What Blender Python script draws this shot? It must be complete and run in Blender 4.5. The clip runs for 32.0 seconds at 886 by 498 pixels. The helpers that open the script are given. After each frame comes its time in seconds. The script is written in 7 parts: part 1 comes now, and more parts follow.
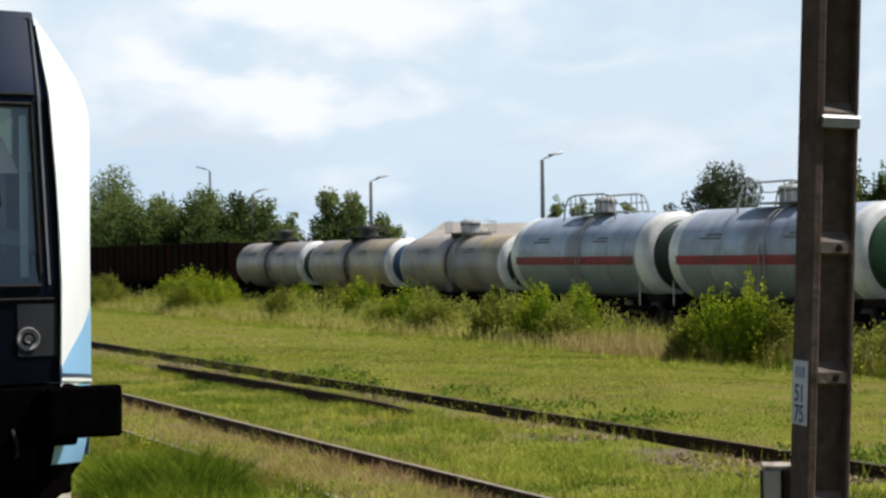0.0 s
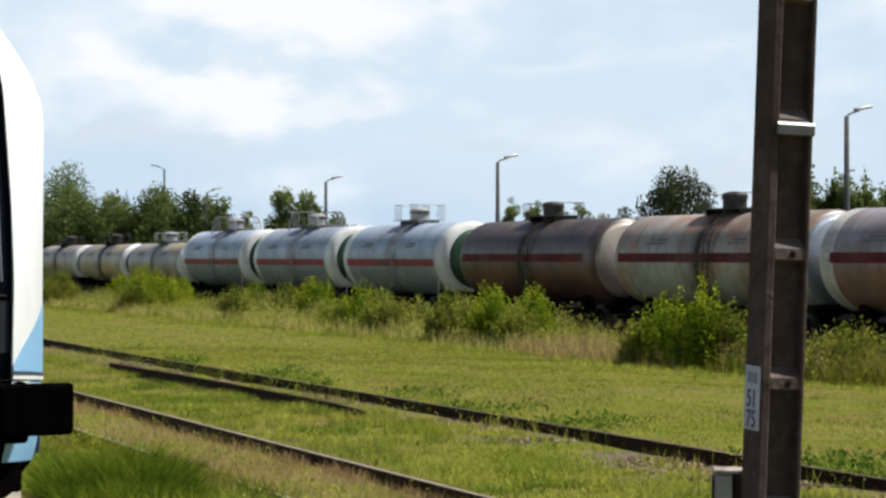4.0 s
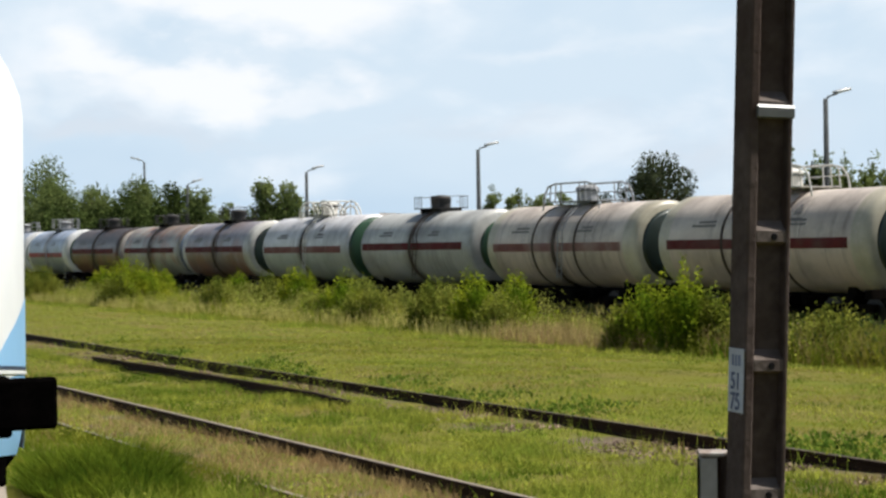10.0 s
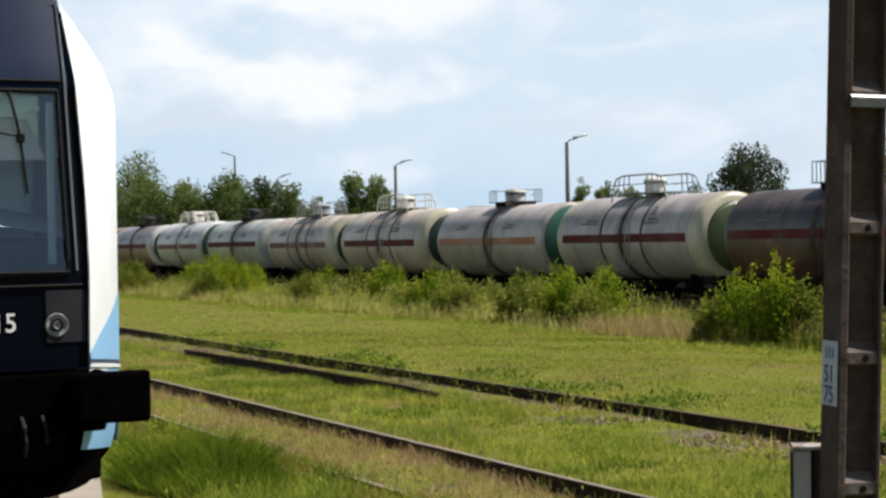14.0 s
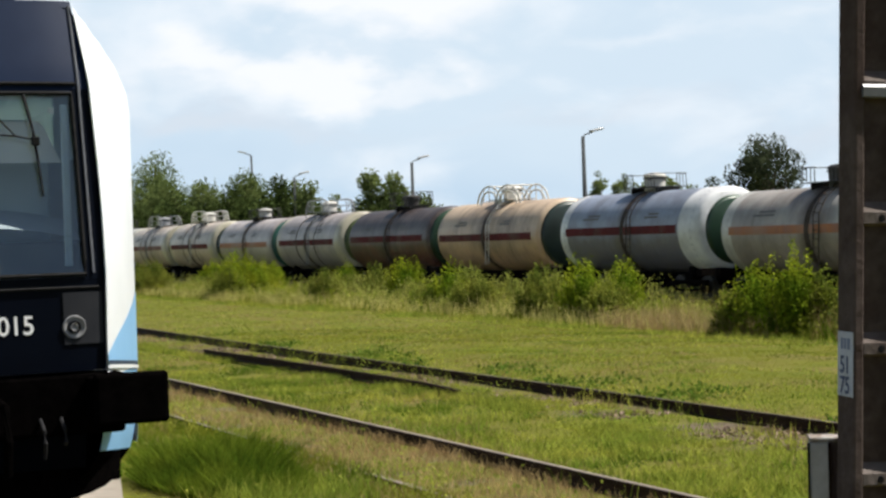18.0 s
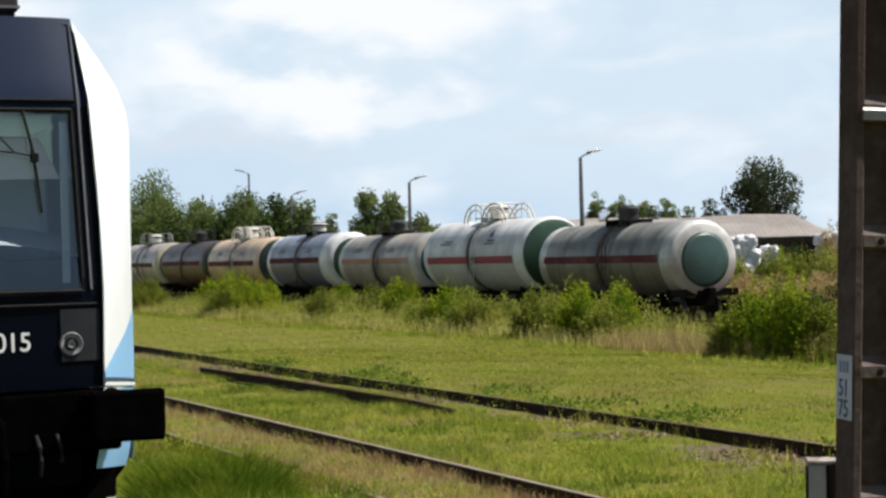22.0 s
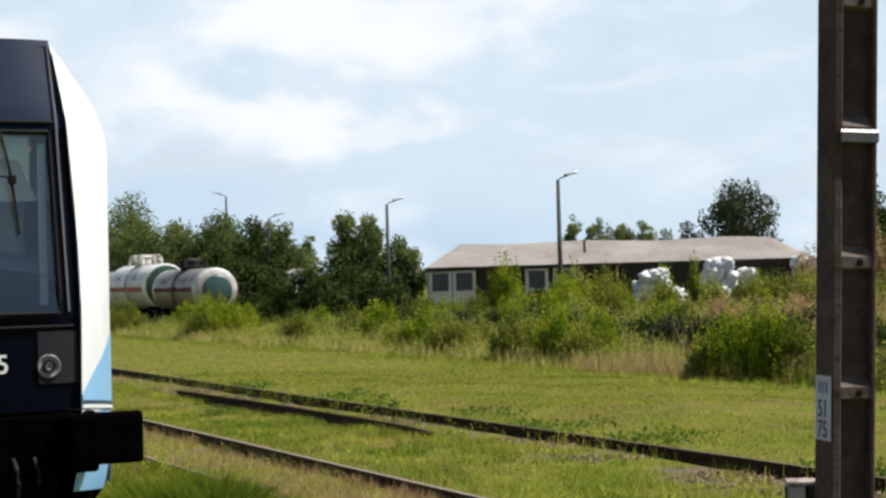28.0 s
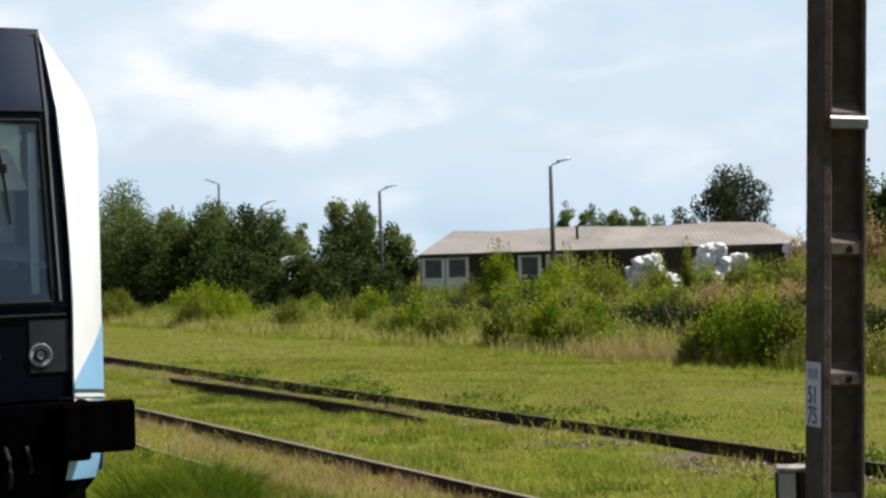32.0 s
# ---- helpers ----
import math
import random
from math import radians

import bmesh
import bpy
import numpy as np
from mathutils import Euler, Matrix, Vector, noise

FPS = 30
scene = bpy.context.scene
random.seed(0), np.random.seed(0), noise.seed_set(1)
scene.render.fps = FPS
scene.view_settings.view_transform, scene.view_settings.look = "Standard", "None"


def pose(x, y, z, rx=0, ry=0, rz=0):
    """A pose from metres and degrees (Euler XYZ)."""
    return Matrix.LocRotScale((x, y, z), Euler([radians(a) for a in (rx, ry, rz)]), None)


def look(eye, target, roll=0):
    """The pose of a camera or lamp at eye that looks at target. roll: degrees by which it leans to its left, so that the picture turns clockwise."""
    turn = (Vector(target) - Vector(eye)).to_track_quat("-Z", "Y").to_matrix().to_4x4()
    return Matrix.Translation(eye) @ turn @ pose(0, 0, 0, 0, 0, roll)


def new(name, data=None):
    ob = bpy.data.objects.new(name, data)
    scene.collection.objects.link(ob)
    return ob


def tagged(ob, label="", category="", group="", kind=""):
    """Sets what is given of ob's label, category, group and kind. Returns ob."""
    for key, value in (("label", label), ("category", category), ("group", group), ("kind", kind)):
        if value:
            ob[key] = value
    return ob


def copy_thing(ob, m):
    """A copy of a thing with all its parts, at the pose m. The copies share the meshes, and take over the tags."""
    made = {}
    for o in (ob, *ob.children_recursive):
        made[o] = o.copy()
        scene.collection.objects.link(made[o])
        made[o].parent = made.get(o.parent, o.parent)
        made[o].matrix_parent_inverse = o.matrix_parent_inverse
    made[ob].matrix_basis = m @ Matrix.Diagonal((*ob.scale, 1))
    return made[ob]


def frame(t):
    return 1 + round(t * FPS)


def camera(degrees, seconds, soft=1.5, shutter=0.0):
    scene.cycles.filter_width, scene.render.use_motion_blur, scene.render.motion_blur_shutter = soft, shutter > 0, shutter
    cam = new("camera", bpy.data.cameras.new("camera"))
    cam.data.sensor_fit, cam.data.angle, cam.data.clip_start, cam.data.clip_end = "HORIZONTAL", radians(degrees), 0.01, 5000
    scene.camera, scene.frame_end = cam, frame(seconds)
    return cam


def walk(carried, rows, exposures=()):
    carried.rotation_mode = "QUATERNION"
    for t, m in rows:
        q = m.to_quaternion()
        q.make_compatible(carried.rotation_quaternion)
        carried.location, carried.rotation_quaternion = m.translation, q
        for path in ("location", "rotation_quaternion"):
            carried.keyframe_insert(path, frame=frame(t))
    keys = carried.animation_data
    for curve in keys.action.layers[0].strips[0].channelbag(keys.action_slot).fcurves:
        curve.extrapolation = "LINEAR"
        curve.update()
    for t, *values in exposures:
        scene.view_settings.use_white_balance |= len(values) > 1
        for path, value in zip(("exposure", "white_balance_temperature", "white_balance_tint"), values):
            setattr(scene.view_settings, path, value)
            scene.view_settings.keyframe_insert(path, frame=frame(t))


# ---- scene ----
cam = camera(27.53, 32.0, soft=2.65)
PATH = [
    (0.0, 0.0035, -0.0016, 2.3792, 90.224, 0.700, -24.999),
    (0.5, -0.0034, 0.0016, 2.3768, 90.117, 0.542, -24.838),
    (1.0, -0.0024, 0.0011, 2.3761, 90.019, 0.606, -24.992),
    (1.5, 0.0046, -0.0022, 2.3766, 89.942, 0.473, -25.175),
    (2.0, 0.0029, -0.0014, 2.3808, 89.940, 0.750, -25.418),
    (2.5, 0.0013, -0.0006, 2.3819, 89.963, 0.569, -25.680),
    (4.5, -0.0006, 0.0003, 2.3838, 90.375, 0.134, -26.660),
    (5.0, 0.0007, -0.0004, 2.3858, 90.512, 0.374, -26.926),
    (5.5, 0.0020, -0.0011, 2.3813, 90.590, 0.378, -27.140),
    (6.0, -0.0022, 0.0012, 2.3787, 90.555, 0.557, -27.385),
    (6.5, 0.0028, -0.0015, 2.3807, 90.503, 0.593, -27.471),
    (7.0, -0.0018, 0.0009, 2.3790, 90.446, 0.410, -27.689),
    (7.5, 0.0003, -0.0001, 2.3788, 90.343, 0.675, -27.530),
    (8.0, -0.0014, 0.0007, 2.3795, 90.282, 0.345, -27.348),
    (8.5, -0.0054, 0.0028, 2.3755, 90.212, 0.533, -27.312),
    (9.0, -0.0031, 0.0016, 2.3782, 90.050, 0.766, -27.251),
    (9.5, -0.0045, 0.0023, 2.3778, 89.963, 0.887, -27.123),
    (10.0, -0.0031, 0.0016, 2.3783, 89.886, 0.914, -27.026),
    (10.5, -0.0010, 0.0005, 2.3762, 89.843, 1.015, -26.962),
    (11.0, 0.0032, -0.0016, 2.3792, 89.819, 1.138, -26.749),
    (11.5, 0.0017, -0.0009, 2.3806, 89.812, 1.348, -26.355),
    (12.0, -0.0002, 0.0001, 2.3791, 89.755, 1.419, -26.045),
    (12.5, -0.0037, 0.0017, 2.3789, 89.717, 1.384, -25.556),
    (13.0, -0.0033, 0.0015, 2.3797, 89.692, 1.261, -24.890),
    (13.5, -0.0049, 0.0023, 2.3809, 89.693, 1.264, -24.566),
    (14.0, -0.0077, 0.0034, 2.3781, 89.711, 1.136, -24.212),
    (14.5, -0.0103, 0.0046, 2.3794, 89.692, 1.133, -23.896),
    (16.5, 0.0041, -0.0018, 2.3784, 89.609, 1.475, -23.772),
    (17.0, -0.0016, 0.0007, 2.3743, 89.567, 1.556, -23.688),
    (17.5, 0.0019, -0.0009, 2.3768, 89.553, 1.785, -23.625),
    (18.0, 0.0101, -0.0044, 2.3798, 89.602, 2.000, -23.642),
    (18.5, 0.0106, -0.0046, 2.3828, 89.669, 1.872, -23.681),
    (19.0, 0.0154, -0.0068, 2.3821, 89.756, 1.959, -23.856),
    (19.5, 0.0084, -0.0037, 2.3822, 89.847, 1.900, -23.899),
    (20.0, -0.0023, 0.0010, 2.3796, 89.945, 1.645, -23.955),
    (20.5, 0.0028, -0.0013, 2.3776, 90.013, 1.695, -23.828),
    (21.0, 0.0027, -0.0012, 2.3807, 90.052, 1.548, -23.762),
    (21.5, 0.0006, -0.0003, 2.3792, 90.147, 1.503, -23.739),
    (22.0, -0.0009, 0.0004, 2.3801, 90.227, 1.536, -23.752),
    (22.5, 0.0046, -0.0021, 2.3841, 90.338, 1.377, -23.995),
    (23.0, -0.0013, 0.0006, 2.3826, 90.479, 1.235, -24.129),
    (23.5, -0.0018, 0.0008, 2.3813, 90.586, 1.125, -24.187),
    (24.0, -0.0035, 0.0016, 2.3800, 90.670, 1.342, -24.189),
    (24.5, -0.0029, 0.0013, 2.3796, 90.683, 1.267, -24.242),
    (25.0, -0.0046, 0.0021, 2.3784, 90.750, 1.210, -24.315),
    (25.5, -0.0057, 0.0026, 2.3781, 90.800, 1.197, -24.376),
    (27.5, -0.0057, 0.0025, 2.3828, 90.938, 1.679, -24.549),
    (28.0, -0.0088, 0.0041, 2.3751, 90.923, 1.574, -24.465),
    (28.5, -0.0010, 0.0005, 2.3762, 90.764, 1.870, -24.452),
    (29.0, 0.0034, -0.0015, 2.3765, 90.692, 1.744, -24.532),
    (29.5, 0.0012, -0.0005, 2.3772, 90.639, 1.641, -24.543),
    (30.0, -0.0011, 0.0005, 2.3797, 90.621, 1.619, -24.586),
    (30.5, -0.0057, 0.0026, 2.3780, 90.639, 1.685, -24.550),
    (31.0, -0.0039, 0.0018, 2.3781, 90.603, 1.983, -24.501),
    (31.5, -0.0024, 0.0011, 2.3794, 90.547, 1.908, -24.656),
    (32.0, 0.0028, -0.0013, 2.3800, 90.494, 1.807, -24.681),
]
walk(cam, [(t, pose(x, y, z, rx, ry, rz)) for t, x, y, z, rx, ry, rz in PATH])

# ---- world, sun ----
SUN_AZ = radians(110)     # clockwise from +y
SUN_EL = radians(57)
world = bpy.data.worlds.new("world")
scene.world = world
world.use_nodes = True


def link(nt, a, b):
    nt.links.new(a, b)


def build_world():
    nt = world.node_tree
    nt.nodes.clear()
    N = nt.nodes.new
    out, bg = N("ShaderNodeOutputWorld"), N("ShaderNodeBackground")
    sky = N("ShaderNodeTexSky")
    sky.sky_type, sky.sun_disc = "NISHITA", False
    sky.sun_elevation, sky.sun_rotation = SUN_EL, SUN_AZ
    tc, mp = N("ShaderNodeTexCoord"), N("ShaderNodeMapping")
    mp.inputs["Scale"].default_value, mp.inputs["Location"].default_value = (1.0, 1.0, 2.1), CLOUD_AT
    link(nt, tc.outputs["Generated"], mp.inputs[0])

    def cloud_noise(s, d, lo, hi, rough=0.5, warp=0.0):
        n, r = N("ShaderNodeTexNoise"), N("ShaderNodeValToRGB")
        n.inputs["Scale"].default_value, n.inputs["Detail"].default_value, n.inputs["Roughness"].default_value = s, d, rough
        n.inputs["Distortion"].default_value = warp
        r.color_ramp.interpolation = "EASE"
        r.color_ramp.elements[0].position, r.color_ramp.elements[1].position = lo, hi
        link(nt, mp.outputs[0], n.inputs["Vector"])
        link(nt, n.outputs[0], r.inputs[0])
        return r.outputs[0]

    def blend(fac, a, b, how="MIX"):
        x = N("ShaderNodeMixRGB")
        x.blend_type = how
        for k, v in enumerate((fac, a, b)):
            if isinstance(v, tuple) or isinstance(v, float):
                x.inputs[k].default_value = v
            else:
                link(nt, v, x.inputs[k])
        return x.outputs[0]

    puffs = cloud_noise(9.0, 7.0, 0.50, 0.74, 0.5, 0.3)
    sheets = cloud_noise(3.4, 4.0, 0.36, 0.62, 0.5, 0.2)
    # ragged edges for the larger heaps
    warp, shift, bent = N("ShaderNodeTexNoise"), N("ShaderNodeVectorMath"), N("ShaderNodeVectorMath")
    warp.inputs["Scale"].default_value, warp.inputs["Detail"].default_value, warp.inputs["Roughness"].default_value = 15.0, 5.0, 0.5
    link(nt, mp.outputs[0], warp.inputs["Vector"])
    shift.operation, bent.operation = "MULTIPLY_ADD", "ADD"
    shift.inputs[1].default_value, shift.inputs[2].default_value = (0.13, 0.13, 0.08), (-0.065, -0.065, -0.04)
    link(nt, warp.outputs["Color"], shift.inputs[0])
    link(nt, tc.outputs["Generated"], bent.inputs[0])
    link(nt, shift.outputs[0], bent.inputs[1])

    def heap(az, el, wide, high, weight):
        """One heap of cloud about a bearing and a height in degrees."""
        m, g, k = N("ShaderNodeMapping"), N("ShaderNodeTexGradient"), N("ShaderNodeMath")
        m.vector_type, g.gradient_type = "TEXTURE", "SPHERICAL"
        a, h = radians(az), radians(el)
        m.inputs["Location"].default_value = (math.sin(a) * math.cos(h), math.cos(a) * math.cos(h), math.sin(h))
        m.inputs["Rotation"].default_value = (0, 0, -a)
        m.inputs["Scale"].default_value = (radians(wide), 8.0, radians(high))
        k.operation, k.inputs[1].default_value = "MULTIPLY", weight
        link(nt, bent.outputs[0], m.inputs[0])
        link(nt, m.outputs[0], g.inputs[0])
        link(nt, g.outputs["Fac"], k.inputs[0])
        return k.outputs[0]

    def total(items):
        first = items[0]
        for one in items[1:]:
            k = N("ShaderNodeMath")
            k.operation = "ADD"
            link(nt, first, k.inputs[0])
            link(nt, one, k.inputs[1])
            first = k.outputs[0]
        return first

    def ramp(value, lo, hi):
        r = N("ShaderNodeValToRGB")
        r.color_ramp.interpolation = "EASE"
        r.color_ramp.elements[0].position, r.color_ramp.elements[1].position = lo, hi
        link(nt, value, r.inputs[0])
        return r.outputs[0]

    bright = ramp(total([heap(*h) for h in HEAPS]), 0.02, 0.95)
    grey = ramp(total([heap(*h) for h in UNDERSIDES]), 0.05, 0.8)
    cloud = blend(sheets, (0.56, 0.72, 0.88, 1.0), (0.68, 0.81, 0.93, 1.0))
    cloud = blend(grey, cloud, (0.69, 0.78, 0.88, 1.0))
    cloud = blend(puffs, cloud, (0.84, 0.92, 1.0, 1.0))
    cloud = blend(bright, cloud, (0.96, 0.99, 1.03, 1.0))
    clear = blend(1.0, sky.outputs[0], (0.06, 0.06, 0.06, 1.0), "MULTIPLY")
    # the cloud thins towards the zenith
    sep, mr = N("ShaderNodeSeparateXYZ"), N("ShaderNodeMapRange")
    link(nt, tc.outputs["Generated"], sep.inputs[0])
    mr.inputs["From Min"].default_value, mr.inputs["From Max"].default_value = 0.165, 0.30
    mr.inputs["To Min"].default_value, mr.inputs["To Max"].default_value = 1.0, 0.08
    link(nt, sep.outputs[2], mr.inputs["Value"])
    link(nt, blend(mr.outputs[0], clear, cloud), bg.inputs[0])
    bg.inputs[1].default_value = 1.0
    link(nt, bg.outputs[0], out.inputs[0])


CLOUD_AT = (0.35, 0.1, 0.05)
# bearing, height, half width, half height (degrees), weight
HEAPS = (
    (15.9, 6.2, 2.3, 1.1, 0.9), (18.0, 5.3, 3.4, 1.3, 0.9), (20.8, 4.9, 2.8, 1.5, 1.0), (22.2, 7.6, 5.0, 1.7, 1.1), (19.2, 8.4, 5.0, 1.8, 0.8),
    (24.2, 5.4, 2.6, 0.9, 0.6), (27.4, 8.4, 4.0, 1.1, 0.8), (13.2, 5.0, 3.2, 1.4, 0.6), (30.5, 6.4, 5.0, 0.7, 0.4), (36.0, 6.8, 4.0, 1.1, 0.4), (11.0, 7.6, 4.0, 1.7, 0.7), (40.0, 8.0, 3.0, 1.5, 0.6))
UNDERSIDES = ((16.2, 3.9, 4.2, 1.1, 0.9), (20.5, 3.5, 4.0, 0.8, 0.5), (29.0, 3.6, 7.0, 0.9, 0.6), (36.5, 3.2, 4.5, 1.6, 0.7))
build_world()
sun = new("sun", bpy.data.lights.new("sun", "SUN"))
sun.data.energy, sun.data.angle, sun.data.color = 7.6, radians(0.6), (1.0, 0.955, 0.87)
sun_way = Vector((math.sin(SUN_AZ) * math.cos(SUN_EL), math.cos(SUN_AZ) * math.cos(SUN_EL), math.sin(SUN_EL)))
sun.matrix_world = look(sun_way * 200, (0, 0, 0))

# ---- materials ----


def material(name, c1, c2, scale=6.0, rough=0.7, metal=0.0, bump=0.15, c3=None, scale3=0.7, amount3=0.5, per="none", spread=0.0, stretch=(1, 1, 1), gloss=None):
    """Two-scale noise colour, bump. per: 'object' or 'island' for a random shift of brightness."""
    m = bpy.data.materials.new(name)
    m.use_nodes = True
    nt = m.node_tree
    N = nt.nodes.new
    b = nt.nodes["Principled BSDF"]
    b.inputs["Roughness"].default_value, b.inputs["Metallic"].default_value = rough, metal
    b.inputs["Specular IOR Level"].default_value = gloss if gloss is not None else 0.5 if rough < 0.65 else 0.08
    tc, mp = N("ShaderNodeTexCoord"), N("ShaderNodeMapping")
    mp.inputs["Scale"].default_value = stretch
    link(nt, tc.outputs["Object"], mp.inputs[0])
    oi = N("ShaderNodeObjectInfo")
    w = N("ShaderNodeMath")
    w.operation, w.inputs[1].default_value = "MULTIPLY", 40.0
    link(nt, oi.outputs["Random"], w.inputs[0])

    def noise_at(s, detail=6.0):
        n = N("ShaderNodeTexNoise")
        n.noise_dimensions = "4D"
        n.inputs["Scale"].default_value, n.inputs["Detail"].default_value, n.inputs["Roughness"].default_value = s, detail, 0.6
        link(nt, mp.outputs[0], n.inputs["Vector"])
        link(nt, w.outputs[0], n.inputs["W"])
        return n

    n1 = noise_at(scale)
    mix = N("ShaderNodeMixRGB")
    mix.inputs[1].default_value, mix.inputs[2].default_value = (*c1, 1), (*c2, 1)
    r = N("ShaderNodeValToRGB")
    r.color_ramp.elements[0].position, r.color_ramp.elements[1].position = 0.35, 0.68
    link(nt, n1.outputs[0], r.inputs[0])
    link(nt, r.outputs[0], mix.inputs[0])
    col = mix.outputs[0]
    if c3:
        n3 = noise_at(scale3, 4.0)
        r3 = N("ShaderNodeValToRGB")
        r3.color_ramp.elements[0].position, r3.color_ramp.elements[1].position = 0.45, 0.66
        r3.color_ramp.elements[1].color = (amount3, amount3, amount3, 1)
        link(nt, n3.outputs[0], r3.inputs[0])
        mix3 = N("ShaderNodeMixRGB")
        mix3.inputs[2].default_value = (*c3, 1)
        link(nt, r3.outputs[0], mix3.inputs[0])
        link(nt, col, mix3.inputs[1])
        col = mix3.outputs[0]
    if per != "none":
        hsv = N("ShaderNodeHueSaturation")
        rng_out = oi.outputs["Random"] if per == "object" else N("ShaderNodeNewGeometry").outputs["Random Per Island"]
        mr = N("ShaderNodeMapRange")
        mr.inputs["To Min"].default_value, mr.inputs["To Max"].default_value = 1 - spread, 1 + spread
        link(nt, rng_out, mr.inputs["Value"])
        link(nt, mr.outputs[0], hsv.inputs["Value"])
        link(nt, col, hsv.inputs["Color"])
        col = hsv.outputs[0]
    link(nt, col, b.inputs["Base Color"])
    if bump:
        bp = N("ShaderNodeBump")
        bp.inputs["Strength"].default_value, bp.inputs["Distance"].default_value = bump, 0.02
        link(nt, n1.outputs[0], bp.inputs["Height"])
        link(nt, bp.outputs[0], b.inputs["Normal"])
    return m


def leafy(name, c1, c2, spread=0.35, scale=0.6, through_light=0.5):
    """Foliage: diffuse with light coming through, varied leaf by leaf and clump by clump."""
    m = bpy.data.materials.new(name)
    m.use_nodes = True
    nt = m.node_tree
    nt.nodes.clear()
    N = nt.nodes.new
    out, mixs, d, tr = N("ShaderNodeOutputMaterial"), N("ShaderNodeMixShader"), N("ShaderNodeBsdfDiffuse"), N("ShaderNodeBsdfTranslucent")
    tc, n = N("ShaderNodeTexCoord"), N("ShaderNodeTexNoise")
    n.inputs["Scale"].default_value, n.inputs["Detail"].default_value = scale, 3.0
    link(nt, tc.outputs["Object"], n.inputs["Vector"])
    r = N("ShaderNodeValToRGB")
    r.color_ramp.elements[0].position, r.color_ramp.elements[1].position = 0.35, 0.65
    link(nt, n.outputs[0], r.inputs[0])
    mix = N("ShaderNodeMixRGB")
    mix.inputs[1].default_value, mix.inputs[2].default_value = (*c1, 1), (*c2, 1)
    link(nt, r.outputs[0], mix.inputs[0])
    hsv, mr, g = N("ShaderNodeHueSaturation"), N("ShaderNodeMapRange"), N("ShaderNodeNewGeometry")
    mr.inputs["To Min"].default_value, mr.inputs["To Max"].default_value = 1 - spread, 1 + spread
    link(nt, g.outputs["Random Per Island"], mr.inputs["Value"])
    link(nt, mr.outputs[0], hsv.inputs["Value"])
    link(nt, mix.outputs[0], hsv.inputs["Color"])
    link(nt, hsv.outputs[0], d.inputs["Color"])
    link(nt, hsv.outputs[0], tr.inputs["Color"])
    mixs.inputs[0].default_value = through_light
    link(nt, d.outputs[0], mixs.inputs[1])
    link(nt, tr.outputs[0], mixs.inputs[2])
    link(nt, mixs.outputs[0], out.inputs[0])
    return m


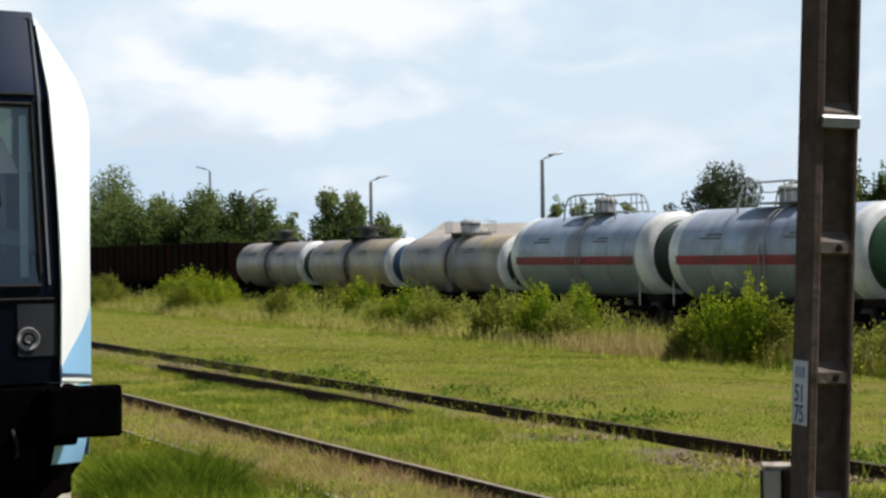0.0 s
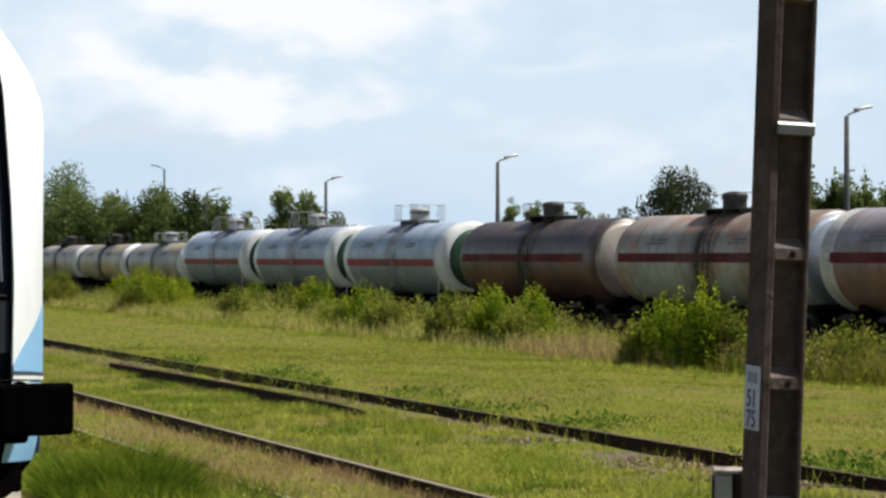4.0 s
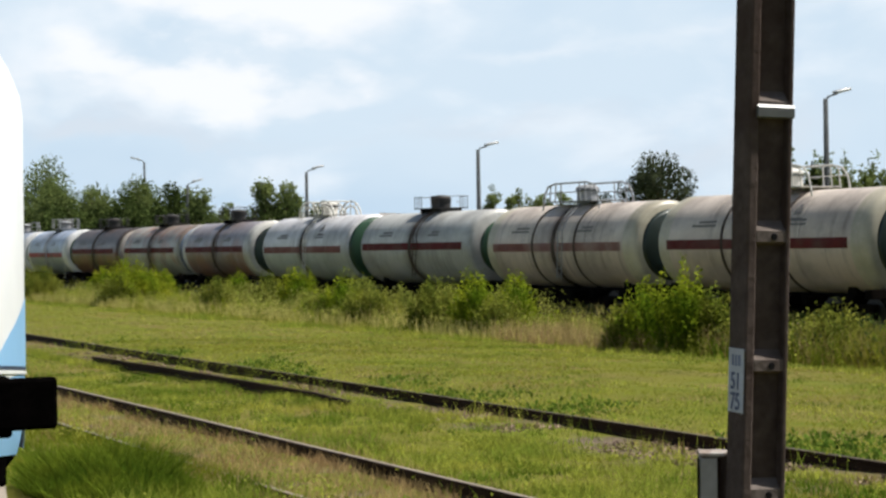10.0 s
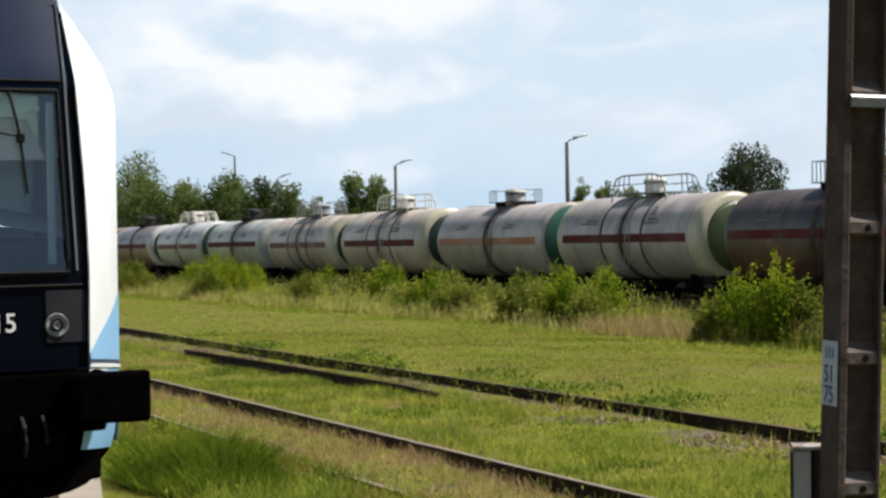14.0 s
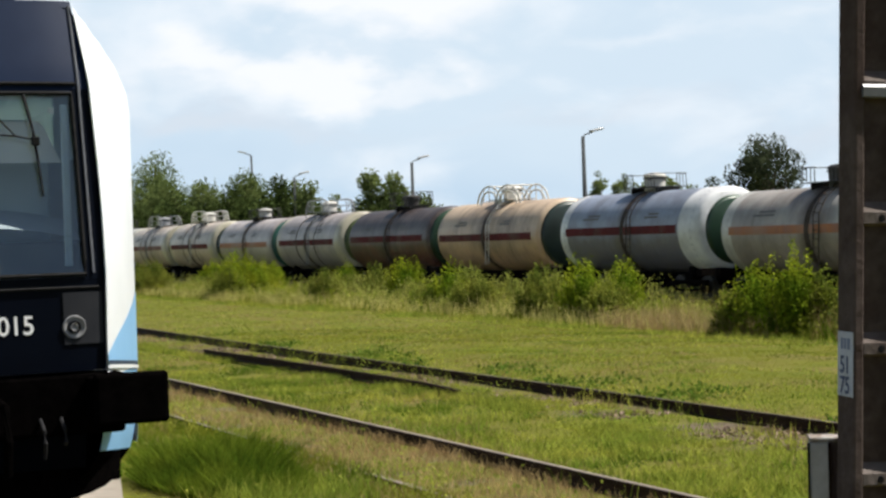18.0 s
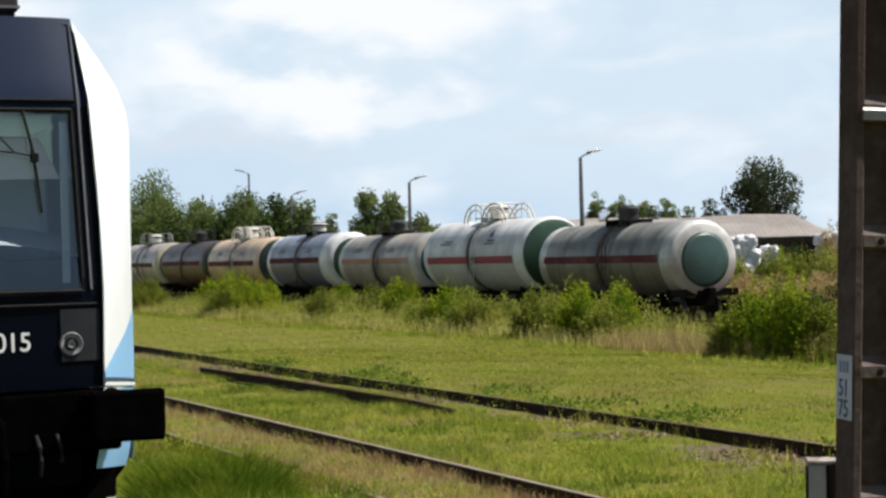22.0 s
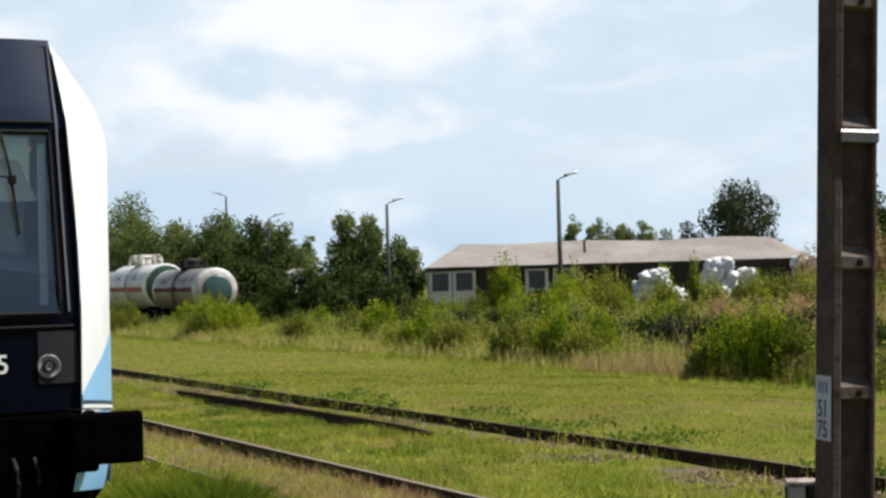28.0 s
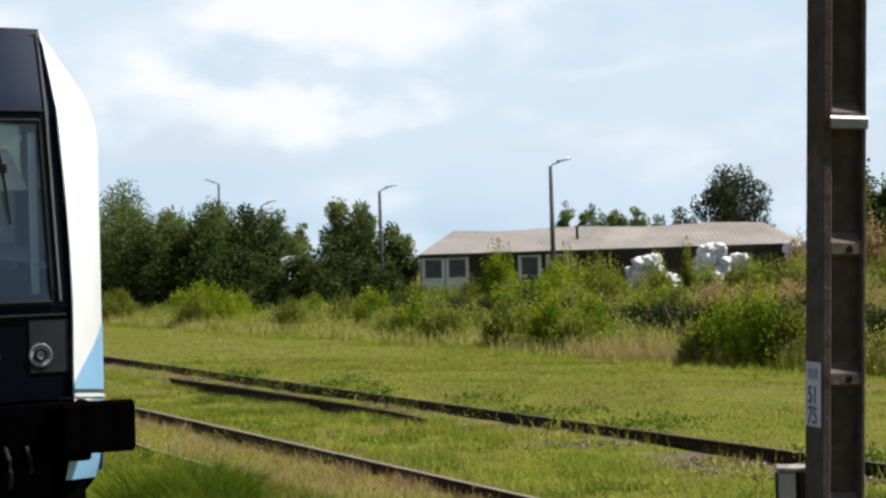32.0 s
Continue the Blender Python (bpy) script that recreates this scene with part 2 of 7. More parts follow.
def tank_paint(name, c1, c2, stain, stain_amount=0.5, lower=None, rough=0.5, blotch=None, gain=1.3):
    """Weathered tank paint: mottling, runs down the shell from the hatch, rust and old oil with their own outlines;
    lower adds rust, old coats and painted shade below.
    """
    m = bpy.data.materials.new(name)
    m.use_nodes = True
    nt = m.node_tree
    N = nt.nodes.new
    b = nt.nodes["Principled BSDF"]
    c1, c2, lower, blotch = [c and tuple(min(0.8, gain * v) for v in c) for c in (c1, c2, lower, blotch)]
    b.inputs["Roughness"].default_value = rough * 0.8
    b.inputs["Specular IOR Level"].default_value = 0.5
    tc, oi, w = N("ShaderNodeTexCoord"), N("ShaderNodeObjectInfo"), N("ShaderNodeMath")
    w.operation, w.inputs[1].default_value = "MULTIPLY", 60.0
    link(nt, oi.outputs["Random"], w.inputs[0])

    def noise_at(s, stretch, lo, hi, top=1.0):
        mp, n, r = N("ShaderNodeMapping"), N("ShaderNodeTexNoise"), N("ShaderNodeValToRGB")
        mp.inputs["Scale"].default_value = stretch
        n.noise_dimensions = "4D"
        n.inputs["Scale"].default_value, n.inputs["Detail"].default_value, n.inputs["Roughness"].default_value = s, 6.0, 0.62
        link(nt, tc.outputs["Object"], mp.inputs[0])
        link(nt, mp.outputs[0], n.inputs["Vector"])
        link(nt, w.outputs[0], n.inputs["W"])
        r.color_ramp.elements[0].position, r.color_ramp.elements[1].position = lo, hi
        r.color_ramp.elements[1].color = (top, top, top, 1)
        link(nt, n.outputs[0], r.inputs[0])
        return r.outputs[0], n.outputs[0]

    def over(fac, under, colour):
        x = N("ShaderNodeMixRGB")
        link(nt, fac, x.inputs[0])
        if isinstance(under, tuple):
            x.inputs[1].default_value = (*under, 1)
        else:
            link(nt, under, x.inputs[1])
        x.inputs[2].default_value = (*colour, 1)
        return x.outputs[0]

    mott, raw = noise_at(1.1, (1, 0.8, 1.3), 0.35, 0.7)
    runs, _ = noise_at(1.0, (0.6, 1.1, 0.45), 0.5, 0.72, stain_amount * 1.1)
    grime, _ = noise_at(0.5, (0.8, 1, 1.2), 0.44, 0.62, 0.7)
    fine, _ = noise_at(5.0, (1, 0.7, 1), 0.58, 0.8, 0.4)
    col = over(mott, c1, c2)
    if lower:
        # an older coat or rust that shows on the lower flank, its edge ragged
        # lower flank: old coat and rust, and on pale tanks painted shade, its edge ragged
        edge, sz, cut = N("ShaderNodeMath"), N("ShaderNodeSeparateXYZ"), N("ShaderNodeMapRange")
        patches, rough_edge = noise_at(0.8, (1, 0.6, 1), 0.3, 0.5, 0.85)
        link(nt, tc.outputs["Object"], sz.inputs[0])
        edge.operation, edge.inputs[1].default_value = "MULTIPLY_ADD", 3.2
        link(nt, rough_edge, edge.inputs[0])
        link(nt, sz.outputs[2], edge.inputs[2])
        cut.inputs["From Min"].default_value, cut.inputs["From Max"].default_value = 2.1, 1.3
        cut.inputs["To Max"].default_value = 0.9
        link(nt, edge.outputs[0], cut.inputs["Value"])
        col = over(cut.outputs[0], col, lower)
    if blotch:
        spots, _ = noise_at(0.55, (1, 1, 1), 0.5, 0.6, 0.75)
        col = over(spots, col, blotch)
    col = over(grime, col, tuple(0.45 * a + 0.3 * b for a, b in zip(c2, stain)))
    col = over(runs, col, stain)
    col = over(fine, col, stain)
    drips, _ = noise_at(1.0, (0.35, 4.5, 0.3), 0.50, 0.66, min(0.85, max(0.0, 1.5 * stain_amount - 0.3)))
    where, _ = noise_at(0.42, (0.7, 1, 1.1), 0.44, 0.56)
    both = N("ShaderNodeMath")
    both.operation = "MULTIPLY"
    link(nt, drips, both.inputs[0])
    link(nt, where, both.inputs[1])
    col = over(both.outputs[0], col, tuple(0.45 * v for v in stain))
    # spilled product under the hatch: a ragged band about the middle
    sep, ab, mr = N("ShaderNodeSeparateXYZ"), N("ShaderNodeMath"), N("ShaderNodeMapRange")
    ab.operation = "ABSOLUTE"
    link(nt, tc.outputs["Object"], sep.inputs[0])
    wob = N("ShaderNodeMath")
    wob.operation, wob.inputs[1].default_value = "MULTIPLY_ADD", 0.9
    link(nt, raw, wob.inputs[0])
    link(nt, sep.outputs[1], wob.inputs[2])
    sh = N("ShaderNodeMath")
    sh.operation, sh.inputs[1].default_value = "SUBTRACT", 0.45
    link(nt, wob.outputs[0], sh.inputs[0])
    link(nt, sh.outputs[0], ab.inputs[0])
    mr.inputs["From Min"].default_value, mr.inputs["From Max"].default_value = 0.6, 0.2
    mr.inputs["To Max"].default_value = 0.8
    link(nt, ab.outputs[0], mr.inputs["Value"])
    col = over(mr.outputs[0], col, stain)
    link(nt, col, b.inputs["Base Color"])
    bp = N("ShaderNodeBump")
    bp.inputs["Strength"].default_value, bp.inputs["Distance"].default_value = 0.12, 0.03
    link(nt, raw, bp.inputs["Height"])
    link(nt, bp.outputs[0], b.inputs["Normal"])
    return m


def glassy(name, tint=(0.90, 0.96, 0.97), gloss=0.08):
    """A pane: clear when faced, glossier at a slant, alike from both sides."""
    m = bpy.data.materials.new(name)
    m.use_nodes = True
    nt = m.node_tree
    nt.nodes.clear()
    N = nt.nodes.new
    out, mixs, gl, tr, lw = N("ShaderNodeOutputMaterial"), N("ShaderNodeMixShader"), N("ShaderNodeBsdfGlossy"), N("ShaderNodeBsdfTransparent"), N("ShaderNodeLayerWeight")
    steep, level = N("ShaderNodeMath"), N("ShaderNodeMath")
    steep.operation, steep.inputs[1].default_value = "POWER", 5.0
    level.operation, level.inputs[1].default_value, level.inputs[2].default_value = "MULTIPLY_ADD", 1.0 - gloss, gloss
    link(nt, lw.outputs["Facing"], steep.inputs[0])
    link(nt, steep.outputs[0], level.inputs[0])
    gl.inputs["Color"].default_value = (0.86, 0.95, 1.0, 1)
    gl.inputs["Roughness"].default_value = 0.03
    tr.inputs[0].default_value = (*tint, 1)
    link(nt, level.outputs[0], mixs.inputs[0])
    link(nt, tr.outputs[0], mixs.inputs[1])
    link(nt, gl.outputs[0], mixs.inputs[2])
    link(nt, mixs.outputs[0], out.inputs[0])
    return m


M = {
    # rusty rail sides darkened for their shade, heads pale from wear and sun
    "rail": material("rusty_rail", (0.016, 0.009, 0.006), (0.034, 0.018, 0.012), 9, 0.75, 0.3, 0.3, (0.028, 0.018, 0.015), 1.2, 0.7),
    "rail_top": material("worn_sunlit_rail_head", (0.20, 0.16, 0.12), (0.28, 0.235, 0.185), 9, 0.6, 0.2, 0.2, (0.15, 0.11, 0.085), 1.4, 0.6),
    "rail_dull": material("dull_rail_head", (0.055, 0.042, 0.034), (0.10, 0.078, 0.062), 9, 0.7, 0.1, 0.2, (0.20, 0.165, 0.13), 1.6, 0.5),
    "lens": material("frosted_lens", (0.20, 0.20, 0.21), (0.30, 0.30, 0.31), 14, 0.3, 0.0, 0.1),
    "sleeper": material("old_sleeper", (0.07, 0.055, 0.045), (0.13, 0.11, 0.09), 8, 0.9, 0, 0.4),
    "dark_steel": material("dark_steel", (0.014, 0.014, 0.015), (0.03, 0.028, 0.027), 10, 0.6, 0.1, 0.2, (0.045, 0.03, 0.022), 1.5, 0.4),
    # underframe grime taken near-black for the shade beneath the wagons
    "grime": material("underframe_grime_shade", (0.003, 0.0028, 0.0026), (0.007, 0.006, 0.0055), 6, 0.9, 0.0, 0.3, (0.012, 0.008, 0.006), 0.9, 0.35, gloss=0.02),
    "mask": material("dark_blue_paint", (0.0014, 0.0024, 0.0056), (0.002, 0.0032, 0.007), 3, 0.3, 0, 0.0, gloss=0.07),
    "mask_top": material("dark_blue_grey_paint", (0.006, 0.014, 0.038), (0.008, 0.017, 0.044), 3, 0.45, 0, 0.0, gloss=0.09),
    "white": material("white_paint", (0.77, 0.79, 0.81), (0.72, 0.74, 0.76), 2.5, 0.35, 0, 0.0),
    "blue": material("light_blue_paint", (0.24, 0.47, 0.74), (0.21, 0.43, 0.70), 2.5, 0.35, 0, 0.0),
    "trim": material("grey_trim", (0.11, 0.115, 0.13), (0.15, 0.155, 0.17), 6, 0.4, 0, 0.0),
    # blue apron colour taken near-black for the shade under the buffer beam
    "apron": material("shaded_apron", (0.0014, 0.0022, 0.004), (0.002, 0.003, 0.005), 5, 0.7, 0, 0.1, gloss=0.02),
    "navy": material("navy_line", (0.03, 0.05, 0.10), (0.03, 0.05, 0.10), 2, 0.4, 0, 0.0),
    "roof_unit": material("brown_black_housing", (0.018, 0.012, 0.011), (0.026, 0.018, 0.016), 6, 0.6, 0, 0.0),
    "rubber": material("black_rubber", (0.008, 0.008, 0.009), (0.016, 0.016, 0.016), 12, 0.7, 0, 0.1),
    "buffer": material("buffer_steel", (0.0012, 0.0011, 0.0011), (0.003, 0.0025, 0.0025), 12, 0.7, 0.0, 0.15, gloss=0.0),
    "blind": material("white_blind", (0.84, 0.85, 0.86), (0.80, 0.81, 0.82), 4, 0.8, 0, 0.0),
    "desk": material("desk_grey", (0.075, 0.085, 0.09), (0.10, 0.11, 0.115), 4, 0.8, 0, 0.05),
    "cab": material("cab_grey", (0.68, 0.70, 0.70), (0.62, 0.64, 0.64), 4, 0.8, 0, 0.05),
    "cab_dark": material("cab_mid_grey", (0.50, 0.60, 0.66), (0.56, 0.66, 0.71), 4, 0.7, 0, 0.05),
    "cab_slate": material("cab_slate_grey", (0.30, 0.34, 0.37), (0.34, 0.38, 0.41), 4, 0.8, 0, 0.05),
    "panel": material("lamp_panel", (0.020, 0.021, 0.025), (0.026, 0.027, 0.031), 6, 0.35, 0, 0.0, gloss=0.12),
    "decal": material("white_lettering", (0.8, 0.8, 0.8), (0.75, 0.75, 0.75), 4, 0.5, 0, 0.0),
    "concrete": material("weathered_concrete", (0.064, 0.048, 0.042), (0.106, 0.082, 0.073), 14, 0.9, 0, 0.6, (0.046, 0.028, 0.023), 2.2, 0.7),
    # mast concrete again, lightened to stand for sun on the rungs
    "rung": material("sunlit_concrete", (0.12, 0.10, 0.09), (0.18, 0.152, 0.138), 14, 0.9, 0, 0.6, (0.07, 0.05, 0.043), 2.2, 0.6),
    "zinc": material("galvanised_band", (0.17, 0.175, 0.18), (0.11, 0.115, 0.12), 9, 0.45, 0.25, 0.15),
    "plate": material("number_plate_white", (0.50, 0.53, 0.60), (0.41, 0.44, 0.50), 16, 0.6, 0, 0.1, (0.3, 0.28, 0.25), 6, 0.5),
    "ink": material("number_blue", (0.04, 0.06, 0.14), (0.06, 0.08, 0.16), 10, 0.6, 0, 0.0),
    "ink_faint": material("faded_ink", (0.14, 0.17, 0.27), (0.22, 0.25, 0.34), 30, 0.6, 0, 0.0),
    "post": material("pale_post", (0.52, 0.51, 0.48), (0.44, 0.43, 0.41), 12, 0.85, 0, 0.2, (0.2, 0.18, 0.15), 4, 0.5),
    "cap": material("rust_spotted_cap", (0.30, 0.26, 0.23), (0.14, 0.09, 0.07), 30, 0.8, 0, 0.4, (0.55, 0.54, 0.52), 12, 0.7),
    "lamp_pole": material("lamp_pole_concrete", (0.055, 0.06, 0.065), (0.085, 0.09, 0.09), 5, 0.85, 0, 0.2),
    "lamp_head": material("lamp_head_grey", (0.42, 0.43, 0.44), (0.36, 0.37, 0.38), 5, 0.35, 0.0, 0.0),
    "bark": material("bark", (0.09, 0.07, 0.05), (0.15, 0.12, 0.09), 12, 0.95, 0, 0.6),
    "leaf_bright": leafy("leaf_bright_green", (0.112, 0.182, 0.013), (0.31, 0.34, 0.026), 0.45, 1.1, 0.42),
    "leaf_mid": leafy("leaf_mid_green", (0.108, 0.140, 0.023), (0.275, 0.275, 0.048), 0.45, 0.9, 0.42),
    "leaf_dark": leafy("leaf_dark_green", (0.028, 0.044, 0.014), (0.074, 0.102, 0.029), 0.6, 0.6, 0.35),
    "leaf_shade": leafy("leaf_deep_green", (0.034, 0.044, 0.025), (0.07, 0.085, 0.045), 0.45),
    "leaf_tree": leafy("leaf_tree_green", (0.062, 0.092, 0.031), (0.17, 0.208, 0.068), 0.38, 0.5, 0.42),
    "grass": leafy("lawn_grass", (0.066, 0.114, 0.009), (0.22, 0.21, 0.026), 0.25, 0.5, 0.55),
    "leaf_yellow": leafy("leaf_yellow_green", (0.17, 0.225, 0.018), (0.33, 0.34, 0.03), 0.55, 1.3, 0.45),
    "weed": leafy("yellow_green_weed", (0.20, 0.235, 0.045), (0.32, 0.32, 0.08), 0.5, 0.9, 0.45),
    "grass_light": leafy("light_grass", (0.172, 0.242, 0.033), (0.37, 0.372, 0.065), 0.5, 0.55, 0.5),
    "grass_lush": leafy("lush_grass", (0.05, 0.112, 0.008), (0.112, 0.17, 0.017), 0.4, 0.8, 0.4),
    "tuft": leafy("deep_green_grass", (0.060, 0.110, 0.010), (0.125, 0.162, 0.016), 0.45, 1.6, 0.35),
    "broad_weed": leafy("broad_leaved_weed", (0.062, 0.118, 0.016), (0.125, 0.18, 0.028), 0.5, 1.2, 0.4),
    "straw": leafy("dry_grass", (0.62, 0.53, 0.22), (0.50, 0.46, 0.14), 0.4, 0.5, 0.5),
    "seed": leafy("reddish_seed_heads", (0.33, 0.22, 0.11), (0.38, 0.29, 0.14), 0.4, 0.6, 0.4),
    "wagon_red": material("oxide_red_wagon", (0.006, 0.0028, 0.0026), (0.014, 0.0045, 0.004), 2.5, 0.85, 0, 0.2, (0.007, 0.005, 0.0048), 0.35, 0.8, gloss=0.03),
    "stripe": material("faded_red_stripe", (0.33, 0.022, 0.038), (0.25, 0.025, 0.036), 3, 0.6, 0, 0.0, (0.08, 0.035, 0.03), 0.9, 0.8),
    "stripe_dull": material("dull_brown_stripe", (0.135, 0.024, 0.026), (0.085, 0.022, 0.023), 2.2, 0.75, 0, 0.0, (0.13, 0.075, 0.066), 0.8, 0.75, gloss=0.12),
    "stripe_faded": material("faded_brown_stripe", (0.23, 0.10, 0.09), (0.16, 0.07, 0.065), 2.2, 0.75, 0, 0.0, (0.30, 0.22, 0.20), 0.7, 0.8, gloss=0.12),
    "stripe_orange": material("faded_orange_stripe", (0.40, 0.15, 0.05), (0.28, 0.10, 0.06), 2, 0.6, 0, 0.0, (0.35, 0.28, 0.22), 0.5, 0.6),
    "rail_white": material("off_white_tube", (0.62, 0.60, 0.56), (0.48, 0.46, 0.42), 6, 0.6, 0, 0.1),
    "rail_grey": material("grey_tube", (0.30, 0.31, 0.32), (0.22, 0.22, 0.23), 6, 0.6, 0.1, 0.1),
    "roof": material("old_roof_sheet", (0.47, 0.43, 0.405), (0.36, 0.33, 0.31), 3, 0.9, 0, 0.2, (0.58, 0.55, 0.53), 0.35, 0.7),
    "wall": material("whitewashed_wall", (0.72, 0.71, 0.69), (0.62, 0.61, 0.59), 2, 0.9, 0, 0.2, (0.45, 0.43, 0.40), 0.5, 0.4),
    "dark_wall": material("dark_timber_wall", (0.035, 0.028, 0.024), (0.06, 0.05, 0.04), 5, 0.9, 0, 0.2),
    "pane": material("dusty_pane", (0.035, 0.04, 0.045), (0.06, 0.065, 0.07), 2, 0.25, 0, 0.0),
    "lettering": material("faded_lettering", (0.16, 0.15, 0.15), (0.22, 0.21, 0.20), 6, 0.7, 0, 0.0),
    "slab": material("worn_slab", (0.34, 0.30, 0.26), (0.27, 0.24, 0.205), 4, 0.9, 0, 0.3, (0.16, 0.14, 0.11), 0.8, 0.5),
    # hose grey cut down for the shade below the buffers
    "hose": material("grey_hose", (0.018, 0.018, 0.02), (0.028, 0.028, 0.03), 8, 0.7, 0, 0.0),
    "spill": material("dried_spill", (0.04, 0.032, 0.028), (0.075, 0.058, 0.05), 6, 0.7, 0, 0.2, (0.12, 0.09, 0.075), 1.3, 0.6),
    "stone_pale": material("pale_ballast_stone", (0.36, 0.31, 0.25), (0.50, 0.45, 0.39), 5, 0.9, 0, 0.2),
    "stone": material("ballast_stone", (0.17, 0.12, 0.09), (0.30, 0.225, 0.17), 5, 0.9, 0, 0.2),
    "ballast": material("dark_ballast", (0.035, 0.028, 0.023), (0.085, 0.07, 0.058), 22, 0.95, 0, 0.9, (0.05, 0.035, 0.025), 1.2, 0.6),
    "bag": material("white_woven_bag", (0.74, 0.74, 0.76), (0.62, 0.63, 0.66), 5, 0.7, 0, 0.5, (0.50, 0.50, 0.52), 2.0, 0.6),
    "glass": glassy("windscreen_glass", gloss=0.14),
    "clear_glass": glassy("side_window_glass"),
    "teal_glass": glassy("teal_partition_glass", (0.72, 0.95, 0.95)),
}


def ground_material():
    m = material("grassy_soil", (0.085, 0.100, 0.011), (0.13, 0.135, 0.018), 2.2, 0.95, 0, 0.6, (0.14, 0.105, 0.04), 0.5, 0.75)
    nt = m.node_tree
    N = nt.nodes.new
    b = nt.nodes["Principled BSDF"]
    under = b.inputs["Base Color"].links[0].from_socket
    g, sep = N("ShaderNodeNewGeometry"), N("ShaderNodeSeparateXYZ")
    n = N("ShaderNodeTexNoise")
    n.inputs["Scale"].default_value, n.inputs["Detail"].default_value = 0.9, 5.0
    link(nt, g.outputs["Position"], n.inputs["Vector"])
    link(nt, g.outputs["Position"], sep.inputs[0])
    # gravel along the tracks, with a ragged edge
    best = None
    for centre, half in ((11.9, 0.9), (12.88, 0.5), (7.44, 0.6), (35.3, 2.6), (2.32, 1.5)):
        s, a, r = N("ShaderNodeMath"), N("ShaderNodeMath"), N("ShaderNodeMapRange")
        s.operation, s.inputs[1].default_value = "SUBTRACT", centre
        a.operation = "ABSOLUTE"
        link(nt, sep.outputs[0], s.inputs[0])
        link(nt, s.outputs[0], a.inputs[0])
        r.inputs["From Min"].default_value, r.inputs["From Max"].default_value = half * 1.25, half * 0.5
        link(nt, a.outputs[0], r.inputs["Value"])
        if best is None:
            best = r.outputs[0]
        else:
            mx = N("ShaderNodeMath")
            mx.operation = "MAXIMUM"
            link(nt, best, mx.inputs[0])
            link(nt, r.outputs[0], mx.inputs[1])
            best = mx.outputs[0]
    rag = N("ShaderNodeValToRGB")
    rag.color_ramp.elements[0].position, rag.color_ramp.elements[1].position = 0.5, 0.62
    link(nt, n.outputs[0], rag.inputs[0])
    f2 = N("ShaderNodeMath")
    f2.operation = "MULTIPLY"
    link(nt, best, f2.inputs[0])
    link(nt, rag.outputs[0], f2.inputs[1])
    v = N("ShaderNodeTexVoronoi")
    v.inputs["Scale"].default_value = 24.0
    link(nt, g.outputs["Position"], v.inputs["Vector"])
    stone = N("ShaderNodeMixRGB")
    stone.inputs[1].default_value, stone.inputs[2].default_value = (0.05, 0.038, 0.027, 1), (0.16, 0.128, 0.09, 1)
    link(nt, v.outputs["Color"], stone.inputs[0])
    mix = N("ShaderNodeMixRGB")
    link(nt, f2.outputs[0], mix.inputs[0])
    link(nt, under, mix.inputs[1])
    link(nt, stone.outputs[0], mix.inputs[2])
    link(nt, mix.outputs[0], b.inputs["Base Color"])
    return m


M["ground"] = ground_material()

# ---- mesh helpers ----


def thing(name, m, label, category, group="", kind=""):
    ob = new(name)
    ob.matrix_world = m
    return tagged(ob, label, category, group, kind)


def part(name, bm, mat, parent=None, label="", smooth=False):
    me = bpy.data.meshes.new(name)
    bm.to_mesh(me)
    bm.free()
    if smooth:
        me.shade_smooth()
    me.materials.append(mat)
    ob = new(name, me)
    ob.parent = parent
    if label:
        ob["label"] = label
    return ob


def box(bm, x0, x1, y0, y1, z0, z1, bevel=0.0):
    v = [bm.verts.new(p) for p in ((x0, y0, z0), (x1, y0, z0), (x1, y1, z0), (x0, y1, z0), (x0, y0, z1), (x1, y0, z1), (x1, y1, z1), (x0, y1, z1))]
    fs = [bm.faces.new([v[i] for i in q]) for q in ((3, 2, 1, 0), (4, 5, 6, 7), (0, 1, 5, 4), (1, 2, 6, 5), (2, 3, 7, 6), (3, 0, 4, 7))]
    if bevel:
        es = list({e for f in fs for e in f.edges})
        bmesh.ops.bevel(bm, geom=es, offset=bevel, segments=2, profile=0.5, affect="EDGES")
    return bm


def boxed(*a, **k):
    return box(bmesh.new(), *a, **k)


def tube(bm, pts, r, n=6, r_end=None, caps=True):
    """A round bar along the points, tapering to r_end."""
    pts = [Vector(p) for p in pts]
    rings = []
    for i, p in enumerate(pts):
        d = (pts[min(i + 1, len(pts) - 1)] - pts[max(i - 1, 0)]).normalized()
        a = d.cross(Vector((0.31, 0.17, 0.93)))
        if a.length < 0.05:
            a = d.cross(Vector((1, 0, 0)))
        a.normalize()
        c = d.cross(a)
        rr = r if r_end is None else r + (r_end - r) * i / (len(pts) - 1)
        rings.append([bm.verts.new(p + (a * math.cos(2 * math.pi * k / n) + c * math.sin(2 * math.pi * k / n)) * rr) for k in range(n)])
    for u, w in zip(rings, rings[1:]):
        for k in range(n):
            bm.faces.new((u[k], u[(k + 1) % n], w[(k + 1) % n], w[k]))
    if caps:
        bm.faces.new(rings[0][::-1])
        bm.faces.new(rings[-1])
    return bm


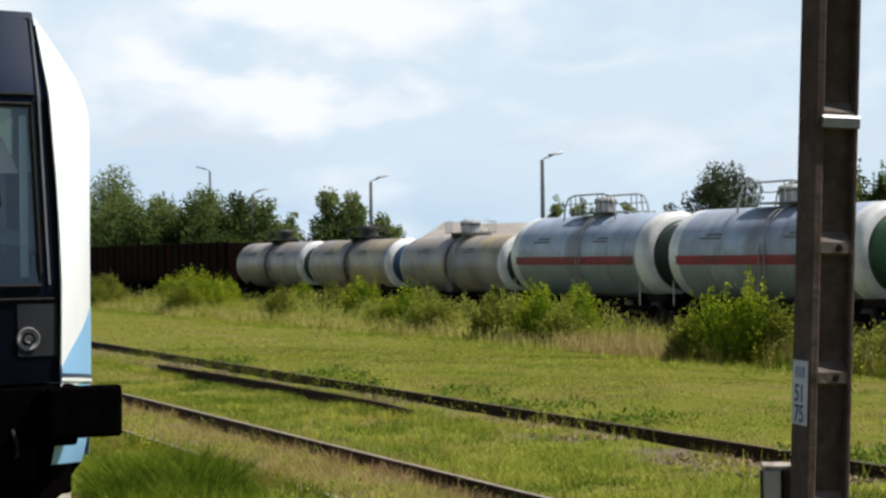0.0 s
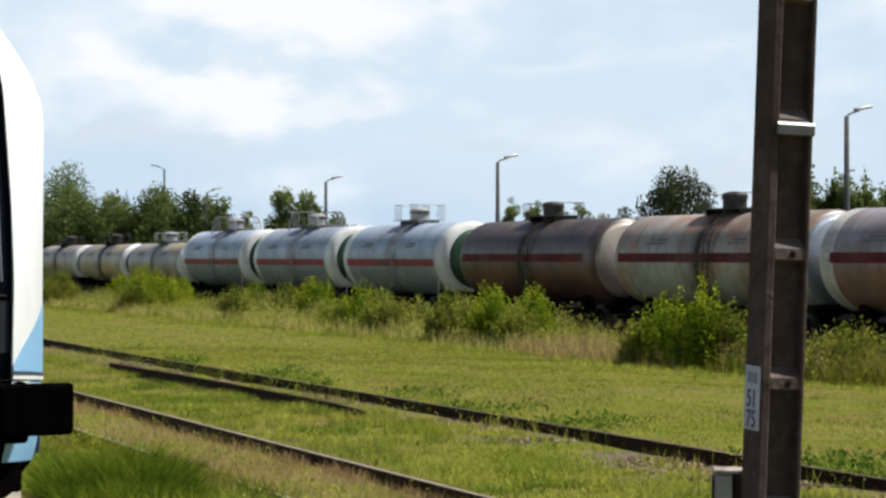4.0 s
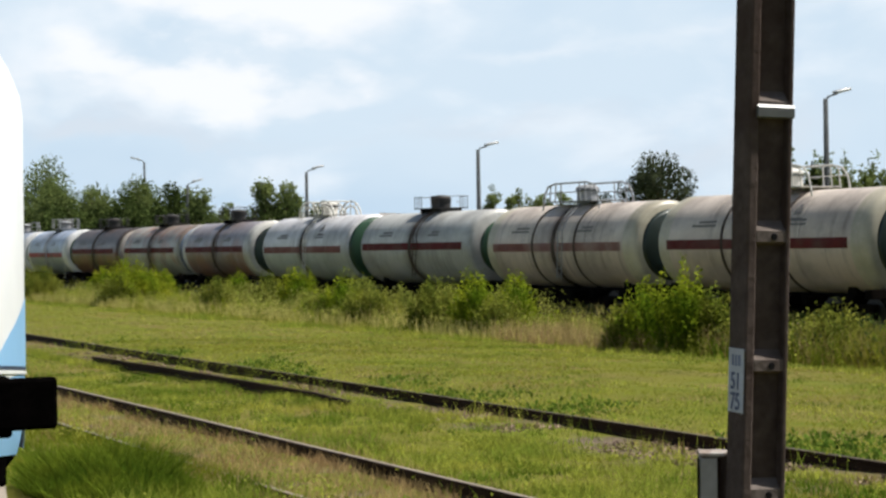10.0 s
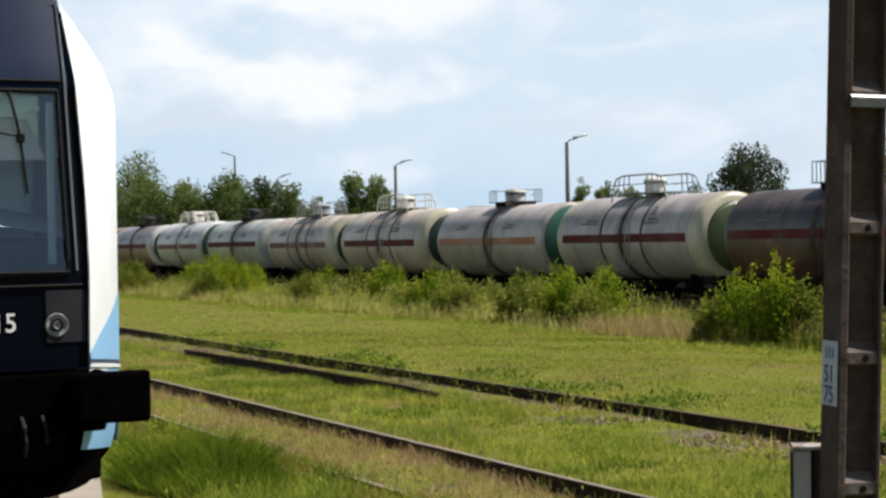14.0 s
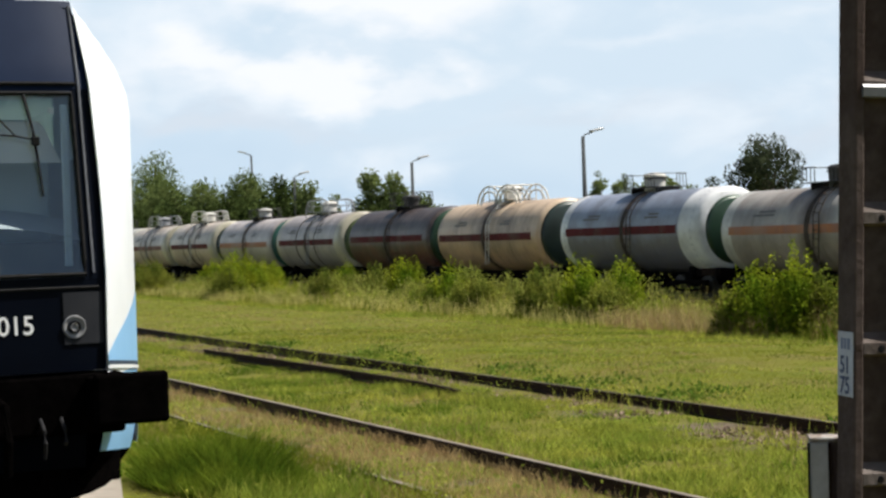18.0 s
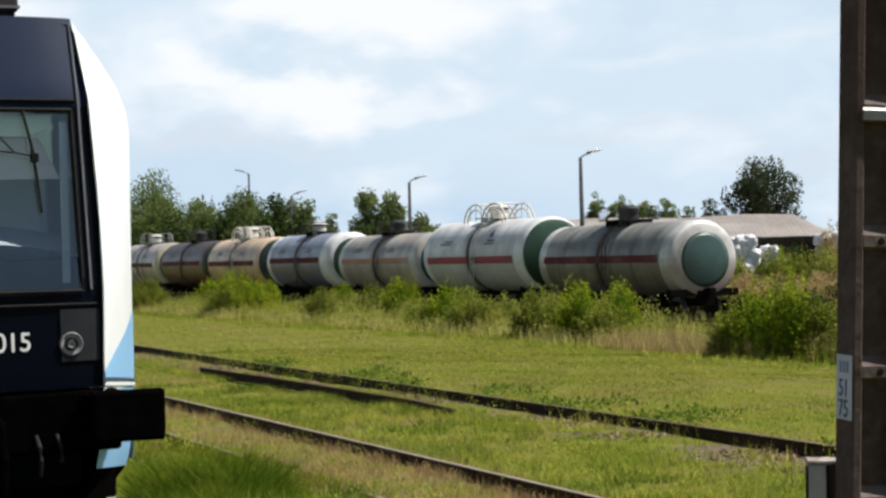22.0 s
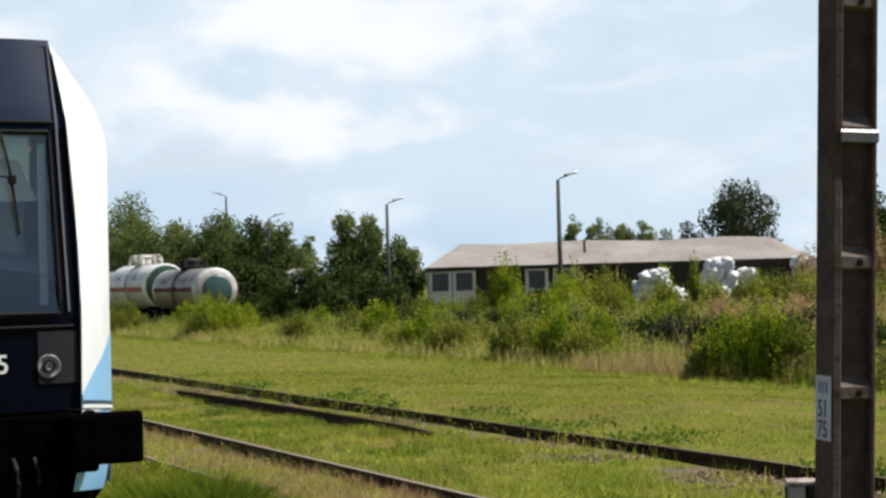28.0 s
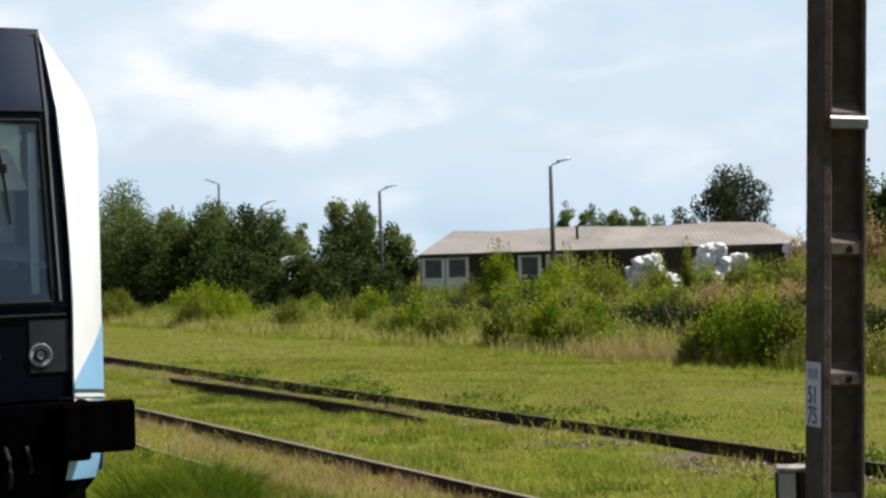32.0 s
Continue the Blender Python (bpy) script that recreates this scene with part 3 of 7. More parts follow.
def lathe(bm, profile, n=32, axis="y", a0=0.0, a1=2 * math.pi):
    """profile: (along, radius) turned about the axis."""
    full = abs(a1 - a0 - 2 * math.pi) < 1e-6
    m = n if full else n + 1
    rings = []
    for y, r in profile:
        ring = []
        for k in range(m):
            t = a0 + (a1 - a0) * k / n
            c, s = r * math.cos(t), r * math.sin(t)
            ring.append(bm.verts.new((c, y, s) if axis == "y" else (y, c, s) if axis == "x" else (c, s, y)))
        rings.append(ring)
    for u, w in zip(rings, rings[1:]):
        for k in range(n):
            j = (k + 1) % m
            bm.faces.new((u[k], w[k], w[j], u[j]))
    if full:
        if profile[0][1] > 1e-4:
            bm.faces.new(rings[0])
        if profile[-1][1] > 1e-4:
            bm.faces.new(rings[-1][::-1])
    bmesh.ops.remove_doubles(bm, verts=bm.verts, dist=1e-5)
    bmesh.ops.recalc_face_normals(bm, faces=bm.faces)
    return bm


def grid_face(bm, rows):
    vs = [[bm.verts.new(p) for p in r] for r in rows]
    for a, b in zip(vs, vs[1:]):
        for k in range(len(a) - 1):
            bm.faces.new((a[k], a[k + 1], b[k + 1], b[k]))
    return bm


def quads(name, V, mat, parent=None):
    """A mesh of loose quads or triangles from an array of shape (n, 4 or 3, 3)."""
    V = np.asarray(V, dtype=np.float32)
    n, c = len(V), V.shape[1]
    me = bpy.data.meshes.new(name)
    me.vertices.add(n * c)
    me.vertices.foreach_set("co", V.reshape(-1))
    me.loops.add(n * c)
    me.loops.foreach_set("vertex_index", np.arange(n * c, dtype=np.int32))
    me.polygons.add(n)
    me.polygons.foreach_set("loop_start", np.arange(0, n * c, c, dtype=np.int32))
    me.update(calc_edges=True)
    me.materials.append(mat)
    ob = new(name, me)
    ob.parent = parent
    return ob


rng = np.random.default_rng(7)


def unit(a):
    return a / np.maximum(np.linalg.norm(a, axis=-1, keepdims=True), 1e-9)


def leaves(centres, size, outward=None, droop=0.2):
    """Rhombic leaves round the centres; outward: the way in which they point."""
    n = len(centres)
    d = rng.normal(size=(n, 3))
    if outward is not None:
        d = d * 0.8 + outward * 1.1
    d[:, 2] -= droop
    d = unit(d)
    side = unit(np.cross(d, rng.normal(size=(n, 3)) * 0.75 + np.array([0.15, -0.2, 0.95])))
    s = size * rng.uniform(0.6, 1.35, (n, 1))
    return np.stack([centres, centres + d * s * 0.5 + side * s * 0.3, centres + d * s, centres + d * s * 0.5 - side * s * 0.3], 1)


def blades(x, y, z, height, width, lean=0.35):
    n = len(x)
    base = np.stack([x, y, z], 1)
    h = height * rng.uniform(0.45, 1.25, n)
    a = rng.uniform(0, 2 * np.pi, n)
    w = np.stack([np.cos(a), np.sin(a), np.zeros(n)], 1) * (width * rng.uniform(0.6, 1.4, n))[:, None] / 2
    tip = base + np.stack([rng.normal(0, lean, n) * h, rng.normal(0, lean, n) * h, h], 1)
    return np.stack([base - w * 1.15, base + w * 1.15, tip], 1)


def value_noise(x, y, cell, seed=0):
    """Smooth noise between -1 and 1 over the plan."""
    g = np.random.default_rng(seed).uniform(-1, 1, (64, 64))
    u, v = np.asarray(x) / cell, np.asarray(y) / cell
    i, j = np.floor(u).astype(int), np.floor(v).astype(int)
    a, b = u - i, v - j
    a, b = a * a * (3 - 2 * a), b * b * (3 - 2 * b)
    i0, i1, j0, j1 = i % 64, (i + 1) % 64, j % 64, (j + 1) % 64
    return (g[i0, j0] * (1 - a) + g[i1, j0] * a) * (1 - b) + (g[i0, j1] * (1 - a) + g[i1, j1] * a) * b


def lay(x):
    """Height of the ground over x: level by the near tracks, lower towards the far one."""
    x = np.asarray(x, dtype=float)
    return -0.085 - 0.415 * np.clip((x - 16) / 12, 0, 1)


def roll(x, y):
    return 0.035 * value_noise(x, y, 2.7, 11) + 0.02 * value_noise(x, y, 1.1, 12)


def ground_z(x, y):
    x, y = np.asarray(x, dtype=float), np.asarray(y, dtype=float)
    calm = np.clip((np.abs(x - 2.3) - 1.6) / 1.5, 0, 1) * np.clip(2 - np.hypot(x, y - 50) / 200, 0, 1)
    return lay(x) + roll(x, y) * calm

# ---- ground and tracks ----


def make_ground():
    xs = np.concatenate([[-2500, -900, -300, -100, -40, -15], np.arange(-8, 46, 0.5), [50, 60, 80, 120, 200, 400, 1000, 2600]])
    ys = np.concatenate([[-1500, -400, -120, -40, -15], np.arange(-4, 112, 0.6), [118, 130, 150, 190, 260, 400, 900, 3500]])
    X, Y = np.meshgrid(xs, ys, indexing="ij")
    Z = ground_z(X, Y)
    V = np.stack([X, Y, Z], -1).reshape(-1, 3)
    nx, ny = len(xs), len(ys)
    F = [(i * ny + j, (i + 1) * ny + j, (i + 1) * ny + j + 1, i * ny + j + 1) for i in range(nx - 1) for j in range(ny - 1)]
    me = bpy.data.meshes.new("ground")
    me.from_pydata(V.tolist(), [], F)
    me.shade_smooth()
    me.materials.append(M["ground"])
    return tagged(new("ground", me), "uneven yard ground of grass, soil and gravel", "ground", kind="structure")


make_ground()


def rail_bar(ys, way, height=0.16):
    """A flat-bottomed rail along y, its head's top at z = 0; way(y) gives the shift in x and z."""
    prof = [(-0.036, -0.004), (-0.03, 0), (0.03, 0), (0.036, -0.004), (0.036, -0.03), (0.01, -0.045), (0.01, -0.12), (0.065, -0.14), (0.065, -height), (-0.065, -height), (-0.065, -0.14), (-0.01, -0.12), (-0.01, -0.045), (-0.036, -0.03)]
    bm = bmesh.new()
    rings = []
    for y in ys:
        dx, dz = way(y)
        dx, dz = dx + 0.004 * math.sin(y * 0.31), dz + 0.004 * math.sin(y * 0.23 + 1)
        rings.append([bm.verts.new((px + dx, y, pz + dz)) for px, pz in prof])
    n = len(prof)
    for u, w in zip(rings, rings[1:]):
        for k in range(n):
            bm.faces.new((u[k], u[(k + 1) % n], w[(k + 1) % n], w[k]))
    bm.faces.new(rings[0])
    bm.faces.new(rings[-1][::-1])
    bmesh.ops.recalc_face_normals(bm, faces=bm.faces)
    return bm


LONG = [-25 + 5 * k for k in range(52)]


def straight(y):
    return 0.0, 0.0


def rising(y):
    return 0.0, 0.0016 * max(0.0, y - 28.0)


def sunken(y):
    """The near rail of the old track: it shows for a stretch, and is overgrown before and beyond."""
    return 11.03, float(np.interp(y, [24.8, 26.2, 33, 38.4], [0.07, 0.11, 0.115, 0.09]))


def track(name, rails, z, label, sleepers=None, way=straight):
    root = thing(name, pose(0, 0, 0), label, "railway track", kind="structure")
    for x in rails:
        r = part("rail", rail_bar(LONG, way), M["rail"], root)
        r.location = (x, 0, z - (0.085 if x == 6.68 else 0.0))
        bm = bmesh.new()
        rows = [[(dx + way(y)[0] + 0.004 * math.sin(y * 0.31), y, way(y)[1] + 0.004 * math.sin(y * 0.23 + 1) + dz) for dx, dz in ((-0.033, 0.001), (-0.031, 0.005), (0.031, 0.005), (0.033, 0.001))] for y in LONG]
        part("rail_head", grid_face(bm, rows), M["rail_dull" if way is rising else "rail_top"], r, "worn running face")
    if sleepers:
        cx, y0, y1 = sleepers
        me = None
        for i in range(int((y1 - y0) / 0.62)):
            if me is None:
                ob = part("sleeper", boxed(-1.3, 1.3, -0.12, 0.12, -0.2, 0, bevel=0.015), M["sleeper"], root)
                me = ob.data
            else:
                ob = new("sleeper", me)
                ob.parent = root
            ob.location = (cx + random.uniform(-0.03, 0.03), y0 + i * 0.62, z - 0.155)
    return root


bed_track = track("railway_track_1", (1.565, 3.075), 0.23, "track with rusty rails under the railcar", (2.32, -4, 60))
bm = bmesh.new()
prof = [(0.55, -0.3), (0.8, 0.055), (3.45, 0.055), (3.62, -0.3)]
rows = [[bm.verts.new((x, y, z)) for x, z in prof] for y in (-25, 0, 20, 60, 120, 230)]
for r0, r1 in zip(rows, rows[1:]):
    for q in range(3):
        bm.faces.new((r0[q], r0[q + 1], r1[q + 1], r1[q]))
bmesh.ops.recalc_face_normals(bm, faces=bm.faces)
part("ballast_bed", bm, M["ballast"], bed_track, "bed of dark brown ballast")
track("railway_track_2", (6.68, 8.19), 0.06, "rusty rails sunk in yard grass")
old = track("railway_track_3", (12.55,), 0.06, "rusty rails of an old track in gravel and weeds", way=rising)
part("sunken_rail", rail_bar(list(np.linspace(24.8, 38.4, 12)), sunken), M["rail"], old, "half-buried rusty rail")
track("railway_track_4", (34.54, 36.06), -0.28, "through track of the tank train", (35.3, 25, 125))

bm = bmesh.new()
plan = [(3.42, 14.0), (3.5, 14.6), (4.75, 20.2), (4.75, 22.0), (3.42, 22.0)]
low, high = [bm.verts.new((x, y, -0.3)) for x, y in plan], [bm.verts.new((x, y, 0.02)) for x, y in plan]
bm.faces.new(low[::-1])
bm.faces.new(high)
for q in range(5):
    bm.faces.new((low[q], low[(q + 1) % 5], high[(q + 1) % 5], high[q]))
tagged(part("pavement", bm, M["slab"]), "worn pale paving beside the railcar track", "pavement", kind="structure")

# ---- concrete mast by the track ----


def prism(bm, section, z0, z1):
    """An upright bar from its section in plan."""
    low, high = [bm.verts.new((x, y, z0)) for x, y in section], [bm.verts.new((x, y, z1)) for x, y in section]
    bm.faces.new(low[::-1])
    bm.faces.new(high)
    for i in range(len(section)):
        j = (i + 1) % len(section)
        bm.faces.new((low[i], low[j], high[j], high[i]))
    bmesh.ops.recalc_face_normals(bm, faces=bm.faces)
    return bm


def make_mast():
    lean = pose(4.433, 6.033, -0.15, 0, 2.1, -42) @ pose(0, 0, 0, 0, 0, 33.5)
    root = thing("concrete_mast", lean, "weathered dark concrete mast with ladder-like recesses", "mast")
    zt, hx, hy = 5.2, 0.104, 0.0685
    # two flanges with worn, chamfered edges, and the recessed web between them
    left = [(-hx, -hy + 0.008), (-hx + 0.008, -hy), (-hx + 0.036, -hy), (-hx + 0.043, -hy + 0.006), (-hx + 0.046, hy), (-hx, hy)]
    hr = hx - 0.011
    right = [(hr - 0.021, -hy + 0.004), (hr - 0.016, -hy), (hr - 0.007, -hy), (hr, -hy + 0.008), (hr, hy), (hr - 0.024, hy)]
    part("flange", prism(bmesh.new(), left, -0.3, zt), M["concrete"], root)
    part("flange", prism(bmesh.new(), right, -0.3, zt), M["concrete"], root)
    xa, xb, yw = -hx + 0.0455, hr - 0.0235, -hy + 0.045
    part("web", boxed(xa - 0.002, xb + 0.002, yw, yw + 0.03, -0.3, zt), M["concrete"], root)
    zs = [0.465 + 0.523 * k for k in range(9)]
    for k, z in enumerate(zs):
        bm = bmesh.new()
        prof = [(yw + 0.001, z + 0.055), (-hy + 0.012, z + 0.020), (-hy + 0.004, z + 0.012), (-hy + 0.003, z - 0.032), (yw + 0.001, z - 0.045)]
        ends = [[bm.verts.new((x, y, zz)) for y, zz in prof] for x in (xa - 0.002, xb + 0.002)]
        bm.faces.new(ends[0])
        bm.faces.new(ends[1][::-1])
        for q in range(5):
            bm.faces.new((ends[0][q], ends[1][q], ends[1][(q + 1) % 5], ends[0][(q + 1) % 5]))
        bmesh.ops.recalc_face_normals(bm, faces=bm.faces)
        rung = part("rung", bm, M["rung"], root)
        if k != 5:
            hole = part("bolt_hole", lathe(bmesh.new(), [(-0.004, 0.014), (0.003, 0.016)], 10), M["rubber"], rung)
            hole.location = (0.018, -hy + 0.003, z - 0.012)
    z = zs[5] - 0.034
    bm = bmesh.new()
    prof = [(-hy - 0.004, z - 0.022), (-hy - 0.016, z - 0.018), (-hy - 0.017, z + 0.020), (-hy - 0.008, z + 0.031), (yw, z + 0.033), (yw, z - 0.022)]
    ends = [[bm.verts.new((x, y, zz)) for y, zz in prof] for x in (-hx + 0.028, hr - 0.004)]
    bm.faces.new(ends[0])
    bm.faces.new(ends[1][::-1])
    for q in range(6):
        bm.faces.new((ends[0][q], ends[1][q], ends[1][(q + 1) % 6], ends[0][(q + 1) % 6]))
    bmesh.ops.recalc_face_normals(bm, faces=bm.faces)
    part("band", bm, M["zinc"], root, "bright galvanised clamp band")
    # enamel number plate on the outer flange
    plate = part("number_plate", boxed(-hx - 0.004, -hx - 0.001, -hy + 0.004, hy - 0.006, 1.83, 2.09, bevel=0.001), M["plate"], root, "worn white plate with blue figures")
    for text, zz in (("51", 1.925), ("75", 1.843)):
        cu = bpy.data.curves.new("figure", "FONT")
        cu.body, cu.size, cu.align_x, cu.extrude, cu.offset = text, 0.098, "CENTER", 0.001, 0.0012
        ob = new("figure", cu)
        dg = bpy.context.evaluated_depsgraph_get()
        me = bpy.data.meshes.new_from_object(ob.evaluated_get(dg))
        bpy.data.objects.remove(ob)
        me.materials.clear()
        me.materials.append(M["ink"])
        fig = new("figure", me)
        fig.parent = plate
        fig.matrix_local = pose(-hx - 0.0055, 0, zz, 90, 0, -90) @ Matrix.Diagonal((0.86, 1, 1, 1))
    for i in range(3):
        part("bar", boxed(-hx - 0.006, -hx - 0.0045, 0.016 - 0.028 * i, 0.034 - 0.028 * i, 2.02, 2.065), M["ink_faint"], plate, "faded mark")
    return root


make_mast()


def make_marker_post():
    root = thing("marker_post", pose(4.42, 6.22, -0.12, 0, 0.5, -30), "short pale post with a rusty cap and dark side box", "post")
    part("shaft", boxed(-0.075, 0.005, -0.06, 0.06, -0.1, 1.60, bevel=0.008), M["post"], root)
    part("side_box", boxed(0.008, 0.06, -0.05, 0.05, 0.9, 1.60, bevel=0.006), M["concrete"], root)
    bm = boxed(-0.078, 0.064, -0.064, 0.064, 1.603, 1.622, bevel=0.006)
    part("cap", bm, M["cap"], root, "rust-spotted cap")
    part("edge_strip", boxed(-0.086, -0.077, -0.062, -0.05, -0.1, 1.60), M["rubber"], root)
    part("edge_strip", boxed(-0.004, 0.007, -0.066, -0.0605, -0.1, 1.60), M["rail"], root)


make_marker_post()

# unseen wall added to darken the railcar front's reflections and its fill light
tagged(part("wall_south", boxed(-60, 70, -32.4, -32, -0.3, 8.0), M["dark_wall"]), "plain dark wall, unseen, added to cut the sky's light", "wall", kind="structure")

# ---- railcar ----
CX, YF, ZR = 2.32, 13.6, 0.23     # centre line, front plane, top of its rails


def nose_front(z):
    """Depth of the front face and half its width at height z."""
    y = np.interp(z, [0.7, 1.5, 2.2, 3.66, 4.34], [13.62, 13.6, 13.64, 13.95, 14.22])
    w = np.interp(z, [0.7, 1.5, 2.2, 2.8, 3.66, 4.34], [0.80, 0.835, 0.855, 0.868, 0.845, 0.785])
    return float(y), float(w)


def body_half(z):
    return float(np.interp(z, [0.6, 0.7, 0.8, 1.2, 3.5, 3.68, 3.9, 4.1, 4.22, 4.3, 4.36], [1.36, 1.385, 1.40, 1.415, 1.43, 1.405, 1.315, 1.19, 1.08, 0.94, 0.5]))


def nose_side(u, z, side=1, lift=0.0):
    """Point on the nose's flank: u = 0 at the front face, 1 at the body side."""
    y0, w0 = nose_front(z)
    w1, y1 = body_half(z), 15.05
    bulge = math.sin(math.pi * u) * 0.035
    x = w0 + (w1 - w0) * u + bulge + lift * 0.85
    return (CX + side * x, y0 + (y1 - y0) * u - lift * 0.5, z)


def sill_z(u):
    """Height of the painted line above the buffers, falling towards the body side."""
    return 1.50 - 0.11 * u


def make_railcar():
    root = thing("railcar", pose(0, 0, 0), "white and light blue diesel railcar with a dark front", "railcar")
    zs = [1.40, 1.5, 1.8, 2.2, 2.6, 3.0, 3.5, 3.6, 3.68, 3.8, 3.9, 4.0, 4.1, 4.16, 4.22, 4.26, 4.3]
    for side in (-1, 1):
        bm = bmesh.new()
        grid_face(bm, [[nose_side(u, z, side) for u in (0, 0.2, 0.4, 0.6, 0.8, 1.0)] for z in zs])
        bmesh.ops.recalc_face_normals(bm, faces=bm.faces)
        part("nose_flank", bm, M["white"], root, "glossy white corner panel", True)
        # blue swoosh on the corner, its upper edge rising away from the front
        bm = bmesh.new()
        rows = []
        for k in range(7):
            f = k / 6
            row = []
            for u in (0, 0.25, 0.5, 0.75, 1.0):
                top = 1.58 + 0.42 * u ** 0.8
                row.append(nose_side(u, sill_z(u) + 0.02 + (top - sill_z(u) - 0.02) * f, side, 0.006))
            rows.append(row)
        grid_face(bm, rows)
        part("blue_panel", bm, M["blue"], root, "light blue corner panel", True)
        bm = bmesh.new()
        grid_face(bm, [[nose_side(u, sill_z(u) + dz, side, 0.009) for u in (0, 0.25, 0.5, 0.75, 1.0)] for dz in (0.0, 0.03)])
        part("navy_line", bm, M["navy"], root)
        bm = bmesh.new()
        grid_face(bm, [[nose_side(u, sill_z(u) - dz, side, 0.012) for u in (0, 0.25, 0.5, 0.75, 1.0)] for dz in (0.004, 0.03)])
        part("white_line", bm, M["white"], root)
        bm = bmesh.new()
        grid_face(bm, [[nose_side(u, sill_z(u) * (1 - f) + (0.84 - 0.15 * u) * f, side, -0.002 - 0.09 * max(0.0, f - 0.3) ** 1.6) for u in (0.0, 0.3, 0.5, 0.75, 1.0)] for f in (0.0, 0.3, 0.6, 0.8, 0.9, 1.0)])
        part("blue_skirt", bm, M["blue"], root, "light blue lower skirt", True)
        # skirt's curved-under edge, its shade put into a black colour
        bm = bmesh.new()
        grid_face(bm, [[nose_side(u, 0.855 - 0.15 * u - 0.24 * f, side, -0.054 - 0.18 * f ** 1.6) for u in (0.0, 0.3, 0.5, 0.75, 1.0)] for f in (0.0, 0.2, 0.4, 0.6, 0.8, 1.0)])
        part("under_skirt", bm, M["buffer"], root, "rounded underside, black for its shade", True)
        # body side behind the nose
        bm = bmesh.new()
        # window openings, unseen, added to let light into cab and saloon
        prof = [0.74, 0.8, 1.2, 2.0, 2.3, 3.4, 3.5, 3.6, 3.68, 3.8, 3.9, 4.0, 4.1, 4.16, 4.22, 4.26, 4.3]
        ys = (15.05, 15.2, 16.1, 16.7, 19.5, 19.9, 22.7, 23.1, 25.9, 26.3, 29.1, 31)
        vs = [[bm.verts.new((CX + side * body_half(z), y, z)) for y in ys] for z in prof]
        for i in range(len(prof) - 1):
            for j in range(len(ys) - 1):
                if not (j % 2 and (j > 1 or side < 0) and 2.3 <= prof[i] < 3.4):        # openings of the side windows
                    bm.faces.new((vs[i][j], vs[i][j + 1], vs[i + 1][j + 1], vs[i + 1][j]))
        part("side_wall", bm, M["white"], root)
        for j in range(1 if side < 0 else 3, 10, 2):
            bm = bmesh.new()
            grid_face(bm, [[(CX + side * (body_half(z) - 0.02), y, z) for y in ys[j:j + 2]] for z in (2.3, 3.4)])
            part("side_window", bm, M["clear_glass"], root, "unseen side window added to light the interior").visible_shadow = False
    bm = bmesh.new()
    grid_face(bm, [[(CX - body_half(4.3) + 2 * body_half(4.3) * k / 8, y, 4.3 + 0.07 * math.sin(math.pi * k / 8)) for k in range(9)] for y in (14.9, 20, 31)])
    part("roof", bm, M["mask"], root)
    bm = bmesh.new()
    rows = []
    for u in (0, 0.3, 0.6, 1.0):
        w = nose_front(4.34)[1] * (1 - u) + body_half(4.3) * u
        y = 14.20 + u * 0.72
        rows.append([(CX - w + 2 * w * k / 8, y + 0.03, 4.285 + 0.07 * math.sin(math.pi * k / 8) * u + 0.03 * math.sin(math.pi * u / 2)) for k in range(9)])
    grid_face(bm, rows)
    part("roof_cowl", bm, M["mask"], root)
    part("rear_wall", boxed(CX - 1.3, CX + 1.3, 30.9, 31, 0.8, 4.2), M["white"], root)
    part("floor", boxed(CX - 1.25, CX + 1.25, 15.3, 31, 0.95, 1.3), M["dark_steel"], root)

    # dark front mask in bands round the windscreen
    def band(z0, z1, name, mat, inset0=0.0, inset1=0.0, lift=0.0, w0=None, w1=None, lab=""):
        bm = bmesh.new()
        n = max(2, int((z1 - z0) / 0.12))
        rows = []
        for k in range(n + 1):
            z = z0 + (z1 - z0) * k / n
            y, w = nose_front(z)
            a = -w + inset0 if w0 is None else w0
            b = w - inset1 if w1 is None else w1
            rows.append([(CX + a + (b - a) * j / 10, y - lift + 0.05 * ((a + (b - a) * j / 10) / w) ** 4, z) for j in range(11)])
        grid_face(bm, rows)
        return part(name, bm, mat, root, lab, True)

    band(1.46, 2.17, "front_panel", M["mask"], lab="dark blue lower front")
    band(3.60, 4.34, "destination_panel", M["mask_top"], lab="dark blue upper front")
    band(2.15, 3.62, "pillar", M["mask"], w1=-0.70)
    band(2.15, 3.62, "pillar", M["mask"], w0=0.70)
    glass = band(2.20, 3.57, "windscreen", M["glass"], w0=-0.695, w1=0.695, lift=-0.01, lab="large raked windscreen")
    glass.visible_shadow = False
    # rubber seal round the screen, and the trim lines of the mask
    def front_at(dx, z, lift=0.0):
        y, w = nose_front(z)
        return (CX + dx, y - lift + 0.05 * (dx / w) ** 4, z)

    bm = bmesh.new()
    loop = [front_at(dx, 2.19, 0.008) for dx in np.linspace(-0.70, 0.70, 9)] + [front_at(0.70, z, 0.008) for z in np.linspace(2.3, 3.5, 9)] + [front_at(dx, 3.585, 0.008) for dx in np.linspace(0.70, -0.70, 9)] + [front_at(-0.70, z, 0.008) for z in np.linspace(3.5, 2.19, 9)]
    tube(bm, loop, 0.018, 6)
    part("seal", bm, M["rubber"], root)
    for s in (-1, 1):
        bm = bmesh.new()
        tube(bm, [front_at(s * 0.765, z, 0.012) for z in np.linspace(2.2, 4.3, 14)], 0.011, 5)
        part("trim_line", bm, M["trim"], root, "grey edge trim")
    bm = bmesh.new()
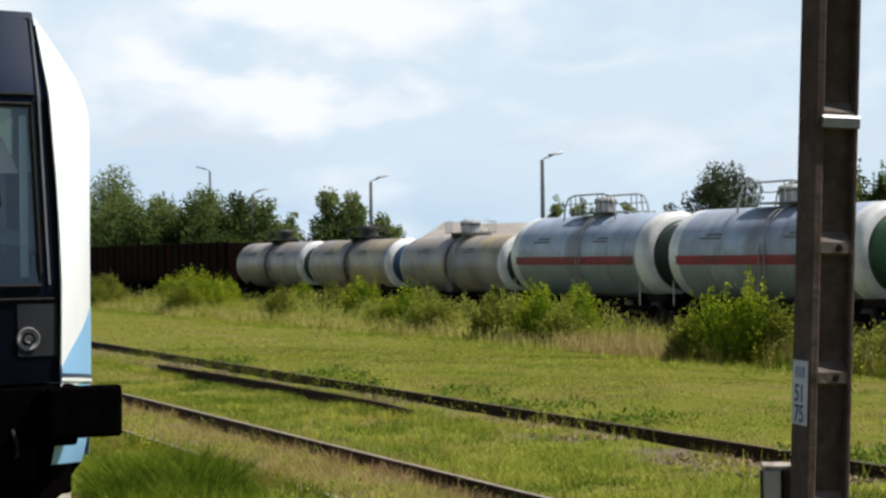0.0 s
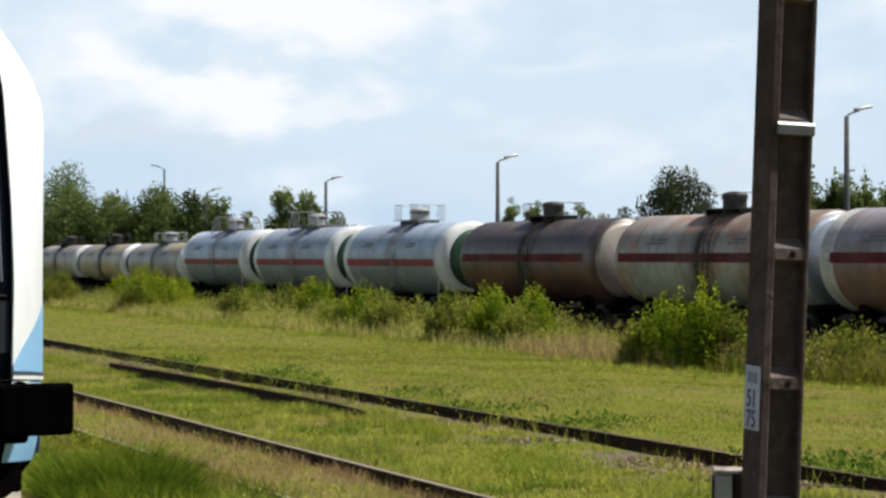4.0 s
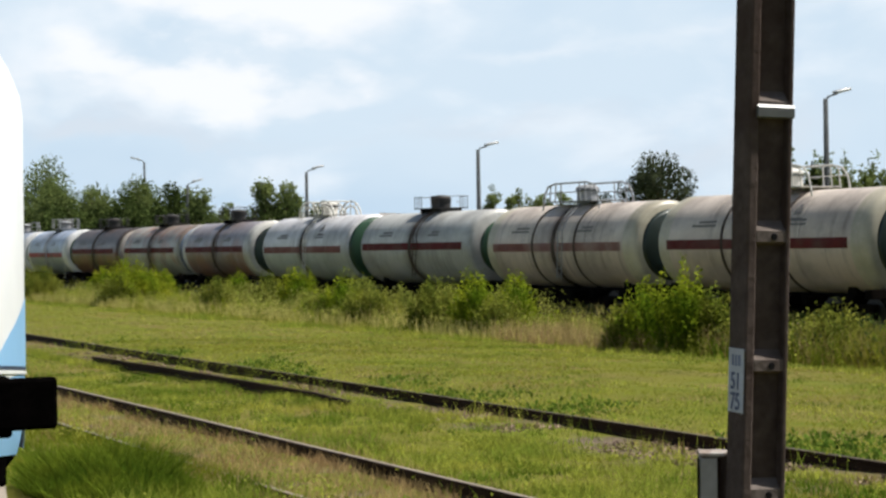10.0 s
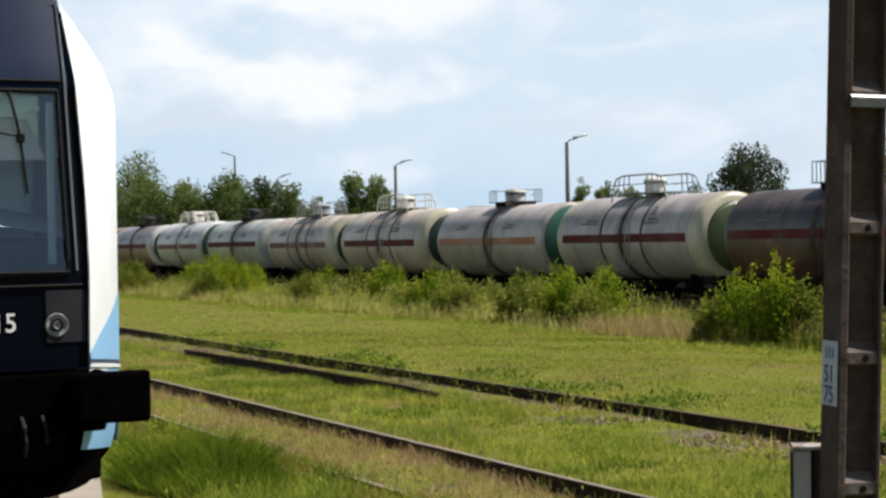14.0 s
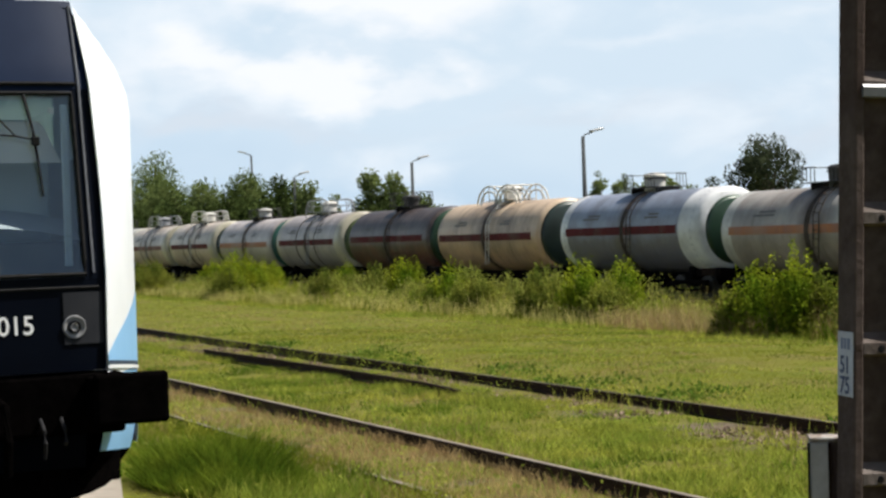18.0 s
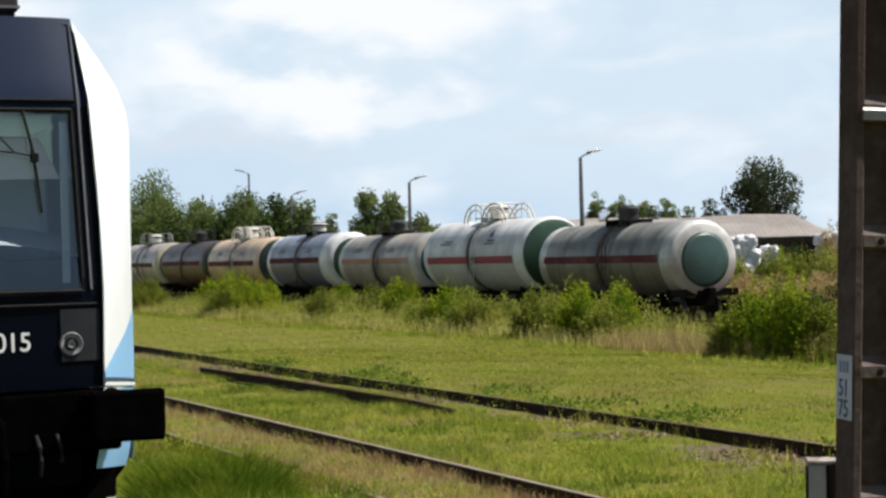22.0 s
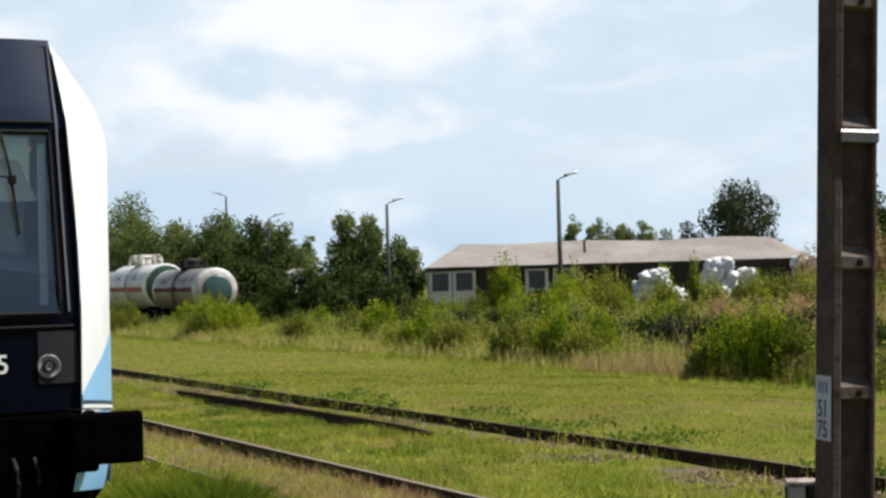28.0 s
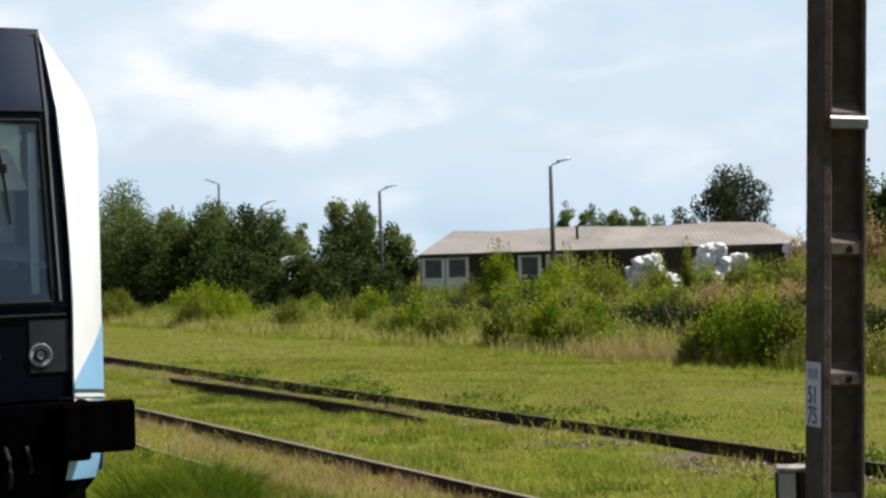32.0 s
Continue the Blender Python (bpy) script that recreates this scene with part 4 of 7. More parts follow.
    tube(bm, [front_at(dx, 3.66, 0.012) for dx in np.linspace(-0.74, 0.74, 12)], 0.016, 5)
    part("trim_line", bm, M["rubber"], root)
    bm = bmesh.new()
    tube(bm, [front_at(dx, 2.09, 0.01) for dx in np.linspace(-0.80, 0.80, 12)], 0.012, 5)
    part("trim_line", bm, M["rubber"], root)
    # lamp panels
    for s in (-1, 1):
        bm = bmesh.new()
        a, b = sorted((s * 0.515, s * 0.82))
        grid_face(bm, [[front_at(a + (b - a) * j / 5, z, 0.012) for j in range(6)] for z in np.linspace(1.665, 2.055, 5)])
        panel = part("lamp_panel", bm, M["panel"], root, "dark grey headlight panel")
        for rad, dep, mat, nm in ((0.088, 0.02, M["lens"], "headlight"), (0.05, 0.026, M["panel"], "inner_ring"), (0.03, 0.03, M["lens"], "bulb")):
            bm = bmesh.new()
            lathe(bm, [(-dep + 0.008, 0.001), (-dep + 0.004, rad * 0.6), (-dep - 0.004, rad * 0.85), (-dep - 0.010, rad * 0.95), (-dep, rad), (0.0, rad)], 24)
            ob = part(nm, bm, mat, panel, smooth=True)
            ob.location = (front_at(s * 0.592, 1.795)[0], front_at(s * 0.592, 1.795)[1], 1.795)
    # running number
    cu = bpy.data.curves.new("number", "FONT")
    cu.body, cu.size, cu.align_x, cu.extrude, cu.offset = "015", 0.2, "RIGHT", 0.002, 0.002
    ob = new("number", cu)
    me = bpy.data.meshes.new_from_object(ob.evaluated_get(bpy.context.evaluated_depsgraph_get()))
    bpy.data.objects.remove(ob)
    me.materials.clear()
    me.materials.append(M["decal"])
    num = new("number", me)
    num.parent = root
    num["label"] = "white running number on the front"
    num.matrix_local = pose(CX + 0.295, 13.6085, 1.755, 86.7, 0, 0) @ Matrix.Diagonal((0.93, 1, 1, 1))
    # wipers
    for s in (-1, 1):
        bm = bmesh.new()
        tube(bm, [front_at(0.325 * s, 3.57, 0.03), front_at(0.36 * s, 3.36, 0.06), front_at(0.385 * s, 3.22, 0.06)], 0.015, 6, 0.012)
        arm = part("wiper_arm", bm, M["rubber"], root)
        bm = bmesh.new()
        tube(bm, [front_at(0.375 * s, 3.27, 0.045), front_at(0.395 * s, 3.1, 0.045), front_at(0.42 * s, 2.79, 0.03)], 0.014, 6, 0.009)
        part("wiper_blade", bm, M["rubber"], arm)
        for dx, z in ((0.10, 3.41), (0.0, 3.27)):
            bm = bmesh.new()
            tube(bm, [front_at(dx * s, z, 0.04), front_at(0.24 * s, 3.25, 0.05), front_at(0.385 * s, 3.22, 0.05)], 0.008, 5)
            part("wiper_link", bm, M["rubber"], arm)
        part("wiper_joint", boxed(-0.03, 0.03, -0.02, 0.02, -0.035, 0.035, bevel=0.008), M["rubber"], arm).location = front_at(0.385 * s, 3.21, 0.065)
    # cab interior behind the glass
    part("cab_wall", boxed(CX - 1.35, CX + 1.35, 16.2, 16.25, 1.3, 3.18), M["cab_slate"], root, "slate grey cab partition")
    bm = bmesh.new()
    grid_face(bm, [[(CX + dx, 16.22, z) for dx in (-1.35, 0, 1.35)] for z in (3.18, 3.74)])
    part("partition_window", bm, M["teal_glass"], root, "teal upper glazing of the cab partition").visible_shadow = False
    for s in (-1, 1):
        a, b = sorted((s * 1.02, s * 1.35))
        part("partition_post", boxed(CX + a, CX + b, 16.2, 16.25, 3.184, 3.735), M["cab_dark"], root)
    part("saloon_ceiling", boxed(CX - 1.3, CX + 1.3, 16.25, 30.8, 3.74, 3.78), M["cab"], root)
    # pale floor, unseen, added to throw light up at the ceiling
    part("saloon_floor", boxed(CX - 1.25, CX + 1.25, 16.3, 30.8, 1.304, 1.32), M["cab"], root)
    part("cab_ceiling", boxed(CX - 0.8, CX + 0.8, 14.12, 16.2, 3.72, 3.76), M["cab"], root)
    part("dashboard", boxed(CX - 0.78, CX + 0.78, 14.04, 14.5, 1.9, 2.45, bevel=0.04), M["desk"], root, "grey driving desk")
    bm = bmesh.new()
    grid_face(bm, [[(CX - 0.74 + 1.48 * k / 8, 13.98 + 0.55 * g, 2.46 + 0.16 * g + 0.10 * (1 - (k / 4 - 1) ** 2)) for k in range(9)] for g in np.linspace(0, 1, 4)])
    part("desk_cowl", bm, M["cab_slate"], root, "grey rounded instrument cowl", True)
    for s in (-1, 1):
        part("inner_post", boxed(CX + s * 0.655 - 0.03, CX + s * 0.655 + 0.03, 14.0, 14.03, 2.25, 3.5, bevel=0.008), M["cab_dark"], root)
    # white chip standing for a small bright reflection in the windscreen
    part("sensor", boxed(CX + 0.54, CX + 0.58, 14.02, 14.04, 3.435, 3.48), M["decal"], root)
    seat = part("driver_seat", boxed(CX + 0.15, CX + 0.7, 14.85, 15.05, 2.2, 3.2, bevel=0.07), M["cab_dark"], root, "grey driver's seat")
    part("headrest", boxed(CX + 0.28, CX + 0.58, 14.87, 15.01, 3.23, 3.45, bevel=0.05), M["cab_dark"], seat)
    bm = bmesh.new()
    outline = [(-0.5, 3.40), (0.53, 3.40), (0.57, 3.34), (0.68, 3.07), (-0.68, 3.07)]
    near, back = [[bm.verts.new((CX + dx, y + 0.2 * (z - 3.07), z)) for dx, z in outline] for y in (14.3, 14.32)]
    bm.faces.new(near)
    bm.faces.new(back[::-1])
    for q in range(5):
        bm.faces.new((near[q], back[q], back[(q + 1) % 5], near[(q + 1) % 5]))
    bmesh.ops.recalc_face_normals(bm, faces=bm.faces)
    part("sun_blind", bm, M["blind"], root, "pale sun blind")
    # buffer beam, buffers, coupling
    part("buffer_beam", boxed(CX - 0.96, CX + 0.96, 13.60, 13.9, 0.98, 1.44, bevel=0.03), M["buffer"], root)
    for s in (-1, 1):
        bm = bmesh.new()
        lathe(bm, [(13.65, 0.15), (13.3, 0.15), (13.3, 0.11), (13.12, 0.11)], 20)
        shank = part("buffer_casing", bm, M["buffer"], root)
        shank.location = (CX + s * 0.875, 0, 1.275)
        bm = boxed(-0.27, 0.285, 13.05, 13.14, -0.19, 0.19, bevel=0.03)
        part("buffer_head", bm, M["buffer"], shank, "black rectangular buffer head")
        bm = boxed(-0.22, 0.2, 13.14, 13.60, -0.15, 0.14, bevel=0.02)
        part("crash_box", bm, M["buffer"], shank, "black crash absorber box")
    bm = bmesh.new()
    tube(bm, [(CX, 13.65, 1.27), (CX, 13.3, 1.25), (CX + 0.01, 13.25, 1.0), (CX, 13.28, 0.75)], 0.035, 8)
    part("screw_coupling", bm, M["buffer"], root)
    for dx in (0.31, 0.465, -0.31, -0.465):
        bm = bmesh.new()
        tube(bm, [(CX + dx, 13.62, 1.12), (CX + dx, 13.47, 1.04), (CX + dx + 0.004, 13.45, 0.95), (CX + dx + 0.006, 13.5, 0.83 + 0.1 * (abs(dx) > 0.4))], 0.015, 8)
        part("brake_hose", bm, M["hose"], root)
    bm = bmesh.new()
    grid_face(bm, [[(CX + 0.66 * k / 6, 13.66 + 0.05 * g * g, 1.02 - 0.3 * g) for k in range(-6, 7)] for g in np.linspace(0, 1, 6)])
    part("front_apron", bm, M["apron"], root, "blue apron under the buffer beam, darkened for its shade", True)
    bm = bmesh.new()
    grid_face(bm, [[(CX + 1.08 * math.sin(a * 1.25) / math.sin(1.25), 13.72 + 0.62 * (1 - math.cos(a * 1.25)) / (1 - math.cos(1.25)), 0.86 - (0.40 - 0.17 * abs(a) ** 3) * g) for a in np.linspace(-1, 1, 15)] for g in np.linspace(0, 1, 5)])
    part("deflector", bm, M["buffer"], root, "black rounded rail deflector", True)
    # black box added to close the gap behind apron and skirt
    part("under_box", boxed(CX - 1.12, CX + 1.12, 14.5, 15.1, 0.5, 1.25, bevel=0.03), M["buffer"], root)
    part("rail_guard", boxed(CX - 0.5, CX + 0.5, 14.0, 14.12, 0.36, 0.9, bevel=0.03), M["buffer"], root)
    # leading bogie
    bogie = part("bogie_frame", boxed(CX - 1.0, CX + 1.0, 15.2, 18.2, 0.55, 0.85, bevel=0.05), M["grime"], root)
    for yy in (15.7, 17.7):
        for s in (-1, 1):
            bm = bmesh.new()
            lathe(bm, [(-0.07, 0.40), (0.05, 0.40), (0.06, 0.43), (0.08, 0.43)], 28, axis="x")
            w = part("wheel", bm, M["dark_steel"], bogie)
            w.location = (CX + s * 0.75, yy, ZR + 0.42)
    # dark housing on the roof
    unit_box = part("roof_unit", boxed(CX - 0.45, CX + 0.45, 14.6, 15.5, 4.43, 4.78, bevel=0.03), M["roof_unit"], root, "dark brown roof-mounted housing")
    part("foot", boxed(CX - 0.42, CX + 0.42, 14.62, 15.45, 4.28, 4.432), M["rubber"], unit_box)
    part("strip", boxed(CX - 0.445, CX + 0.457, 14.592, 15.4, 4.455, 4.478), M["trim"], unit_box, "pale strip")


make_railcar()

# ---- tank wagons ----
TANKS = {
    "grey": tank_paint("tank_dusty_grey", (0.271, 0.246, 0.234), (0.213, 0.197, 0.198), (0.082, 0.070, 0.057), 0.5, blotch=(0.36, 0.275, 0.11)),
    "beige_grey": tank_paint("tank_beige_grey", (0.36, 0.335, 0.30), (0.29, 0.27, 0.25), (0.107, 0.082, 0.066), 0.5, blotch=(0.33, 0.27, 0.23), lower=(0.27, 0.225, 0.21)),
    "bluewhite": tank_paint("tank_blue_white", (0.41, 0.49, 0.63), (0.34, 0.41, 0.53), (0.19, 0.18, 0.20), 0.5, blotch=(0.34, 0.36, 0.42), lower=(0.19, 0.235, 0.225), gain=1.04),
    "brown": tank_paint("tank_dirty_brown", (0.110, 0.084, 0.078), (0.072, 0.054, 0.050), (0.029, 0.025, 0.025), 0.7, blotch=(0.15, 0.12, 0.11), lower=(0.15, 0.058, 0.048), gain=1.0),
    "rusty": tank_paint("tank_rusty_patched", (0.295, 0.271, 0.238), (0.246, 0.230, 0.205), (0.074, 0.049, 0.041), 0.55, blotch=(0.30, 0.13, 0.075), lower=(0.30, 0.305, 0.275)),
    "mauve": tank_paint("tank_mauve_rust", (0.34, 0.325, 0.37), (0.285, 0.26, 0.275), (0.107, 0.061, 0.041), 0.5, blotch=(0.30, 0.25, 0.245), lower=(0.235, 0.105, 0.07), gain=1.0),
    # lower on palegreen, cream and white puts the flank's shade into the paint
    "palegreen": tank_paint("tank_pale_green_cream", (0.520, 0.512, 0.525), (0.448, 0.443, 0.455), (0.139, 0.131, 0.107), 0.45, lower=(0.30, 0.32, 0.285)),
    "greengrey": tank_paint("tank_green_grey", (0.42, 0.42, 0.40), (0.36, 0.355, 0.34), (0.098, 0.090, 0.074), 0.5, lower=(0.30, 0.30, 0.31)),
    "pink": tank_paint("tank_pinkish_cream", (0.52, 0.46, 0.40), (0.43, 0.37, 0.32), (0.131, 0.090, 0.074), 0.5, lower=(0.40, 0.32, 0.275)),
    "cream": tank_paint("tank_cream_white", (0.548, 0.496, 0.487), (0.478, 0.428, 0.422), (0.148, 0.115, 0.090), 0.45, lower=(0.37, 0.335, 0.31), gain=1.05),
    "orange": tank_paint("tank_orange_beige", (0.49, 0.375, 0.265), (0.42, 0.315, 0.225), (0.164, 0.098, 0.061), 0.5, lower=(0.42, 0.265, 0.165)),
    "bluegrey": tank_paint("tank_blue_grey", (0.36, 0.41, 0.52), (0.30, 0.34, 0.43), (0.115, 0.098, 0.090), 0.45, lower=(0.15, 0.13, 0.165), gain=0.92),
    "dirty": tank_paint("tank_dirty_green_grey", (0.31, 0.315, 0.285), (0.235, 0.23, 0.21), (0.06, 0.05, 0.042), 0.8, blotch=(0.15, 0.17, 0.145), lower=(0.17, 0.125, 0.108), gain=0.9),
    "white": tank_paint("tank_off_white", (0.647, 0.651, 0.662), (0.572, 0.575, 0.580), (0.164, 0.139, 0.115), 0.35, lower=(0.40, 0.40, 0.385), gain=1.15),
    "endgreen": tank_paint("tank_green", (0.023, 0.066, 0.035), (0.018, 0.051, 0.028), (0.016, 0.033, 0.025), 0.5, gain=1.15),
    "enddark": tank_paint("tank_dark_green", (0.021, 0.037, 0.033), (0.016, 0.029, 0.025), (0.010, 0.012, 0.011), 0.5, gain=1.15),
    "endteal": tank_paint("tank_teal", (0.030, 0.105, 0.082), (0.024, 0.080, 0.066), (0.025, 0.049, 0.041), 0.35, gain=1.15),
    "endmist": tank_paint("tank_grey_teal", (0.048, 0.098, 0.090), (0.036, 0.074, 0.069), (0.022, 0.03, 0.03), 0.5, gain=1.0),
    "endblue": tank_paint("tank_blue", (0.025, 0.061, 0.123), (0.021, 0.049, 0.098), (0.016, 0.025, 0.041), 0.4, gain=1.15),
    "endolive": tank_paint("tank_olive", (0.082, 0.107, 0.033), (0.049, 0.082, 0.037), (0.025, 0.029, 0.021), 0.5, gain=1.15),
    "ringwhite": tank_paint("ring_white", (0.640, 0.648, 0.656), (0.574, 0.582, 0.590), (0.287, 0.262, 0.238), 0.3),
    "ringgrey": tank_paint("ring_grey", (0.46, 0.45, 0.42), (0.38, 0.37, 0.35), (0.2, 0.16, 0.13), 0.4),
    "ringdirty": tank_paint("ring_dirty", (0.70, 0.70, 0.70), (0.60, 0.59, 0.58), (0.15, 0.115, 0.09), 0.6, lower=(0.30, 0.25, 0.22), gain=1.0),
    "ringcream": tank_paint("ring_cream", (0.418, 0.383, 0.292), (0.362, 0.335, 0.265), (0.230, 0.197, 0.131), 0.35),
}
AXIS_X, AXIS_Z, RAIL_Z = 35.3, 2.28, -0.28


def railing(parent, style, R, mat):
    """Walkway and rails about the hatch; heights over the tank's axis."""
    top = R + 0.02
    if style in ("flat", "tall"):
        hh = 0.48 if style == "flat" else 0.66
        deck = part("walkway", boxed(-0.72, 0.72, -1.16, 1.16, top + 0.10, top + 0.135), mat, parent)
        for yy in (-0.95, 0.95):
            part("bracket", boxed(-0.5, 0.5, yy - 0.03, yy + 0.03, top - 0.15, top + 0.10), mat, deck)
        for s in (-1, 1):
            for yy in (-1.13, -0.9, -0.68, -0.46, 0.46, 0.68, 0.9, 1.13):
                bm = bmesh.new()
                tube(bm, [(s * 0.7, yy, top + 0.14), (s * 0.7, yy, top + 0.14 + hh)], 0.018, 5)
                part("post", bm, mat, deck)
            for zz in (hh,):
                for ya, yb in ((-1.13, -0.46), (0.46, 1.13)):
                    part("handrail", tube(bmesh.new(), [(s * 0.7, ya, top + 0.14 + zz), (s * 0.7, yb, top + 0.14 + zz)], 0.017, 5), mat, deck)
        for yy in (-1.13, 1.13):
            bm = bmesh.new()
            tube(bm, [(-0.7, yy, top + 0.14 + hh), (0.7, yy, top + 0.14 + hh)], 0.017, 5)
            part("handrail", bm, mat, deck)
    elif style == "arch":
        deck = part("walkway", boxed(-0.75, 0.75, -1.5, 1.5, top + 0.06, top + 0.10), mat, parent)
        for s in (-1, 1):
            bm = bmesh.new()
            pts = [(s * 0.75, -2.0, top - 0.22), (s * 0.75, -1.85, top + 0.4), (s * 0.75, -1.6, top + 0.66), (s * 0.75, -1.1, top + 0.76), (s * 0.75, 1.1, top + 0.76), (s * 0.75, 1.6, top + 0.66), (s * 0.75, 1.85, top + 0.4), (s * 0.75, 2.0, top - 0.22)]
            tube(bm, pts, 0.034, 6)
            part("hoop_rail", bm, mat, deck)
            for yy in (-1.5, -1.1, -0.7, 0.7, 1.1, 1.5):
                bm = bmesh.new()
                tube(bm, [(s * 0.75, yy, top + 0.05), (s * 0.75, yy * 0.93, top + 0.74)], 0.025, 5)
                part("post", bm, mat, deck)
            bm = bmesh.new()
            tube(bm, [(s * 0.75, -1.85, top + 0.42), (s * 0.75, 1.85, top + 0.42)], 0.02, 5)
            part("handrail", bm, mat, deck)
    elif style == "loops":
        deck = part("walkway", boxed(-0.7, 0.7, -1.0, 1.0, top + 0.05, top + 0.09), mat, parent)
        for c in (-0.95, 0.95):
            for s in (-1, 1):
                for grow in (1.0, 0.72):
                    pts = [(s * 0.7, c - 1.25 * grow * math.cos(a), top - 0.16 + 0.86 * grow * math.sin(a)) for a in np.linspace(0.02, math.pi - 0.02, 14)]
                    part("loop_rail", tube(bmesh.new(), pts, 0.042, 6), mat, deck)
                for yo in (-0.55, 0.0, 0.55):
                    zz = top - 0.16 + 0.86 * math.sqrt(1 - (yo / 1.25) ** 2)
                    part("strut", tube(bmesh.new(), [(s * 0.7, c + yo * 1.15, top - 0.05), (s * 0.7, c + yo, zz)], 0.024, 5), mat, deck)
            part("cross_bar", tube(bmesh.new(), [(-0.7, c, top + 0.68), (0.7, c, top + 0.68)], 0.035, 5), mat, deck)


def bogie(parent, y):
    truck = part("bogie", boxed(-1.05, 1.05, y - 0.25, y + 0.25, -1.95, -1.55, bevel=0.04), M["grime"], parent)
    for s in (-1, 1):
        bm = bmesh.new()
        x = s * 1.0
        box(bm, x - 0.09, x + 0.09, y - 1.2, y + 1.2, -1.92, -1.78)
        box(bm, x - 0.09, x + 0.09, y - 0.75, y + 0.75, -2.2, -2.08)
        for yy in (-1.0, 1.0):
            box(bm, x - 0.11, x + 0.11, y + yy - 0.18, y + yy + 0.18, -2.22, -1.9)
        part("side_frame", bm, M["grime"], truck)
        for yy in (-0.925, 0.925):
            bm = bmesh.new()
            lathe(bm, [(-0.05, 0.475), (0.06, 0.475), (0.08, 0.50), (0.1, 0.50)] if s < 0 else [(-0.1, 0.50), (-0.08, 0.50), (-0.06, 0.475), (0.05, 0.475)], 24, axis="x")
            w = part("wheel", bm, M["dark_steel"], truck)
            w.location = (s * 0.76, y + yy, RAIL_Z - AXIS_Z + 0.475)
    return truck


def tank_wagon(label, paint, end, stripe, style, rail_mat="dark_steel", R=1.55, ring=None, half=5.35, hatch="dark_steel", straps=True, mark=None, drop=0.0, low=0.0):
    """Built about the tank's axis; keyed later."""
    u = 1.55 - R + drop
    root = thing("tank_wagon", pose(AXIS_X, 0, AXIS_Z - u), label, "tank wagon", "wagons of the tank train")
    e, k, tail = half, 0.42, 0.28
    cap = 7 if ring == "ringdirty" else 4 if paint == "white" else 6 if ring else 4 if end == "endteal" else 7 if paint == "greengrey" else 5      # where the painted end begins on the dish
    ringw = (0.05 if R < 1.3 else 1.1 if paint == "bluegrey" else 0.5) if ring else 0.0
    shell = [(-e - tail + k, R)] + [(-e - tail + k + (2 * e + tail - 2 * k) * i / 8, R) for i in range(1, 9)]
    # dished end: a tight shoulder, then a shallow crown
    rs, turn = 0.26, 1.13
    ys, r1 = rs * math.sin(turn), R - rs * (1 - math.cos(turn))
    dish = [(e - k + rs * math.sin(a), R - rs * (1 - math.cos(a))) for a in np.linspace(0.12, turn, 6)] + [(e - (k - ys) * (r / r1) ** 2, r) for r in np.linspace(r1 * 0.88, R * 0.2, 7)]
    tip = [(e, 0.0)]
    prof = [(-y - tail, r) for y, r in reversed(dish + tip)] + shell + dish + tip
    bm = lathe(bmesh.new(), prof, 48)
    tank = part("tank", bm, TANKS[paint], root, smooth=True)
    # painted end at the rear, and the lighter ring round it
    for sgn in (-1, 1):
        d2 = [(y + 0.004, r + (0.004 if i < 6 else 0.001)) for i, (y, r) in enumerate(dish)][cap:] + [(y + 0.004, r) for y, r in tip]
        far = tail if sgn < 0 else 0.0
        bm = lathe(bmesh.new(), [(sgn * (y + far), r) for y, r in d2], 48)
        part("end_cap", bm, TANKS[end], tank, "tank end in another colour", True)
        if ring:
            d3 = [(e - k - (ringw if sgn < 0 else min(ringw, 0.5)), R + 0.005), (e - k, R + 0.005)] + [(y + 0.004, r + 0.004) for y, r in dish[:cap + 1]]
            bm = lathe(bmesh.new(), [(sgn * (y + far), r) for y, r in d3], 48)
            for f in list(bm.faces):
                if len(f.verts) > 4:
                    bm.faces.remove(f)
            part("end_ring", bm, TANKS[ring], tank, "lighter ring about the tank's end", True)
    if stripe:
        s0, s1 = -e - tail + k + ringw + (0.12 if ring else 0.4), e - k - min(ringw, 0.5) * 0.5 - 0.12
        for side in (0, 1):
            bm = bmesh.new()
            rows = []
            for i in range(5):
                a = radians(low - 3.0 + 11.5 * i / 4)
                a = math.pi - a if side == 0 else a
                rows.append([((R + 0.007) * math.cos(a), y, (R + 0.007) * math.sin(a)) for y in np.linspace(s0, s1, 9)])
            grid_face(bm, rows)
            bmesh.ops.recalc_face_normals(bm, faces=bm.faces)
            part("stripe", bm, M[stripe], tank, "painted hazard stripe")
    if straps:
        for yy in (-1.5, 0.0, 1.5) if style == "arch" and ring == "ringcream" else (0.0,):
            hw = 0.13 if yy == 0.0 else 0.07
            bm = lathe(bmesh.new(), [(yy - hw, R + 0.003), (yy - hw, R + 0.014), (yy + hw, R + 0.014), (yy + hw, R + 0.003)], 40)
            for f in list(bm.faces):
                if len(f.verts) > 4:
                    bm.faces.remove(f)
            part("strap", bm, M["spill"], root, "stained tank strap")
    # end seams
    for yy in (-e - tail + k + 0.25, -2.3, 2.3, e - k - 0.25):
        bm = lathe(bmesh.new(), [(yy - 0.015, R), (yy - 0.015, R + 0.006), (yy + 0.015, R + 0.006), (yy + 0.015, R)], 40)
        for f in list(bm.faces):
            if len(f.verts) > 4:
                bm.faces.remove(f)
        part("seam", bm, TANKS[paint], tank)
